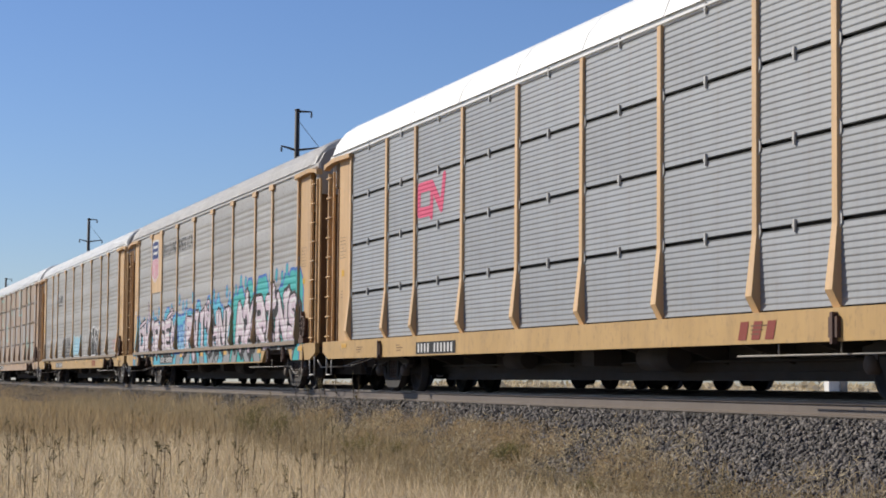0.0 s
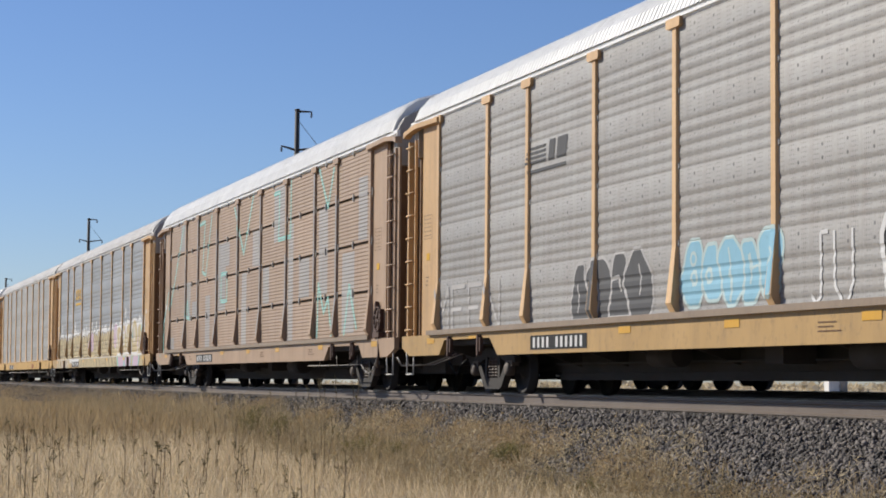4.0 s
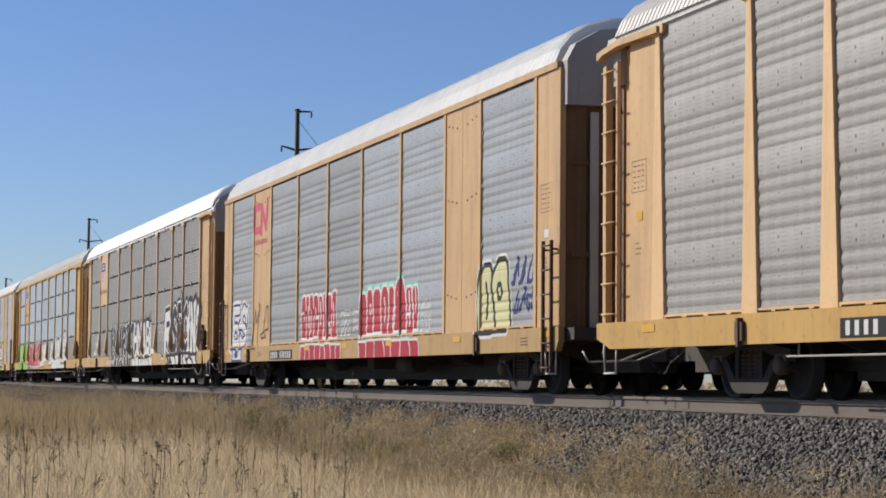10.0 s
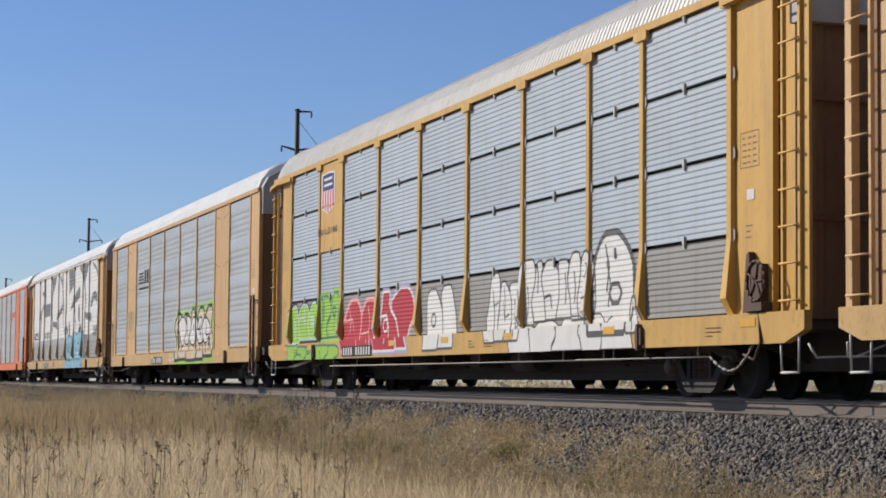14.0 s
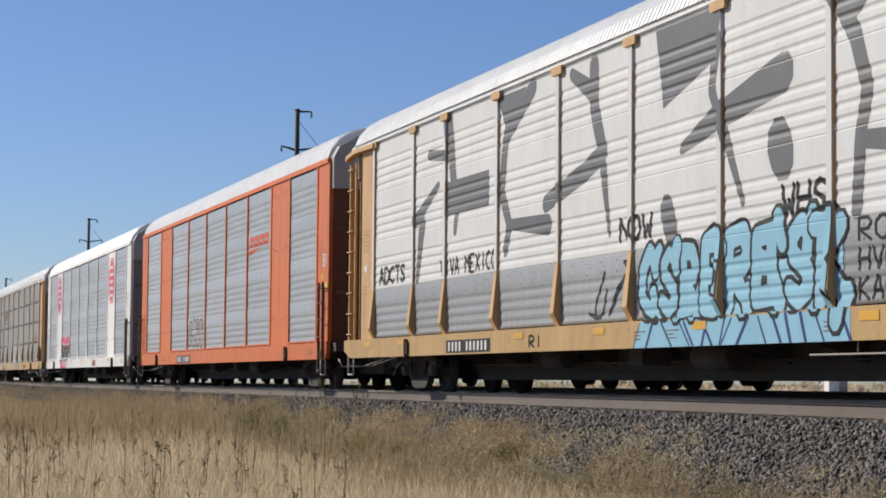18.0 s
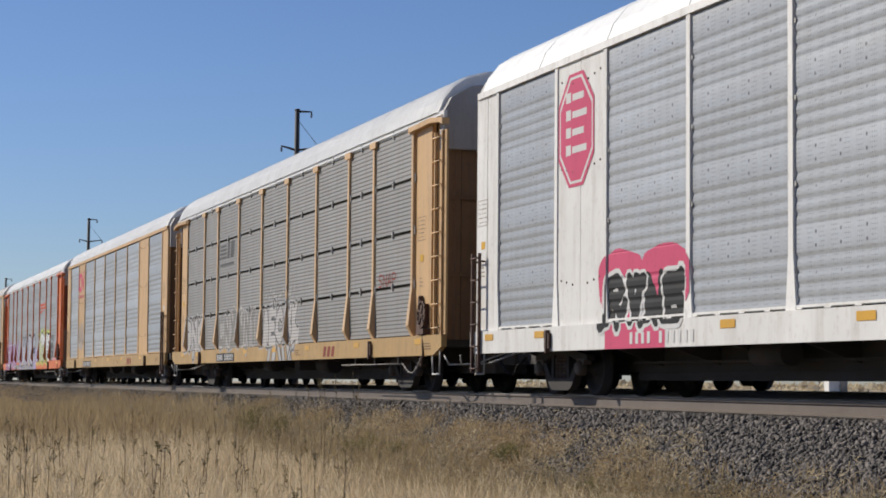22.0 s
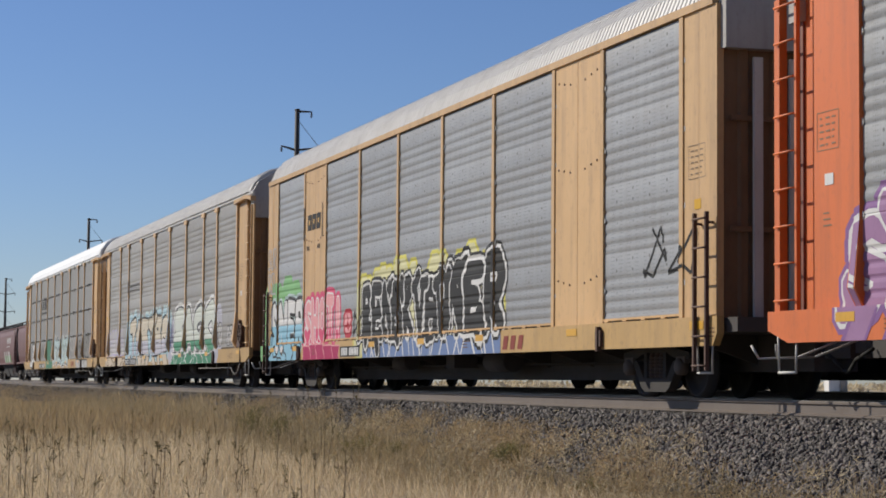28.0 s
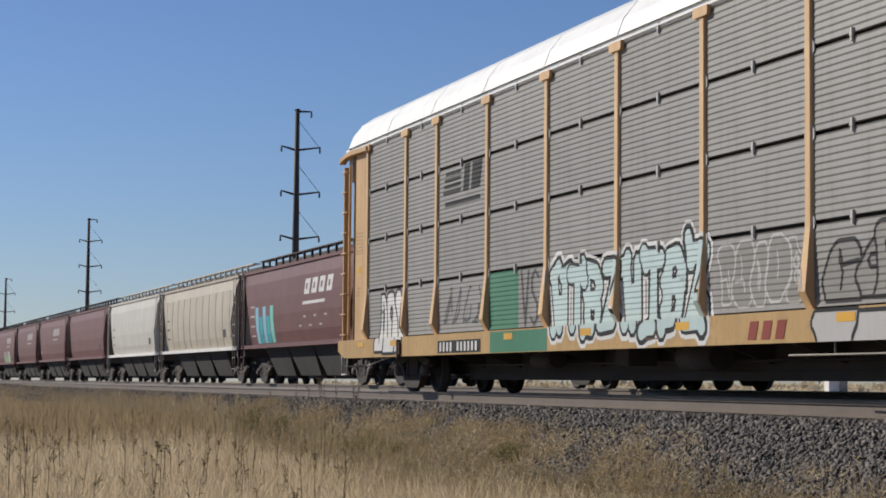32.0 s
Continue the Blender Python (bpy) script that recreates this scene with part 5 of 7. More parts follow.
def art_e(d):
    d.begin("emblem")
    for i in range(3):
        a = -6.55 + i * 0.6
        d.poly([(a, 3.5), (a + 0.45, 3.5), (a + 0.5, 3.95), (a + 0.05, 3.95)], INK["black"], 4)
        d.poly([(a + 0.04, 3.54), (a + 0.40, 3.54), (a + 0.45, 3.98), (a + 0.09, 3.98)], INK["amber"], 5)
        d.rect(a + 0.17, a + 0.30, 3.68, 3.82, INK["grey"], 6)
    d.rect(-6.5, -4.8, 3.3, 3.4, INK["amber"], 5)
    d.cloud(-12.0, 4.9, 1.06, 2.06, INK["white"], None, 3, 0, 0.3, 0.25, 0.2)
    d.cloud(5.0, 11.9, 1.06, 2.14, INK["white"], None, 8, 0, 0.36, 0.3, 0.15)
    d.ground(-11.9, 11.9, 1.05, 1.85, INK["cream"], 0.8)
    d.word("OXX", -11.95, -9.2, 1.03, 2.05, 0.34, INK["cream"], INK["drab"], None, 0.07, wob=0.06, cap=0.30)
    d.word("VXX", -9.1, -7.2, 1.03, 2.0, 0.30, INK["cream"], INK["drab"], None, 0.06, wob=0.06, cap=0.30)
    d.throwup(-7.1, -1.6, 1.05, 2.08, 9, INK["cream"], INK["drab"], None, 0.055, seed=5, sway=0.2)
    d.throwup(-1.5, -0.5, 1.2, 2.15, 1, INK["pinkish"], INK["umber"], None, 0.03, seed=5)
    d.throwup(-0.5, 4.3, 1.05, 2.1, 9, INK["cream"], INK["drab"], None, 0.05, seed=6, sway=0.2)
    d.throwup(4.3, 5.0, 1.05, 2.05, 1, INK["cream"], INK["umber"], None, 0.035, seed=6, sway=0.2)
    d.throwup(5.0, 5.8, 1.25, 2.3, 1, INK["pinkish"], INK["white"], None, 0.04, seed=7)
    d.throwup(5.85, 12.0, 1.05, 2.3, 5, INK["cream"], INK["white"], None, 0.09, seed=9, sway=0.22)
    for x, z, c in ((6.9, 1.4, "mint"), (7.8, 1.9, "pinkish"), (8.6, 1.5, "mint"), (9.6, 1.7, "sky"), (10.7, 1.4, "pinkish"), (11.5, 1.9, "mint")):
        d.begin("paint_dab")
        d.stroke([(x, z), (x + 0.12, z + 0.25)], 0.2, INK[c], 4, 0.08)
    d.ground(-12.2, -7.6, LOW, 1.02, INK["cream"], 0.8)
    d.ground(-4.4, 12.4, LOW, 1.02, INK["cream"], 0.8)
    slabs(d, -12.2, -7.8, 6, INK["sand"], INK["brown"], 2, edge=0.05)
    slabs(d, -4.4, 12.2, 19, INK["cream"], INK["drab"], 3, edge=0.06)
    slabs(d, 6.5, 12.2, 3, INK["pinkish"], INK["mint"], 5, layer=4, edge=0.12)


def art_f(d):
    d.begin("sprayed_ground")


def art_g(d):
    d.begin("sprayed_ground")
    red_emblem(d, -9.15, -7.5, 3.9, 4.67, INK["hot"])
    for i in range(8):
        d.rect(-9.1 + i * 0.2, -9.0 + i * 0.2, 3.62, 3.74, INK["hot"], 5)
    d.word("ES", -11.75, -9.85, 0.95, 2.2, 0.22, INK["white"], INK["navy"], INK["white"], 0.06, 0.09, wob=0.02, cap=0.34, wild=0.8)
    d.throwup(-11.4, -10.2, LOW, 1.05, 1, INK["white"], INK["navy"], INK["white"], 0.09, 0.06, seed=3, sway=0.05)
    d.scrawl(-9.25, -7.2, 0.95, 2.2, 0.06, INK["brown"], 2, seed=7)
    d.throwup(-3.85, -0.6, 1.06, 2.2, 8, INK["red"], INK["white"], None, 0.065, seed=2, sway=0.12, marks=0.35)
    d.throwup(-3.6, 0.05, LOW - 0.15, 1.03, 8, INK["red"], INK["white"], None, 0.05, seed=3, marks=0, sway=0.1)
    d.throwup(1.35, 3.9, 1.06, 2.15, 5, INK["red"], INK["white"], INK["mint"], 0.065, 0.05, seed=4, sway=0.12, marks=0.35)
    d.throwup(3.85, 4.7, 1.06, 2.3, 1, INK["red"], INK["white"], INK["mint"], 0.065, 0.05, seed=4, sway=0.12, marks=0.35)
    d.throwup(4.7, 5.5, 1.06, 2.15, 2, INK["red"], INK["white"], INK["mint"], 0.065, 0.05, seed=5, sway=0.12)
    d.throwup(1.55, 5.8, LOW - 0.15, 1.03, 7, INK["red"], INK["white"], None, 0.05, seed=5, marks=0, sway=0.1)
    for x0, x1, z0, z1 in ((-0.3, 0.55, 1.15, 1.75), (0.75, 1.25, 1.25, 1.75), (5.65, 6.3, 1.1, 1.75)):
        for k in range(3):
            d.scrawl(x0, x1, z0 + (z1 - z0) * k / 3, z0 + (z1 - z0) * (k + 0.8) / 3, 0.03, INK["white"], 3, 3, k + int(x0 * 7))
    d.throwup(9.1, 10.65, 0.92, 2.25, 2, INK["straw"], INK["black"], INK["white"], 0.09, 0.05, seed=8, sway=0.15)
    d.scrawl(10.75, 11.8, 1.75, 2.2, 0.06, INK["navy"], 3, 3, 2)
    d.scrawl(10.75, 11.8, 1.3, 1.7, 0.06, INK["navy"], 3, 3, 5)


def art_h(d):
    d.begin("sprayed_ground")
    shield(d, -9.0, -7.8, 3.85, 4.72)
    slogan(d, -9.25, -7.45, 3.5, 3.62, "BUILDING", INK["grey"])
    d.scrawl(-11.1, -9.7, 1.15, 1.95, 0.06, INK["white"], 1, seed=3)
    d.scrawl(-8.9, -7.5, 1.1, 1.75, 0.05, INK["dirtywhite"], 2, seed=5)
    k, w, g = INK["black"], INK["white"], INK["grey"]
    d.word("HKARTC", -6.0, -0.6, 0.9, 2.2, 0.28, k, w, k, 0.045, 0.07, 0.06, cap=0.40, wild=0.5)
    d.word("HNABL", -0.6, 3.95, 0.9, 2.2, 0.25, w, k, k, 0.05, 0.06, 0.06, cap=0.40, wild=0.4)
    for x in (1.9, 2.7, 3.0):
        d.begin("graffiti_letter")
        d.poly([(x - 0.14, 2.05), (x + 0.14, 2.05), (x + 0.05, 2.5)], k, 1)
    d.ground(-5.5, -0.7, LOW, 1.02, k, 1)
    slabs(d, -5.4, -0.9, 6, k, w, 4, edge=0.07, lean=0.15)
    d.throwup(-0.4, 4.0, LOW - 0.3, 1.0, 6, w, k, None, 0.06, seed=9, marks=0, sway=0.1)
    tag(d, "OHS", 3.15, 4.0, 1.95, 2.3, INK["dirtywhite"], 0.04)
    tag(d, "POIS", 4.75, 5.9, 1.45, 2.0, w, 0.05)
    d.word("R", 5.8, 7.3, 0.9, 2.5, 0.34, w, k, w, 0.13, 0.05, 0.0, cap=0.36, wild=0.5)
    d.word("SEC", 7.2, 10.0, 0.85, 2.6, 0.32, k, w, k, 0.07, 0.1, 0.06, cap=0.38, wild=0.5)
    d.word("YNS", 9.6, 12.1, 0.85, 2.6, 0.26, w, k, k, 0.08, 0.1, 0.06, cap=0.38, wild=0.5)
    for x, z in ((7.9, 1.5), (8.5, 1.9), (9.3, 1.4), (8.3, 1.25)):
        d.begin("paint_dab")
        d.stroke([(x, z), (x + 0.15, z + 0.1)], 0.16, INK["dullred"], 7)
    d.throwup(6.9, 11.9, LOW - 0.1, 1.0, 7, w, k, None, 0.10, layer=5, seed=9, marks=0.3, sway=0.4)


def art_i(d):
    d.begin("sprayed_ground")
    shield(d, -9.0, -7.8, 3.85, 4.78)
    slogan(d, -9.2, -7.5, 3.42, 3.54, "BUILDING", INK["grey"])
    d.throwup(-11.95, -9.3, 1.04, 2.05, 3, INK["lime"], INK["paleteal"], INK["black"], 0.05, 0.05, seed=2, sway=0.2)
    d.throwup(-9.2, -7.2, 1.04, 2.1, 2, INK["lime"], INK["green"], INK["lime"], 0.06, 0.06, seed=3, sway=0.25)
    d.throwup(-12.0, -7.3, LOW - 0.1, 1.01, 5, INK["lime"], INK["green"], None, 0.05, seed=4, marks=0.2, sway=0.3)
    d.throwup(-6.95, -4.4, 0.74, 2.0, 2, INK["red"], INK["rose"], INK["rose"], 0.05, 0.05, seed=5, sway=0.2)
    d.throwup(-4.3, -1.9, 0.74, 2.05, 2, INK["red"], INK["white"], INK["lilac"], 0.05, 0.06, seed=6, sway=0.3)
    d.throwup(-0.95, 0.8, 0.72, 1.98, 2, INK["white"], INK["grey"], None, 0.045, seed=7, sway=0.12, marks=0.5)
    d.throwup(2.6, 4.3, 0.72, 2.05, 3, INK["white"], INK["grey"], None, 0.04, seed=8, sway=0.2, top=0.25)
    d.throwup(4.2, 7.35, 1.06, 2.2, 6, INK["white"], INK["grey"], None, 0.04, seed=9, sway=0.2)
    d.throwup(3.9, 8.9, LOW - 0.05, 1.2, 5, INK["white"], INK["grey"], None, 0.03, layer=0, seed=9, sway=0.1, marks=0)
    d.throwup(7.3, 8.75, 0.9, 2.45, 1, INK["white"], INK["grey"], INK["grey"], 0.06, 0.04, seed=10, sway=0.1)
    d.throwup(8.7, 9.15, 0.85, 1.5, 1, INK["white"], INK["grey"], None, 0.04, seed=11, sway=0.1)


def art_j(d):
    d.begin("sprayed_ground")
    bars_emblem(d, -6.7, -4.35, 3.15, 3.9, INK["black"])
    tag(d, "OYRER", -9.0, -7.5, 2.15, 2.55, INK["faint"], 0.035)
    tag(d, "SORE", -8.8, -7.7, 1.9, 2.08, INK["faint"], 0.025)
    d.scrawl(0.2, 1.4, 0.7, 2.1, 0.06, INK["white"], 2, seed=12)
    d.throwup(1.0, 7.0, 0.74, 2.4, 5, INK["sand"], INK["black"], INK["lime"], 0.10, 0.09, seed=4, sway=0.25)
    d.throwup(1.6, 6.4, 1.2, 2.1, 5, INK["white"], INK["black"], None, 0.06, layer=4, seed=5, sway=0.3)


def art_k(d):
    d.begin("sprayed_ground")
    w, g = INK["white"], INK["ghost"]
    d.rect(-11.98, 11.2, 2.02, 4.93, w, 0)
    d.poly([(11.2, 2.02), (12.0, 2.02), (12.0, 4.1), (11.2, 4.9)], w, 0)
    S = d.stroke
    S([(-7.0, 4.9), (-6.75, 3.9), (-6.5, 3.3), (-6.6, 2.85)], 0.42, g, 3, 0.2)
    S([(-8.2, 4.35), (-6.8, 4.2)], 0.2, g, 3)
    d.rect(-7.1, -4.75, 3.15, 3.75, g, 3)
    S([(-7.6, 3.75), (-9.0, 3.2)], 0.14, g, 3, 0.3)
    S([(-8.6, 3.1), (-8.9, 2.1)], 0.4, g, 3, 0.2)
    S([(-2.6, 4.85), (-3.9, 4.2), (-4.1, 3.3), (-3.7, 2.75), (-3.9, 2.35)], 0.32, g, 3, 0.25)
    S([(-3.7, 2.75), (-1.9, 2.62)], 0.18, g, 3, 0.34)
    d.poly([(-4.3, 4.9), (-2.9, 4.9), (-3.9, 4.3)], g, 3)
    S([(0.0, 4.8), (0.0, 4.2), (0.35, 3.5), (-0.3, 3.3), (-2.0, 2.95)], 0.36, g, 3, 0.3)
    S([(-0.9, 4.8), (0.0, 4.4)], 0.2, g, 3, 0.34)
    S([(0.35, 3.3), (0.6, 2.3)], 0.26, g, 3, 0.1)
    d.poly([(2.25, 4.93), (4.4, 4.93), (4.2, 4.3), (2.5, 3.85)], g, 3)
    S([(4.2, 4.5), (4.05, 3.9), (4.4, 3.3), (4.9, 2.4)], 0.36, g, 3, 0.12)
    S([(3.1, 3.25), (4.0, 3.5), (6.0, 3.85)], 0.16, g, 3, 0.5)
    S([(5.85, 3.05), (5.95, 2.85)], 0.6, g, 3)
    S([(2.6, 2.5), (2.75, 2.2)], 0.42, g, 3)
    S([(6.2, 4.9), (7.2, 4.6), (7.7, 4.0), (7.95, 3.4), (7.8, 2.9), (7.7, 2.1)], 0.3, g, 3, 0.24)
    S([(7.8, 2.85), (8.8, 2.75), (9.7, 2.7)], 0.2, g, 3, 0.36)
    d.poly([(7.2, 4.93), (8.9, 4.93), (7.65, 4.15)], g, 3)
    S([(10.1, 4.85), (11.1, 4.6), (11.75, 4.2), (11.75, 3.7), (11.4, 3.45)], 0.12, g, 3, 0.3)
    S([(9.75, 3.25), (10.3, 3.5), (10.9, 3.55), (11.5, 3.35)], 0.38, g, 3, 0.3)
    S([(11.45, 3.35), (11.85, 2.8), (11.85, 2.1)], 0.22, g, 3, 0.12)
    tag(d, "ADCTS", -11.5, -9.65, 2.12, 2.42, INK["black"])
    tag(d, "VIVA MEXICO", -7.45, -4.3, 2.08, 2.38, INK["black"], 0.05)
    tag(d, "NOW", 1.0, 2.2, 2.18, 2.48, INK["black"])
    tag(d, "WHS", 5.95, 7.1, 2.15, 2.5, INK["black"])
    tag(d, "KAPS", 10.5, 12.0, 1.95, 2.3, INK["black"])
    d.ground(1.9, 7.4, 1.04, 1.9, INK["sky"], 7)
    d.word("CSRE", 1.7, 4.4, 0.98, 2.15, 0.26, INK["sky"], INK["black"], None, 0.05, wob=0.06, layer=8, cap=0.38, wild=0.6)
    d.word("RESK", 4.4, 7.6, 0.98, 2.2, 0.28, INK["sky"], INK["black"], None, 0.05, wob=0.06, layer=8, cap=0.38, wild=0.6)
    d.ground(1.9, 7.7, LOW, 1.02, INK["sky"], 1)
    slabs(d, 1.9, 7.6, 8, INK["sky"], INK["navy"], 6, edge=0.05)
    tag(d, "RI", -2.5, -1.9, 0.74, 0.92, INK["black"], 0.035)
    for q in range(3):
        tag(d, ("ROBS", "HVNCE", "KALSO")[q], 7.75, 9.2, 1.75 - 0.32 * q, 2.0 - 0.32 * q, INK["black"], 0.035)
    d.scrawl(-0.3, 1.4, 1.1, 1.9, 0.04, INK["black"], 2, 8, 5)


def art_l(d):
    d.begin("sprayed_ground")
    swoosh_emblem(d, 4.45, 6.8, 3.4, 3.87, INK["emblem_orange"])
    d.throwup(-4.1, -1.75, 1.12, 1.98, 4, INK["bare"], INK["grey"], None, 0.05, seed=3, sway=0.28)
    tag(d, "BI", 12.5, 12.9, 2.72, 2.98, INK["white"], 0.045)
    d.begin("notice")
    d.rect(12.55, 12.85, 2.2, 2.34, INK["yellow"], 5)


def octagon(d, x0, x1, z0, z1, n):
    d.begin("octagon_emblem")
    w, h = x1 - x0, z1 - z0

    def ring(k):
        a, b, c, e = x0 + k, x1 - k, z0 + k, z1 - k
        q = w * 0.3
        return [(a + q, c), (b - q, c), (b, c + q), (b, e - q), (b - q, e), (a + q, e), (a, e - q), (a, c + q)]

    d.poly(ring(0), INK["hot"], 4)
    d.poly(ring(0.05), INK["white"], 5)
    d.poly(ring(0.09), INK["hot"], 6)
    for i in range(n):
        z = z1 - h * (0.22 + i * 0.155)
        d.rect(x0 + w * 0.22, x0 + w * 0.36, z - h * 0.03, z + h * 0.06, INK["white"], 7)
        d.rect(x0 + w * 0.40, x0 + w * (0.72 + 0.08 * (i % 2)), z - h * 0.02, z + h * 0.04, INK["white"], 7)


def art_m(d):
    d.begin("sprayed_ground")
    octagon(d, -9.05, -7.6, 3.1, 4.8, 4)
    octagon(d, 7.4, 9.0, 3.05, 4.75, 5)
    d.word("OO", -7.3, -4.2, 0.95, 2.1, 0.75, INK["hot"], None, None, 0.02, 0.1, layer=0)
    d.ground(-7.0, -4.9, LOW, 1.02, INK["hot"], 0)
    d.word("RVNE", -7.1, -4.4, 0.9, 1.8, 0.30, INK["black"], INK["white"], None, 0.05, wob=0.05, layer=3, cap=0.36, wild=0.6)


def art_n(d):
    d.begin("sprayed_ground")
    bars_emblem(d, -7.0, -4.9, 3.2, 3.95, INK["grey"])
    w, g, f = INK["dirtywhite"], INK["grey"], INK["bare"]
    f = INK["duskgrey"]
    d.word("BNK", -12.0, -9.3, 1.0, 2.02, 0.28, w, g, w, 0.05, 0.06, 0.05, cap=0.36, wild=0.4)
    d.ground(-6.95, -2.2, 1.06, 1.75, INK["thinwhite"], 0)
    d.word("LNX", -6.95, -4.6, 1.0, 2.05, 0.24, f, w, None, 0.05, wob=0.06, cap=0.36, wild=0.5)
    d.word("WNI", -4.2, -2.1, 1.0, 2.05, 0.24, f, w, None, 0.05, wob=0.06, cap=0.36, wild=0.5)
    d.word("AEC", -1.25, 0.95, 1.0, 2.05, 0.30, w, g, w, 0.045, 0.05, 0.05, cap=0.38, wild=0.3)
    d.word("XK", 1.3, 2.6, 1.0, 2.1, 0.28, w, g, w, 0.045, 0.05, 0.05, cap=0.38, wild=0.3)
    slabs(d, -0.2, 2.6, 6, w, g, 8, edge=0.05)
    rng = random.Random(4)
    for k in range(16):
        x, z = rng.uniform(-1.2, 2.4), rng.uniform(2.15, 2.4)
        d.begin("paint_dab")
        d.stroke([(x, z), (x + 0.03, z + 0.06)], 0.07, w, 3)
    tag(d, "SNAP", 9.5, 10.8, 2.05, 2.3, INK["dullred"], 0.035)


def art_o(d):
    d.begin("sprayed_ground")
    red_emblem(d, -9.15, -7.5, 3.85, 4.6, INK["hot"])
    for i in range(8):
        d.rect(-9.1 + i * 0.2, -9.0 + i * 0.2, 3.57, 3.69, INK["hot"], 5)
    for k in range(3):
        d.scrawl(-9.1, -7.5, 1.35 + 0.2 * k, 2.2 + 0.2 * k, 0.055, INK["dirtywhite"], 3, seed=9 + k)


def art_p(d):
    d.begin("sprayed_ground")
    swoosh_emblem(d, 4.5, 6.8, 3.36, 3.86, INK["emblem_orange"])
    d.word("SEERLS", -12.2, -6.2, 0.8, 2.1, 0.32, INK["mauve"], INK["white"], INK["purple"], 0.045, 0.08, 0.06, cap=0.40, wild=0.5)
    slabs(d, -11.9, -6.6, 6, INK["mauve"], INK["purple"], 3, edge=0.05)
    d.cloud(-4.1, 3.6, LOW, 1.5, INK["lilac"], None, 4, 0, 0.5, 0.5)
    d.word("WARC", -3.9, 2.5, 0.72, 2.45, 0.62, INK["lilacwhite"], INK["black"], None, 0.09, wob=0.04, layer=2, cap=0.36)
    slabs(d, -3.7, 2.9, 7, INK["dirtywhite"], INK["black"], 6, edge=0.08, lean=0.2)
    d.ground(4.1, 8.85, 1.05, 2.2, INK["limey"], 0)
    d.word("IITTVE", 4.0, 8.85, 0.98, 2.35, 0.38, INK["white"], INK["black"], INK["limey"], 0.06, 0.14, 0.04, cap=0.44, wild=0.2)
    for k, text in enumerate(("ZOK", "HYRMZ", "ATMG")):
        tag(d, text, 8.95, 10.5, 1.2 + k * 0.38, 1.48 + k * 0.38, INK["black"], 0.045)
    d.ground(10.2, 12.0, 1.05, 1.16, INK["rose"], 3)


def art_q(d):
    d.begin("sprayed_ground")
    for i in range(3):
        a = -8.85 + i * 0.42
        d.poly([(a, 3.6), (a + 0.34, 3.6), (a + 0.38, 3.95), (a + 0.03, 3.95)], INK["black"], 5)
        d.rect(a + 0.13, a + 0.24, 3.73, 3.83, YELLOW, 6)
    for a in (-9.15, -7.5):
        d.rect(a, a + 0.06, 3.4, 4.15, INK["black"], 5)
    for a in (-8.9, -8.75, -7.9, -7.75):
        d.rect(a, a + 0.08, 3.15, 3.25, INK["black"], 5)
    d.cloud(-12.7, -9.1, 1.06, 2.1, INK["leaf"], None, 5, 0, 0.9, 0.3, 0.4)
    d.word("SNER", -12.6, -9.1, 0.8, 2.15, 0.5, INK["white"], INK["black"], INK["paleteal"], 0.07, 0.06, 0.06, cap=0.36, low=(1.5, INK["sky"]))
    d.throwup(-12.3, -9.3, LOW - 0.1, 1.01, 4, INK["sky"], INK["black"], None, 0.05, seed=3, sway=0.3, marks=0.3)
    d.word("SHOT!", -9.0, -5.75, 0.98, 2.1, 0.5, INK["rose"], INK["white"], INK["hot"], 0.04, 0.12, 0.05, cap=0.38, low=(1.35, INK["hot"]))
    d.throwup(-8.9, -5.6, LOW - 0.15, 1.02, 5, INK["crimson"], INK["rose"], None, 0.03, seed=5, sway=0.15, marks=0)
    d.throwup(-5.5, -4.9, 1.15, 1.65, 1, INK["rose"], INK["red"], INK["red"], 0.06, 0.05, seed=6)
    d.scrawl(-4.75, -3.9, 1.05, 1.8, 0.05, INK["black"], 2, 5, 8)
    d.cloud(-4.0, 4.6, 1.06, 2.2, INK["straw"], INK["yellow"], 5, 0, 0.5, 0.35, 0.0)
    d.word("RENEKVHW", -4.0, 1.9, 0.9, 2.2, 0.30, INK["black"], INK["white"], INK["black"], 0.035, 0.06, 0.08, layer=2, cap=0.42, wild=0.5)
    d.word("NER", 1.7, 4.9, 0.9, 2.45, 0.42, INK["black"], INK["white"], INK["black"], 0.045, 0.07, 0.04, layer=2, cap=0.42, wild=0.4)
    d.ground(-3.7, 4.9, LOW, 1.02, INK["slate"], 1)
    slabs(d, -3.6, 4.7, 12, INK["slate"], INK["white"], 7, edge=0.05, lean=0.3)
    tag(d, "SUR", -12.9, -12.0, 2.9, 3.4, INK["dirtywhite"], 0.05)
    tag(d, "SKEL", -12.9, -12.0, 2.3, 2.8, INK["dirtywhite"], 0.05)
    d.scrawl(10.4, 12.4, 1.6, 2.3, 0.05, INK["black"], 2, seed=31)


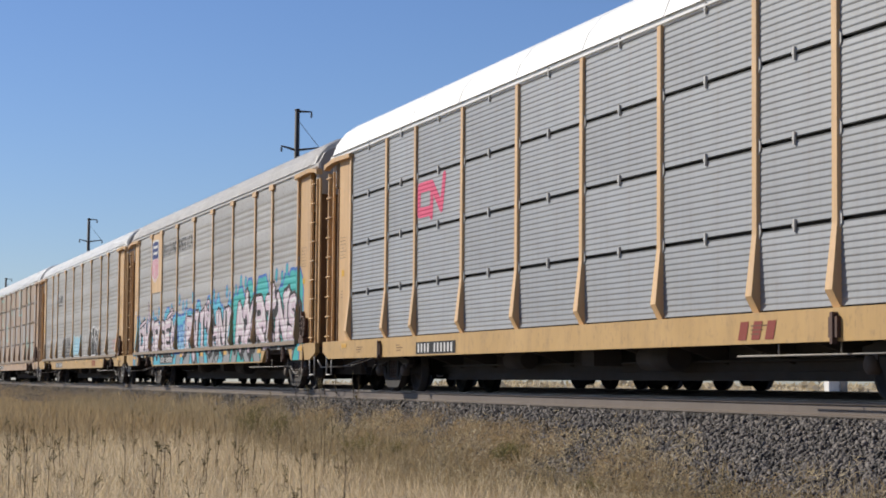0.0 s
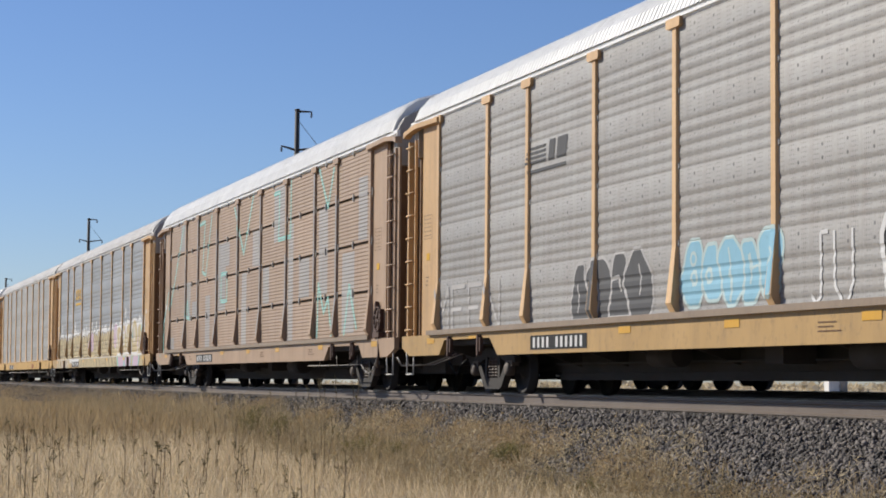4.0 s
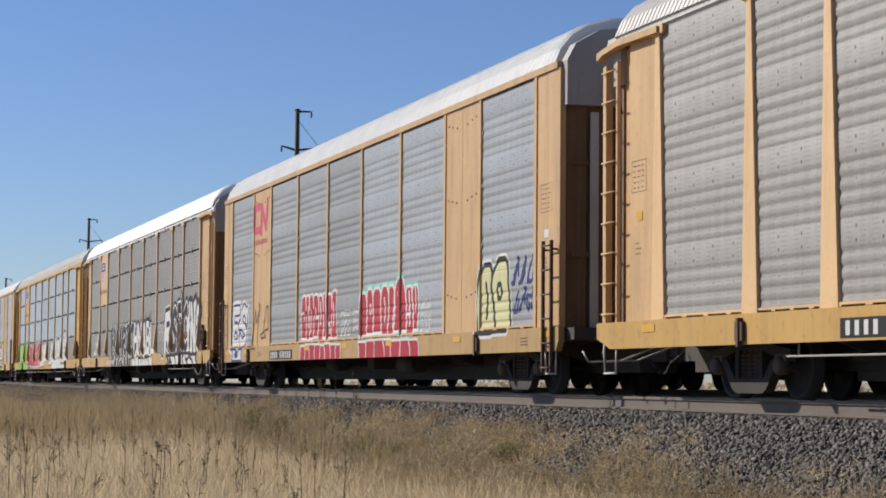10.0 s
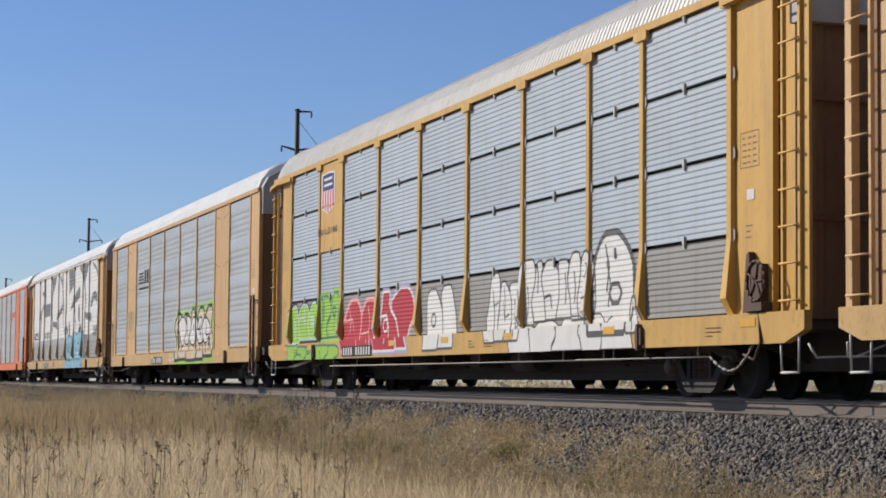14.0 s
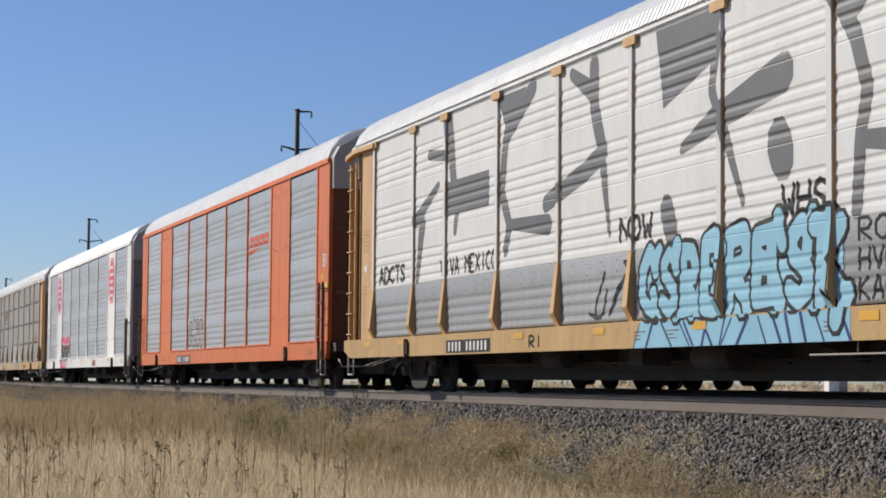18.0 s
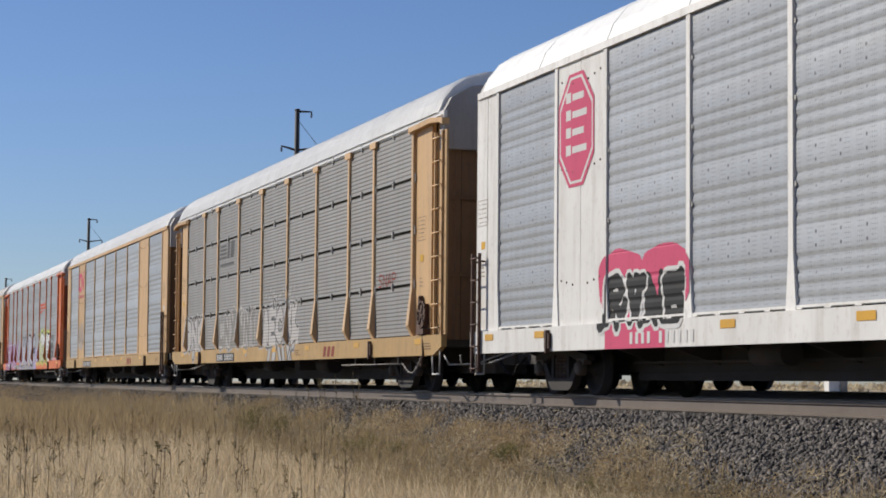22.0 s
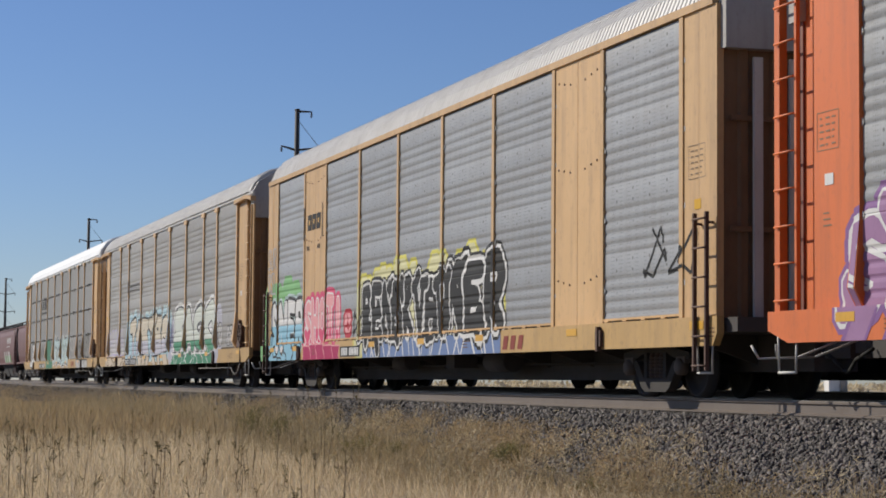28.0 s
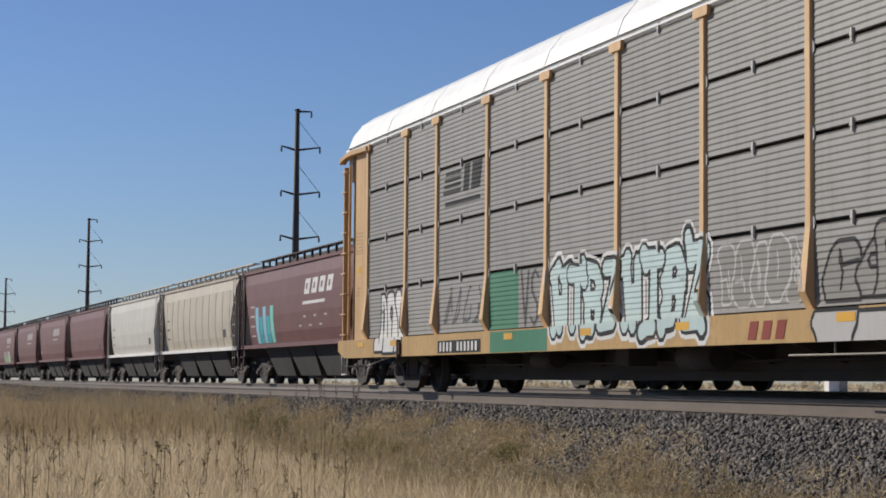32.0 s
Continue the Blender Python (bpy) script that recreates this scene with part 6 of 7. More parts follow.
def art_r(d):
    d.begin("sprayed_ground")
    x = -7.2
    for i, h in enumerate((0.42, 0.28, 0.28, 0.28, 0.28, 0.28, 0.28, 0.28)):
        d.rect(x + i * 0.31, x + i * 0.31 + 0.2, 3.25, 3.25 + h, INK["grey"], 5)
        d.rect(x + i * 0.31 + 0.06, x + i * 0.31 + 0.2, 3.33, 3.33 + h * 0.4, INK["bare"], 6)
    d.throwup(-12.0, -8.3, 1.05, 2.0, 5, INK["dirtywhite"], INK["lilac"], INK["dirtywhite"], 0.05, 0.05, seed=3, sway=0.2)
    d.throwup(-12.3, -7.4, LOW - 0.1, 1.01, 6, INK["sand"], INK["brown"], None, 0.05, seed=4, sway=0.3, marks=0.3)
    d.cloud(-7.0, 1.6, 1.06, 2.4, INK["palesky"], INK["paleteal"], 8, 0, 0.3, 0.45, 0.0)
    d.word("TAETES", -6.7, 1.4, 0.95, 2.3, 0.40, INK["shell"], INK["black"], None, 0.055, 0.3, 0.08, layer=2, cap=0.36, low=(1.5, INK["lilacwhite"]), wild=0.5)
    for x, z in ((-5.3, 2.25), (-4.2, 2.2), (-3.3, 2.15), (-2.2, 2.25), (-1.3, 2.3), (0.0, 2.35), (1.1, 2.5)):
        d.begin("graffiti_letter")
        d.poly([(x - 0.36, z - 0.35), (x + 0.06, z - 0.35), (x + 0.02, z + 0.16)], INK["black"], 3)
        d.poly([(x - 0.26, z - 0.35), (x + 0.01, z - 0.35), (x - 0.01, z + 0.04)], INK["shell"], 7)
    slabs(d, -6.6, 1.6, 8, INK["sand"], INK["black"], 6, edge=0.06, lean=0.4)
    d.scrawl(1.3, 2.2, 1.2, 2.0, 0.05, INK["navy"], 3, 6, 4)
    d.cloud(2.2, 9.8, 1.06, 1.9, INK["lilacwhite"], None, 6, 0, 0.6, 0.4)
    d.word("SACO", 2.3, 9.2, 0.9, 2.5, 0.52, INK["offwhite"], INK["grey"], INK["white"], 0.07, 0.09, 0.05, layer=2, cap=0.40, low=(1.36, INK["leafdark"]))
    d.throwup(2.4, 9.0, LOW - 0.1, 1.02, 8, INK["leafdark"], INK["white"], INK["grey"], 0.04, 0.04, layer=2, seed=9, sway=0.35, marks=0.3)
    d.throwup(9.1, 9.95, 1.1, 1.8, 2, INK["dirtywhite"], INK["grey"], None, 0.04, seed=10)
    d.throwup(10.6, 11.4, 1.1, 1.7, 2, INK["dirtywhite"], INK["grey"], None, 0.04, seed=12)


def art_s(d):
    d.begin("sprayed_ground")
    bars_emblem(d, -6.8, -4.6, 3.2, 3.98, INK["black"])
    d.throwup(-10.95, -9.25, 0.72, 2.0, 3, INK["white"], INK["black"], None, 0.06, seed=3, sway=0.25)
    d.scrawl(-6.75, -4.6, 1.2, 1.85, 0.05, INK["grey"], 4, seed=2)
    d.ground(-4.2, -2.75, 1.06, 2.0, INK["green"], 1)
    tag(d, "VS", -2.6, -1.7, 1.1, 1.95, INK["grey"], 0.06)
    d.ground(-3.9, -1.2, LOW + 0.01, 1.02, INK["green"], 1)
    d.word("WTBZ", -1.2, 1.55, 0.8, 2.0, 0.26, INK["paleteal"], INK["black"], INK["white"], 0.05, 0.06, 0.05, cap=0.40, wild=0.6)
    d.word("WTBZ", 1.6, 4.45, 0.8, 2.05, 0.27, INK["paleteal"], INK["black"], INK["white"], 0.05, 0.06, 0.05, cap=0.40, wild=0.6)
    d.throwup(4.75, 7.0, 1.12, 1.95, 5, INK["duskgrey"], INK["dirtywhite"], None, 0.035, seed=9, sway=0.3)
    d.throwup(7.5, 9.1, 1.06, 1.85, 2, INK["duskgrey"], INK["black"], None, 0.05, seed=6, sway=0.15)
    d.throwup(8.6, 10.9, 1.06, 2.2, 4, INK["duskgrey"], INK["black"], None, 0.05, layer=4, seed=7, sway=0.2, top=0.25)
    d.throwup(7.4, 11.0, LOW - 0.2, 1.03, 4, INK["dirtywhite"], INK["black"], None, 0.05, layer=2, seed=8, sway=0.1, marks=0)


INK["cyan"] = spray("cyan", (0.10, 0.44, 0.58))
INK["aqua"] = spray("aqua_green", (0.06, 0.43, 0.42))
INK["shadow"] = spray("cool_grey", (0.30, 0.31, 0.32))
INK["faint"] = spray("faint_grey", (0.40, 0.34, 0.27))
INK["duskgrey"] = spray("dusk_grey", (0.26, 0.25, 0.235))
INK["mauve"] = spray("mauve", (0.36, 0.20, 0.36))
INK["thinwhite"] = spray("thin_white", (0.36, 0.355, 0.345))
INK["crimson"] = spray("crimson", (0.42, 0.025, 0.11))
INK["drab"] = spray("grey_umber", (0.20, 0.17, 0.13))
INK["slate"] = spray("slate_blue", (0.16, 0.23, 0.42))
INK["shell"] = spray("warm_cream", (0.62, 0.55, 0.44))
INK["palesky"] = spray("pale_sky", (0.38, 0.54, 0.63))
INK["umber"] = spray("umber", (0.26, 0.19, 0.12))
INK["pinkish"] = spray("pale_pink", (0.60, 0.45, 0.55))
INK["straw"] = spray("pale_straw", (0.66, 0.63, 0.36))
INK["limey"] = spray("yellow_green", (0.55, 0.60, 0.14))
INK["leaf"] = spray("leaf_green", (0.22, 0.46, 0.20))
INK["leafdark"] = spray("bottle_green", (0.06, 0.24, 0.14))
INK["offwhite"] = spray("off_white", (0.60, 0.63, 0.57))
INK["lilacwhite"] = spray("lilac_white", (0.46, 0.45, 0.52))
INK["paleteal"] = spray("pale_teal", (0.50, 0.62, 0.62))
INK["patch"] = paint("bare_patch", (0.35, 0.325, 0.305), (0.30, 0.22, 0.16), 0.35, 0.55)
INK["ghost"] = paint("bare_letter_gap", (0.10, 0.10, 0.105), (0.07, 0.065, 0.06), 0.3, 0.55)
INK["bare"] = paint("bare_panel_spot", (0.34, 0.33, 0.32), (0.2, 0.17, 0.14), 0.3, 0.55)
INK["emblem_orange"] = spray("emblem_orange", (0.66, 0.11, 0.05))

UP_SKIP = ((1, 2), (1, 3))
CARS = [
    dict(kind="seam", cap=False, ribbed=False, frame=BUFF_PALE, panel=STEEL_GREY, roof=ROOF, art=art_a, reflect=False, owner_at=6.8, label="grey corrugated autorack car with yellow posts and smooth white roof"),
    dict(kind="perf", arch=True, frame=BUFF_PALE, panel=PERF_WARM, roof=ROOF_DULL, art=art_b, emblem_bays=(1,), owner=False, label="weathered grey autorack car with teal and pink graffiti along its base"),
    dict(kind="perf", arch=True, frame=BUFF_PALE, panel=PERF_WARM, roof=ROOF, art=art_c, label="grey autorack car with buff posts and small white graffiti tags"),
    dict(kind="seam", arch=True, frame=BROWNBUFF, panel=STEEL_BROWN, roof=ROOF, art=art_d, dx=0.15, owner=False, label="brown-washed autorack car with thin teal graffiti lines"),
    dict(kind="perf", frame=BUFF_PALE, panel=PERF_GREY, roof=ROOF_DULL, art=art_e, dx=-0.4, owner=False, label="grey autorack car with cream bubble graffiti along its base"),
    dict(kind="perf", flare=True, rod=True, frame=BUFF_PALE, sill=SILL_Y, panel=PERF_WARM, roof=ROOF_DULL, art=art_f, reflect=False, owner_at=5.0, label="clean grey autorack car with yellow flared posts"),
    dict(kind="door", trim=True, frame=BUFF, panel=PERF_GREY, front_panel=PERF_LIGHT, roof=ROOF, art=art_g, owner=False, label="yellow autorack car with grey ribbed panels and red graffiti words"),
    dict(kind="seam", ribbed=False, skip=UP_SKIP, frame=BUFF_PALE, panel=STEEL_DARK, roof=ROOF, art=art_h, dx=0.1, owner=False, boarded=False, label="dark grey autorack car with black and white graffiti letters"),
    dict(kind="seam", trim=True, rod=True, skip=UP_SKIP, frame=YELLOW, panel=STEEL_LIGHT, low_panel=STEEL_DARK, roof=ROOF_DULL, art=art_i, owner=False, label="light grey autorack car with green, red and white graffiti"),
    dict(kind="door", trim=True, flare=True, frame=BUFF_DEEP, panel=PERF_LIGHT, roof=ROOF, art=art_j, dx=0.1, owner=False, board=(-3.2, -1.0), label="buff autorack car with grey panels and black-outlined graffiti"),
    dict(kind="perf", frame=BUFF_DEEP, panel=PERF_GREY, roof=ROOF, art=art_k, post_cover="white", owner=False, label="autorack car with huge white graffiti letters over grey panels"),
    dict(kind="door", trim=True, frame=ORANGE, panel=PERF_LIGHT, roof=ROOF, art=art_l, reflect=False, owner=False, board=(-5.6, -3.3), label="bright orange autorack car with grey ribbed panels"),
    dict(kind="door", trim=True, flare=True, ribbed=False, frame=WHITE, panel=PERF_LIGHT, roof=ROOF, art=art_m, boarded=False, owner_at=3.6, board=(-6.2, -3.8), label="white autorack car with red octagon emblems and grey panels"),
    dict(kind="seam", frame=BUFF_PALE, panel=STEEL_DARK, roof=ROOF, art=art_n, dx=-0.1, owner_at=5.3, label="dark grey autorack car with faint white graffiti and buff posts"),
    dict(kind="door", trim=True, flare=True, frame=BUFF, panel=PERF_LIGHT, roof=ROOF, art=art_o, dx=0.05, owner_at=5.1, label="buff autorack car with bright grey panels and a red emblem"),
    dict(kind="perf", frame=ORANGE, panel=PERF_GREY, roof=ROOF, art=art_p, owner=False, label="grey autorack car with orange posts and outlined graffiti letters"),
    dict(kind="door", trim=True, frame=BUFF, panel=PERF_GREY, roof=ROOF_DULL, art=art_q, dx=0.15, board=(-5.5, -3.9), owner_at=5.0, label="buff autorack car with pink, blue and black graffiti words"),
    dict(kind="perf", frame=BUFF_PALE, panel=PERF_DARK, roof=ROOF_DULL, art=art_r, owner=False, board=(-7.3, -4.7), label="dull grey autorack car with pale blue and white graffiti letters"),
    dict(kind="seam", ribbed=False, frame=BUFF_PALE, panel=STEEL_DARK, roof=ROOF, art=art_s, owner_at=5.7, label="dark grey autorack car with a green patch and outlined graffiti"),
]


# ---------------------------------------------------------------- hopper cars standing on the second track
# grime darkened to near black, the shade under the hoppers put into its colour
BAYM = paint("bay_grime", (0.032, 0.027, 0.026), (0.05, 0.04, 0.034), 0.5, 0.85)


def hopper(spec):
    car = new("hopper_car")
    tagged(car, spec["label"], "railcar", "hopper cars standing on the second track")
    m, ln = spec["frame"], spec["length"]
    h = ln / 2 - 0.45
    half = [(-1.42, 1.36), (-1.52, 1.80), (-1.57, 2.4), (-1.57, 3.0), (-1.54, 3.6), (-1.46, 4.02), (-1.34, 4.16), (-0.8, 4.30), (0, 4.36)]
    prof = half + [(-y, z) for y, z in half[-2::-1]]
    cut = ((1.36, 1.35), (2.4, 1.25), (3.2, 0.75), (3.9, 0.22), (4.4, 0.12))

    bm = bmesh.new()      # the ends slope inwards from the roof to the bays
    a = [bm.verts.new((-h + lerp_table(cut, z), y, z)) for y, z in prof]
    b = [bm.verts.new((h - lerp_table(cut, z), y, z)) for y, z in prof]
    for i in range(len(prof) - 1):
        bm.faces.new((a[i], b[i], b[i + 1], a[i + 1]))
    bm.faces.new((a[0], a[-1], b[-1], b[0]))
    for q in (a, b):
        for i in range(len(prof) // 2):
            bm.faces.new((q[i], q[i + 1], q[-i - 2], q[-i - 1]) if i + 1 < len(prof) // 2 else (q[i], q[i + 1], q[-i - 1]))
    part("body", bm, m, car)
    for s in (-1, 1):
        bm = boxes((-h, h, *sorted((s * 1.42, s * 1.58)), 1.27, 1.40))
        part("side_sill", bm, m if not spec.get("pale_sill") else WHITE, car)
        bm = boxes((-h + 0.15, h - 0.15, *sorted((s * 1.40, s * 1.52)), 4.02, 4.12))
        part("top_chord", bm, m, car)
    if spec.get("ribs"):
        n = 11
        bm0 = bmesh.new()
        sweep(bm0, [(y - 0.012, z) for y, z in half[:5]] + [(y + 0.02, z) for y, z in half[4::-1]], (-0.05, 0.05))
        rib = mesh_of("rib", bm0, m)
        for i in range(n):
            both_sides("rib", rib, car, "", (-h + 1.5 + (2 * h - 3.0) * i / (n - 1), 0, 0))
    part("roof_hatch", boxes((-h + 0.5, h - 0.5, -0.42, 0.42, 4.34, 4.52)), UNDER, car, "long dark roof hatch")
    pale = spec.get("board") or UNDER
    stand = mesh_of("board_stand", boxes((-0.03, 0.03, -0.95, -0.87, 4.24, 4.55)), pale)
    for k in range(int(2 * h / 1.1)):
        both_sides("board_stand", stand, car, "", (-h + 0.6 + k * 1.1, 0, 0))
    for y in (-0.95, 0.65):
        part("running_board", boxes((-h + 0.1, h - 0.1, y, y + 0.3, 4.55, 4.585)), pale, car, "roof running board")
    third = (2 * h - 6.2) / 3
    for c in (-third, 0, third):
        bm = bmesh.new()
        w = third / 2
        lo = [bm.verts.new((c + p * w * 0.78, q * 0.95, 0.30)) for p, q in ((-1, -1), (1, -1), (1, 1), (-1, 1))]
        hi = [bm.verts.new((c + p * w, q * 1.38, 1.34)) for p, q in ((-1, -1), (1, -1), (1, 1), (-1, 1))]
        for i in range(4):
            bm.faces.new((lo[i], lo[(i + 1) % 4], hi[(i + 1) % 4], hi[i]))
        bm.faces.new(lo[::-1])
        bm.faces.new(hi)
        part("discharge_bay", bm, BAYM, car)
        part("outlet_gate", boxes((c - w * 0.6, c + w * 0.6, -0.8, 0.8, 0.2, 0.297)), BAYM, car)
    part("centre_sill", boxes((-ln / 2 + 0.2, ln / 2 - 0.2, -0.28, 0.28, 0.66, 1.0)), UNDER, car)
    for e in (-1, 1):
        bm = boxes((*sorted((e * h, e * (h - 0.08))), -1.5, -1.42, 0.62, 4.1), (*sorted((e * h, e * (h - 0.08))), 1.42, 1.5, 0.62, 4.1), (*sorted((e * h, e * (h - 0.3))), -1.5, 1.5, 1.0, 1.26))
        part("end_frame", bm, UNDER, car)
        bm = bmesh.new()
        for x in (h - 0.1, h - 0.5):
            tube(bm, (e * x, -1.62, 0.5), (e * x, -1.62, 4.05), 0.018, 6)
        for k in range(9):
            tube(bm, (e * (h - 0.1), -1.62, 0.55 + 0.42 * k), (e * (h - 0.5), -1.62, 0.55 + 0.42 * k), 0.015, 6)
        part("ladder", bm, m, car)
        part("coupler", boxes((*sorted((e * (h - 0.1), e * (ln / 2 - 0.02))), -0.12, 0.12, 0.68, 0.92)), UNDER, car)
        truck(car, e * (ln / 2 - 2.1), False)
    lay = {}

    def flat(x0, x1, z0, z1, ink, k=0.004, skew=0.0):
        V, F = lay.setdefault((len(lay), ink.name), ([], [], ink))[:2]
        n = 6
        for q in range(n):
            za, zb = z0 + (z1 - z0) * q / n, z0 + (z1 - z0) * (q + 1) / n
            i = len(V)
            for x, z in ((x0 + skew * (za - z0), za), (x1 + skew * (za - z0), za), (x1 + skew * (zb - z0), zb), (x0 + skew * (zb - z0), zb)):
                y = lerp_table([(zz, yy) for yy, zz in half[:6]], z)
                V.append((x, y - k, z))
            F.append((i, i + 1, i + 2, i + 3))

    spec["marks"](flat, h)
    for V, F, ink in lay.values():
        me = bpy.data.meshes.new("marking")
        me.from_pydata(V, [], F)
        me.materials.append(ink)
        new("marking", me).parent = car
    return car


def marks_word(flat, h):
    for i in range(4):
        flat(1.4 + i * 1.0, 2.1 + i * 1.0, 2.95, 3.45, INK["white"], 0.006, 0.3)
        flat(1.65 + i * 1.0, 1.85 + i * 1.0, 3.1, 3.3, REDOX, 0.012, 0.3)
    flat(1.2, 4.2, 2.62, 2.72, INK["white"], 0.006, 0.6)
    for i in range(4):
        flat(-h + 1.6, -h + 2.3, 1.7 + i * 0.35, 1.76 + i * 0.35, INK["dirtywhite"], 0.006)
    for i in range(6):
        flat(0.6 + i * 0.7, 0.95 + i * 0.7, 1.9 + 0.3 * (i % 2), 1.96 + 0.3 * (i % 2), INK["dirtywhite"], 0.006)
    for i, c in enumerate(("sky", "teal", "sky", "teal", "mint")):
        flat(-h + 2.5 + i * 0.6, -h + 3.0 + i * 0.6, 1.45, 2.75 - 0.35 * (i % 2), INK[c], 0.008, -0.05)


def marks_small(flat, h):
    for i in range(3):
        flat(-h + 1.7, -h + 2.3, 1.9 + i * 0.4, 1.97 + i * 0.4, INK["grey"], 0.006)
    flat(h - 2.9, h - 2.3, 1.8, 2.1, INK["grey"], 0.006)


def marks_red(flat, h):
    for i in range(4):
        flat(0.6 + i * 0.9, 1.2 + i * 0.9, 2.95, 3.4, INK["dirtywhite"], 0.006, 0.3)
    flat(0.5, 3.2, 2.66, 2.74, INK["dirtywhite"], 0.006, 0.5)
    flat(-h + 1.6, -h + 2.2, 1.9, 1.98, INK["dirtywhite"], 0.006)


def marks_sprayed(flat, h):
    marks_red(flat, h)
    for i, c in enumerate(("dirtywhite", "leaf", "dirtywhite", "leaf", "white", "leaf")):
        flat(-1.5 + i * 0.9, -0.75 + i * 0.9, 1.42, 2.3 - 0.3 * (i % 2), INK[c], 0.008, 0.1)


RED = dict(frame=REDOX, marks=marks_red, label="oxide-red covered hopper car on the second track")
HOPPERS = [
    RED, RED,
    dict(frame=REDOX, marks=marks_word, label="oxide-red covered hopper car with white slanted mark and teal graffiti"),
    dict(frame=CREAM, marks=marks_small, ribs=True, board=PALE, pale_sill=True, label="cream covered hopper car with ribbed sides"),
    dict(frame=PALE, marks=marks_small, board=PALE, pale_sill=True, label="off-white covered hopper car with a smooth curved side"),
    dict(RED, marks=marks_small), RED, RED,
    dict(RED, marks=marks_sprayed, label="oxide-red covered hopper car with pale green graffiti"), RED,
]


# ---------------------------------------------------------------- the train is put together
TRAIN = []
for i, spec in enumerate(CARS):
    TRAIN.append((autorack(spec), COUPLER0 + L_RACK / 2 - i * L_RACK + spec.get("dx", 0)))
for (x1, x0), spec in zip(zip(HOP_JOINTS, HOP_JOINTS[1:]), HOPPERS):
    ob = hopper(dict(spec, length=x1 - x0))
    ob.location = ((x0 + x1) / 2, TRACK2_Y, 0.08)

# ---------------------------------------------------------------- ballast
rng = np.random.default_rng(11)
rects = []
for x0, x1, dens in ((-24, -10, 680), (-34, -24, 520), (-48, -34, 300), (-70, -48, 150), (-110, -70, 60), (-180, -110, 30)):
    size = 0.066 if x1 > -30 else 0.072 if x1 > -50 else 0.095 if x1 > -100 else 0.14
    rects.append((x0, x1, TOE_Y - 0.7, TRACK_Y - 0.83, int((x1 - x0) * (TRACK_Y - 0.83 - TOE_Y + 0.7) * dens), size))
ballast = scatter_stones("ballast", rects, rng, STONE)
tagged(ballast, "loose dark grey crushed-stone ballast on the track's shoulder", "ballast", kind="stuff")
rects = []
for x0, x1, dens in ((-40, -10, 120), (-80, -40, 60)):
    rects.append((x0, x1, TRACK_Y - 0.68, TRACK_Y + 2.6, int((x1 - x0) * 3.3 * dens), 0.075))
inner = scatter_stones("ballast_between_rails", rects, rng, STONE)
tagged(inner, "dark crushed-stone ballast between and behind the rails", "ballast", kind="stuff")


# ---------------------------------------------------------------- dry grass and weeds
def straw_material(name, c0, c1, c2):
    m, t, N, L, P = nodes_of(name)
    g = N.new("ShaderNodeNewGeometry")
    r = g.outputs["Random Per Island"]
    c = mixc(N, L, ramp(N, L, r, 0, 0.7), c0, c1)
    c = mixc(N, L, ramp(N, L, r, 0.72, 1.0), c, c2)
    L.new(c, P.inputs["Base Color"])
    P.inputs["Roughness"].default_value = 0.8
    tr = N.new("ShaderNodeBsdfTranslucent")
    L.new(c, tr.inputs[0])
    mx = N.new("ShaderNodeMixShader")
    mx.inputs[0].default_value = 0.45
    L.new(P.outputs[0], mx.inputs[1])
    L.new(tr.outputs[0], mx.inputs[2])
    L.new(mx.outputs[0], N["Material Output"].inputs[0])
    return m


STRAW = straw_material("dry_straw", (0.72, 0.60, 0.42), (0.60, 0.485, 0.32), (0.34, 0.265, 0.16))
TWIG = straw_material("pale_dry_twig", (0.624, 0.528, 0.368), (0.528, 0.424, 0.272), (0.36, 0.288, 0.16))
RUSSET = straw_material("russet_seed_heads", (0.36, 0.265, 0.15), (0.43, 0.33, 0.195), (0.24, 0.185, 0.10))
WISP = straw_material("golden_wisp", (0.416, 0.32, 0.192), (0.344, 0.268, 0.16), (0.24, 0.2, 0.112))
PLUME = straw_material("pale_plume", (0.528, 0.424, 0.272), (0.44, 0.344, 0.216), (0.304, 0.24, 0.136))
OLIVE = straw_material("olive_weed", (0.125, 0.115, 0.055), (0.185, 0.155, 0.08), (0.25, 0.19, 0.10))
STALK = straw_material("brown_stalk", (0.16, 0.116, 0.068), (0.224, 0.16, 0.096), (0.288, 0.224, 0.136))
BRUSH = straw_material("brown_brush", (0.35, 0.25, 0.135), (0.45, 0.335, 0.195), (0.21, 0.165, 0.085))
SAGE = straw_material("grey_green_brush", (0.265, 0.22, 0.12), (0.345, 0.275, 0.16), (0.17, 0.15, 0.07))


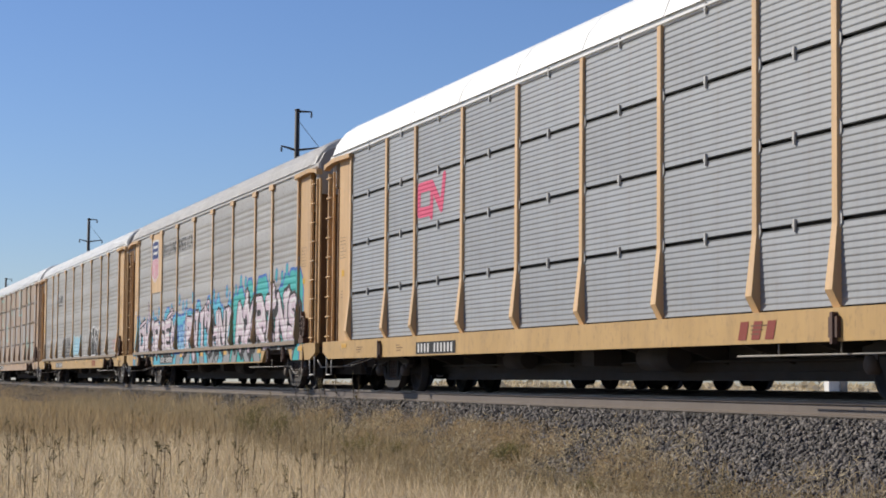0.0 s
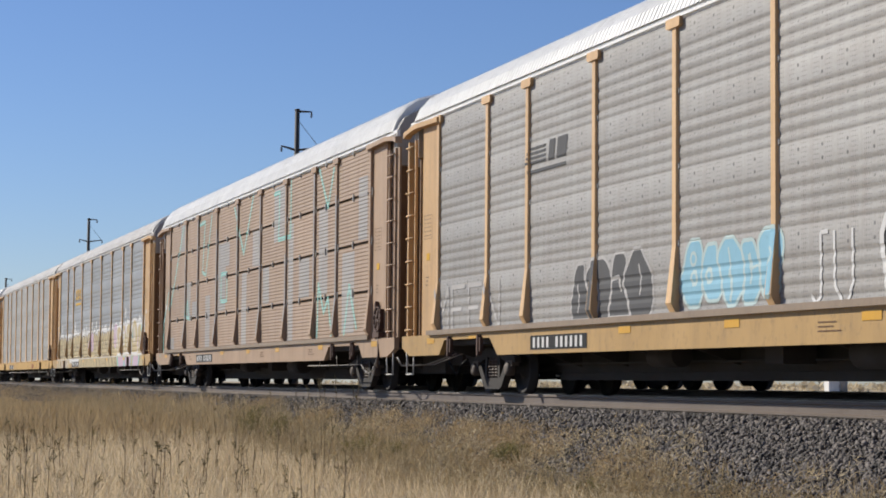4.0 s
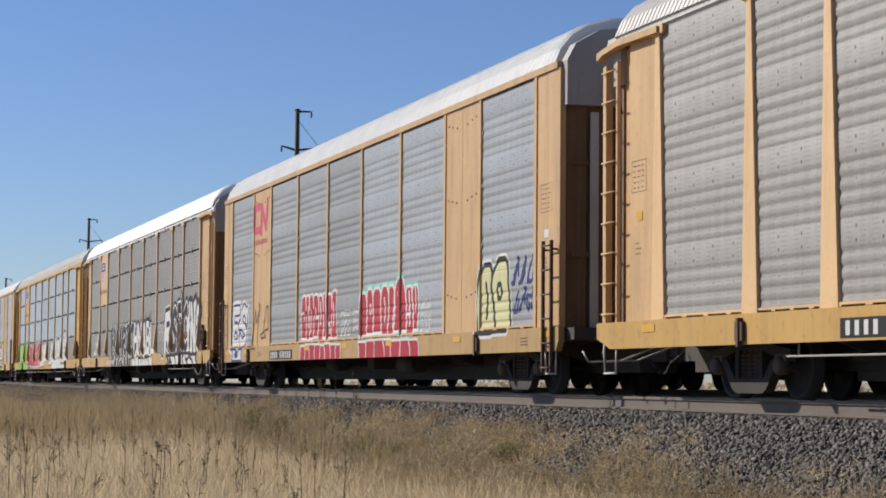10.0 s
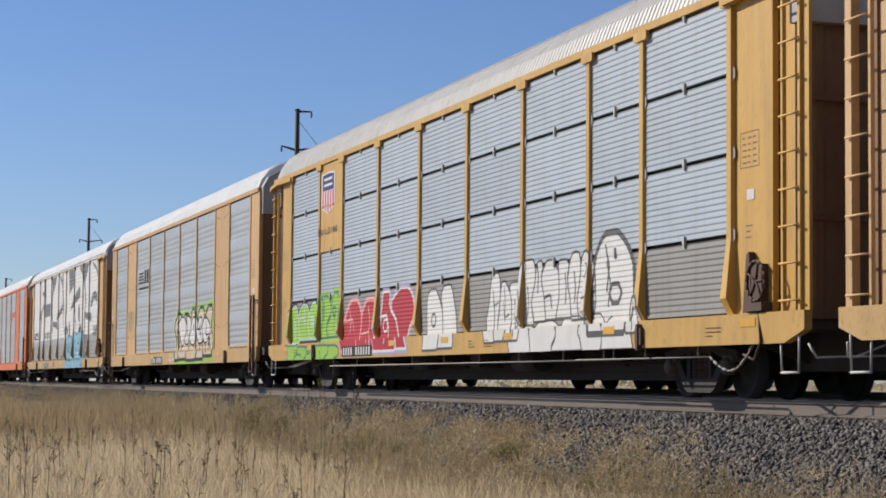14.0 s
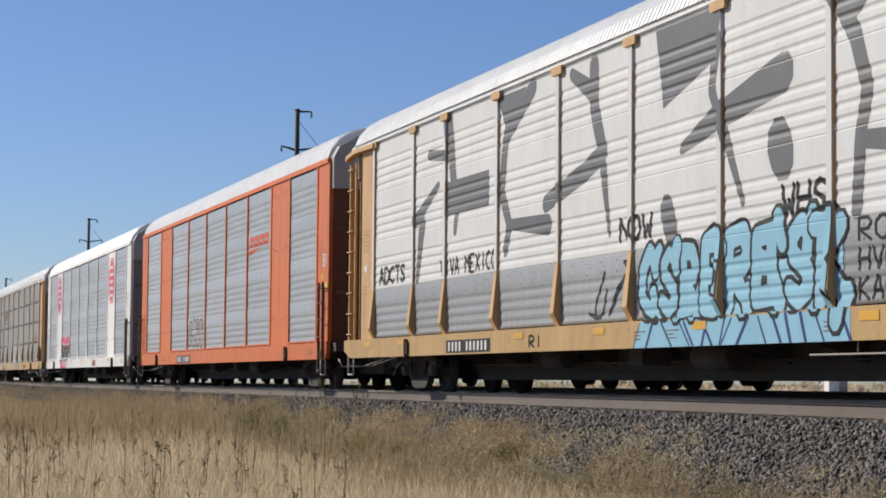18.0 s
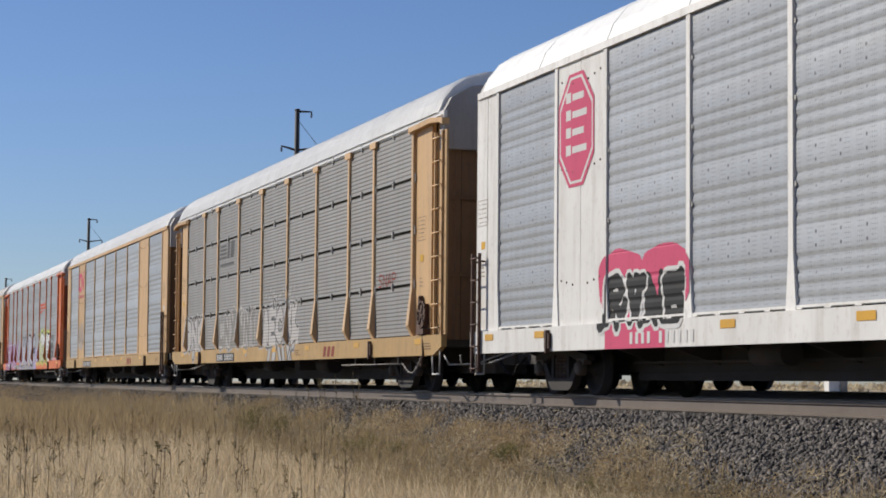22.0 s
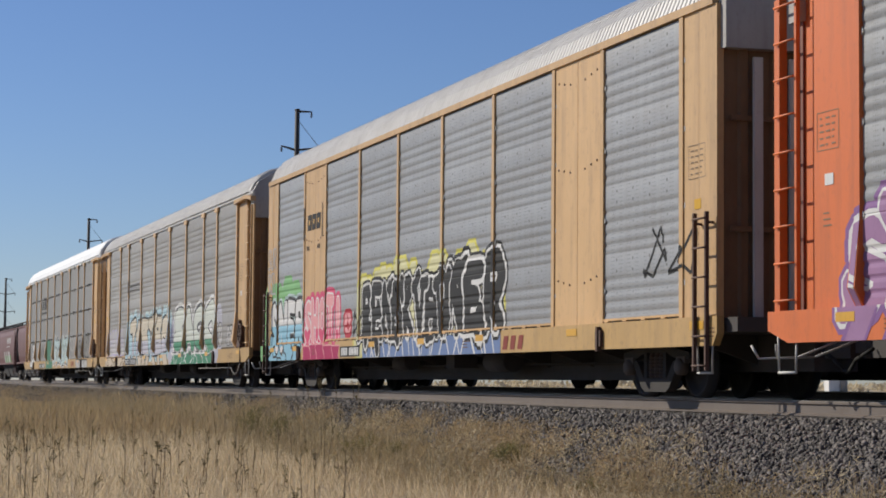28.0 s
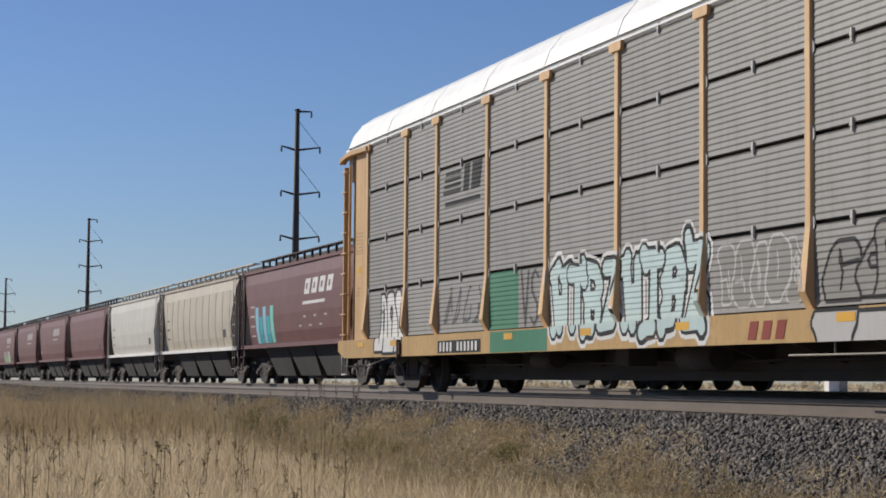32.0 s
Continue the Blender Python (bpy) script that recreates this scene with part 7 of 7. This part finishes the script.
def blades(name, spots, material, label, bend=0.35, width=0.006):
    """Thin tapering blades. spots: rows of x, y, base height, length."""
    s = np.asarray(spots, float)
    n = len(s)
    az, lean = rng.uniform(0, 6.283, n), rng.uniform(0.05, bend, n)
    face = rng.uniform(0, 6.283, n)
    w = width * rng.uniform(0.6, 1.4, n)
    dx, dy = np.cos(az) * lean * s[:, 3], np.sin(az) * lean * s[:, 3]
    wx, wy = np.cos(face) * w, np.sin(face) * w
    V = np.zeros((n, 6, 3))
    for k, (f, g, ww) in enumerate(((0, 0, 1.0), (0.55, 0.3, 0.8), (1, 1, 0.25))):
        for j, sg in enumerate((-1, 1)):
            V[:, k * 2 + j, 0] = s[:, 0] + dx * g + sg * wx * ww
            V[:, k * 2 + j, 1] = s[:, 1] + dy * g + sg * wy * ww
            V[:, k * 2 + j, 2] = s[:, 2] + s[:, 3] * f * (1 - 0.25 * g * lean)
    base = np.arange(n)[:, None] * 6
    F = np.concatenate([base + np.array((0, 1, 3, 2)), base + np.array((2, 3, 5, 4))])
    ob = new(name, arrays_mesh(name, V.reshape(-1, 3), F, material))
    return tagged(ob, label, "grass", kind="stuff")


def patchy(x, y):
    return 0.5 + 0.5 * noise.noise((x * 0.22, y * 0.5, 3.1)) + 0.35 * noise.noise((x * 0.9, y * 1.1, 7.7))


def scatter_grass(count, x0, x1, y0, y1, h0, h1, keep):
    out = []
    while len(out) < count:
        x, y = rng.uniform(x0, x1), rng.uniform(y0, y1)
        if -x > 2 and keep(x, y):
            out.append((x, y, ground_z(x, y) - 0.02, rng.uniform(h0, h1)))
    return out


def in_view(x, y):
    """A wedge of ground in front of the place where the film was made."""
    return 0.06 * -x - 0.6 < y < 0.62 * -x + 0.6


# short pale straw, then taller russet grass further off, thin towards the stones
def edge(x, y):
    return 7.6 + 0.45 * noise.noise((x * 0.35, 2.0, 5.0)) > y


low = scatter_grass(105000, -46, -15.5, 0.3, 8.8, 0.08, 0.30, lambda x, y: in_view(x, y) and edge(x, y) and patchy(x, y) > rng.uniform(-0.1, 0.5))
blades("short_straw", low, STRAW, "short matted straw-coloured grass", 0.9, 0.0055)
mid = scatter_grass(44000, -50, -17, 0.3, 8.6, 0.20, 0.50, lambda x, y: in_view(x, y) and edge(x, y) and patchy(x, y) * (0.45 + 0.55 * min(1, max(0, (-x - 20) / 20))) > rng.uniform(0.1, 0.75))
blades("tall_straw", mid, STRAW, "tall dry straw-coloured grass", 0.55, 0.005)
far = scatter_grass(42000, -190, -42, 0.8, 8.1, 0.45, 0.78, lambda x, y: in_view(x, y) and edge(x, y))
blades("far_grass", far, RUSSET, "tall russet dry grass along the track further off", 0.5, 0.012)
seed = scatter_grass(26000, -80, -34, 1.2, 8.0, 0.40, 0.80, lambda x, y: in_view(x, y) and edge(x, y) and patchy(x * 1.3, y + 4) > rng.uniform(0.3, 0.9) and -x > 36 + rng.uniform(0, 16))
blades("russet_grass", seed, RUSSET, "russet seed heads standing above the dry grass", 0.45, 0.006)
fringe = scatter_grass(12000, -60, -14, 7.4, 9.3, 0.08, 0.30, lambda x, y: noise.noise((x * 0.8, y * 1.3, 1.0)) > 0.0 and rng.random() < 1.2 - (y - 7.4) / 1.9)
blades("fringe_grass", fringe, RUSSET, "thin dry grass at the foot of the ballast", 0.9, 0.0045)


def on_bank(x, y):
    """Wisps climb high on the bank further off and thin out over the stones nearer by."""
    reach = 8.7 + 0.9 * min(1, max(0, (-x - 26) / 16)) + 0.5 * noise.noise((x * 0.5, 1.0, 4.0))
    return rng.random() < (reach - y) / 1.1 and noise.noise((x * 0.7, y * 1.2, 9.0)) > -0.25 - 0.3 * min(1, max(0, (-x - 30) / 12))


wisps = scatter_grass(15000, -75, -26, 7.3, 9.9, 0.30, 0.75, on_bank)
blades("wispy_grass", wisps, WISP, "fine wispy golden grass standing on the ballast bank", 0.7, 0.0035)
strands = scatter_grass(16000, -32, -14, 7.3, 9.3, 0.12, 0.42, on_bank)
blades("dry_strands", strands, WISP, "thin dry strands among the ballast stones", 1.3, 0.0032)


def tufts(count, x0, x1, y0, y1, h0, h1, per):
    out = []
    for x, y, z, h in scatter_grass(count, x0, x1, y0, y1, h0, h1, lambda x, y: in_view(x, y) and (y < 7.6 or on_bank(x, y))):
        for k in range(per):
            out.append((x + rng.normal(0, 0.05), y + rng.normal(0, 0.05), z, h * rng.uniform(0.5, 1.05)))
    return out


blades("plumed_tufts", tufts(420, -70, -34, 2.5, 9.6, 0.40, 0.80, 40), PLUME, "tufts of pale plumed grass among the brown grass", 0.6, 0.004)
blades("bank_tufts", tufts(200, -36, -19, 6.6, 9.3, 0.20, 0.45, 40), PLUME, "small dry grass tufts among the stones", 1.0, 0.003)


high = []
for x, y, z, h in scatter_grass(170, -62, -28, 8.2, 10.0, 0.25, 0.55, lambda x, y: True):
    high.extend((x + rng.normal(0, 0.04), y + rng.normal(0, 0.04), z, h * rng.uniform(0.5, 1.05)) for k in range(15))
blades("scattered_plumes", high, PLUME, "sparse plumes of dry grass high on the ballast bank", 1.3, 0.003)


def brush(name, clumps, material, label, per, leaf=0.034):
    """Low tangled weeds: domes of many fine crossing twigs and narrow leaves. clumps: rows of x, y, base height, height, radius."""
    c = np.repeat(np.asarray(clumps, float), per, axis=0)
    n = len(c)
    a, q = rng.uniform(0, 6.283, n), np.sqrt(rng.random(n))
    up = rng.random(n) ** 0.8
    p = np.stack((c[:, 0] + np.cos(a) * q * c[:, 4], c[:, 1] + np.sin(a) * q * c[:, 4], c[:, 2] + c[:, 3] * up * (1 - 0.6 * q * q)), 1)
    d = rng.normal(0, 1, (n, 3)) + (0, 0, 0.5)
    d *= (leaf * rng.uniform(0.5, 1.6, n) / np.linalg.norm(d, axis=1))[:, None]
    e = np.cross(d, rng.normal(0, 1, (n, 3)))
    e *= (rng.uniform(0.0025, 0.0065, n) / np.linalg.norm(e, axis=1))[:, None]
    V = np.stack((p, p + d * 0.5 + e, p + d, p + d * 0.5 - e), 1).reshape(-1, 3)
    ob = new(name, arrays_mesh(name, V, np.arange(4 * n).reshape(n, 4), material))
    return tagged(ob, label, "weeds", kind="stuff")


def clumps_on(count, x0, x1, y0, y1, h0, h1, r0, r1, keep):
    return [(x, y, z, h, rng.uniform(r0, r1)) for x, y, z, h in scatter_grass(count, x0, x1, y0, y1, h0, h1, keep)]


def brush_zone(x, y):
    """Thick at the foot of the bank, thinning out upwards, with bare gaps; it stays lower on the bank nearer by."""
    reach = 8.7 + 1.5 * min(1, max(0, (-x - 17) / 14))
    return y < reach and noise.noise((x * 0.45, y * 0.9, 6.0)) > -0.30 + 0.5 * max(0, (y - 8.3) / 1.7)


brush("bank_brush", clumps_on(2100, -60, -15, 7.3, 10.2, 0.10, 0.36, 0.10, 0.30, brush_zone), BRUSH, "low tangled brown weeds over the foot of the ballast", 110)
brush("grey_brush", clumps_on(750, -58, -15, 7.4, 10.2, 0.12, 0.42, 0.10, 0.26, lambda x, y: brush_zone(x + 9, y)), SAGE, "grey-green tangled weeds among the ballast stones", 100)
brush("dry_twigs", clumps_on(520, -50, -15, 7.4, 10.1, 0.12, 0.40, 0.10, 0.28, lambda x, y: brush_zone(x - 5, y)), TWIG, "pale dry twigs tangled over the ballast", 45, 0.085)
brush("far_brush", clumps_on(800, -120, -55, 3.0, 9.9, 0.35, 0.85, 0.3, 0.7, lambda x, y: in_view(x, y)), BRUSH, "brown brush standing in the grass further off", 110, 0.07)
brush("field_brush", clumps_on(420, -60, -40, 2.5, 8.2, 0.30, 0.75, 0.15, 0.4, lambda x, y: in_view(x, y)), BRUSH, "brown brush among the dry grass", 110, 0.05)
brush("straw_litter", clumps_on(2600, -46, -16, 0.8, 8.3, 0.05, 0.20, 0.15, 0.4, lambda x, y: in_view(x, y)), STRAW, "short broken straw lying between the grass", 60, 0.05)


def weed(x, y, h, material, label, n=26, spread=0.05, thick=1.0, stalk=None, leaf=1.0):
    """A stalk with side twigs and many small narrow leaves."""
    z = ground_z(x, y) - 0.02
    root = new("weed")
    root.location = (x, y, z)
    tagged(root, label, "weed", "weeds in the dry grass")
    bm = bmesh.new()
    r = random.Random(int(x * 100 + y * 7))
    top = Vector((r.uniform(-0.08, 0.08), r.uniform(-0.08, 0.08), h))
    tube(bm, (0, 0, 0), top, 0.005 * thick, 5, 0.002 * thick)
    part("stalk", bm, stalk or material, root)
    bm, tips = bmesh.new(), []
    for k in range(n // 3):
        f = r.uniform(0.2, 0.95)
        a = top * f
        b = a + Vector((r.uniform(-spread, spread), r.uniform(-spread, spread), r.uniform(0.04, 0.13)))
        tube(bm, a, b, 0.003 * thick, 4, 0.0015 * thick)
        tips.append((a, b))
    for k in range(n * 3):
        a, b = r.choice(tips)
        p = a.lerp(b, r.random())
        d1 = Vector((r.uniform(-1, 1), r.uniform(-1, 1), r.uniform(-0.3, 0.8))).normalized() * r.uniform(0.012, 0.035) * leaf
        d2 = d1.cross(Vector((r.random(), r.random(), r.random()))).normalized() * 0.006 * leaf
        v = [bm.verts.new(q) for q in (p, p + d1 * 0.5 + d2, p + d1, p + d1 * 0.5 - d2)]
        bm.faces.new(v)
    part("foliage", bm, material, root)


wr = random.Random(6)
for k in range(170):
    x = -wr.uniform(18.0, 44.0)
    weed(x, wr.uniform(0.085, 0.27) * -x, wr.uniform(0.40, 0.95), OLIVE, "brown weed stalk with small olive leaves in dry grass", wr.choice((3, 6, 10, 20)), 0.06, 1.2, STALK, 1.2)
for k in range(90):
    x = -wr.uniform(17, 40)
    weed(x, wr.uniform(7.6, 8.6 + 0.9 * wr.random()) if -x > 19 else wr.uniform(7.0, 8.6), wr.uniform(0.25, 0.65), TWIG, "pale dry twiggy weed at the foot of the ballast", 40, 0.13, 1.3)


def bush(x, y, h, r0):
    z = ground_z(x, y)
    root = new("bush")
    root.location = (x, y, z)
    tagged(root, "olive-green scrubby bush beside the ballast", "bush", "bushes beside the track")
    r = random.Random(int(x * 31))
    bm = bmesh.new()
    tips = []
    for k in range(40):
        a = r.uniform(0, 6.28)
        q = r0 * r.random() ** 0.6
        tip = Vector((math.cos(a) * q, math.sin(a) * q, h * (1 - 0.5 * (q / r0) ** 2) * r.uniform(0.6, 1)))
        tube(bm, (math.cos(a) * q * 0.2, math.sin(a) * q * 0.2, 0), tip, 0.006, 4, 0.002)
        tips.append(tip)
    part("twig_tangle", bm, OLIVE, root)
    bm = bmesh.new()
    for k in range(3000):
        p = r.choice(tips) * r.uniform(0.35, 1.03) + Vector((r.gauss(0, 0.05), r.gauss(0, 0.05), r.gauss(0, 0.04)))
        d1 = Vector((r.uniform(-1, 1), r.uniform(-1, 1), r.uniform(-0.3, 1))).normalized() * r.uniform(0.02, 0.05)
        d2 = d1.cross(Vector((r.random(), r.random(), r.random()))).normalized() * 0.006
        v = [bm.verts.new(q) for q in (p, p + d1 * 0.5 + d2, p + d1, p + d1 * 0.5 - d2)]
        bm.faces.new(v)
    part("leaves", bm, GREENISH, root)


GREENISH = straw_material("dusty_green_leaf", (0.15, 0.145, 0.045), (0.21, 0.185, 0.068), (0.28, 0.215, 0.10))
for x, y, h, r0 in ((-38.9, 8.3, 0.95, 0.42), (-37.3, 8.5, 0.6, 0.3), (-30.8, 8.4, 0.40, 0.5), (-29.4, 8.4, 0.34, 0.3), (-20.6, 8.1, 0.30, 0.25), (-25.0, 8.8, 0.30, 0.3)):
    bush(x, y, h, r0)


# ---------------------------------------------------------------- far side: shed, scrub and field
def far_shed():
    root = new("white_shed")
    root.location = (-305.0, 164.2, -0.75)
    tagged(root, "small white shed far across the field", "shed")
    part("wall_box", boxes((-0.85, 0.85, -1.2, 1.2, 0, 2.2)), WHITE, root)
    bm = bmesh.new()
    sweep(bm, [(-1.3, 2.2), (0, 2.6), (1.3, 2.2)], (-0.95, 0.95))
    part("roof", bm, ROOF, root)
    bm = bmesh.new()
    tube(bm, (1.2, 1.4, 0), (1.2, 1.4, 3.4), 0.62, 16)
    part("tank", bm, HOODM, root, "upright grey tank against the wall")


far_shed()
V, F = [], []
k = 0
for i in range(700):
    x, y = -rng.uniform(330, 620), rng.uniform(150, 400)
    for j in range(8):
        c = np.array((x + rng.normal(0, 0.8), y + rng.normal(0, 0.8), ground_z(x, y) + rng.uniform(0.3, 1.5)))
        t = c + rng.normal(0, 0.5, (3, 3))
        V.append(t)
        F.append((k, k + 1, k + 2))
        k += 3
scrub = new("far_scrub", arrays_mesh("far_scrub", np.concatenate(V), np.array(F), TWIG))
tagged(scrub, "low dry scrub across the far field", "scrub", kind="stuff")


# ---------------------------------------------------------------- movement
def motions():
    for car, x0 in TRAIN:
        walk(car, [(t, pose(x0 + run(t), TRACK_Y, 0)) for t in (0, 4, 8, 12, 16, 20, 24, 28, 32)])
    done = {}
    for ob, x in SPUN:
        if x not in done:
            walk(ob, rows_roll(x))
            done[x] = ob.animation_data.action
        else:
            ob.rotation_mode = "QUATERNION"
            ob.animation_data_create()
            ob.animation_data.action = done[x]
            ob.animation_data.action_slot = done[x].slots[0]


motions()
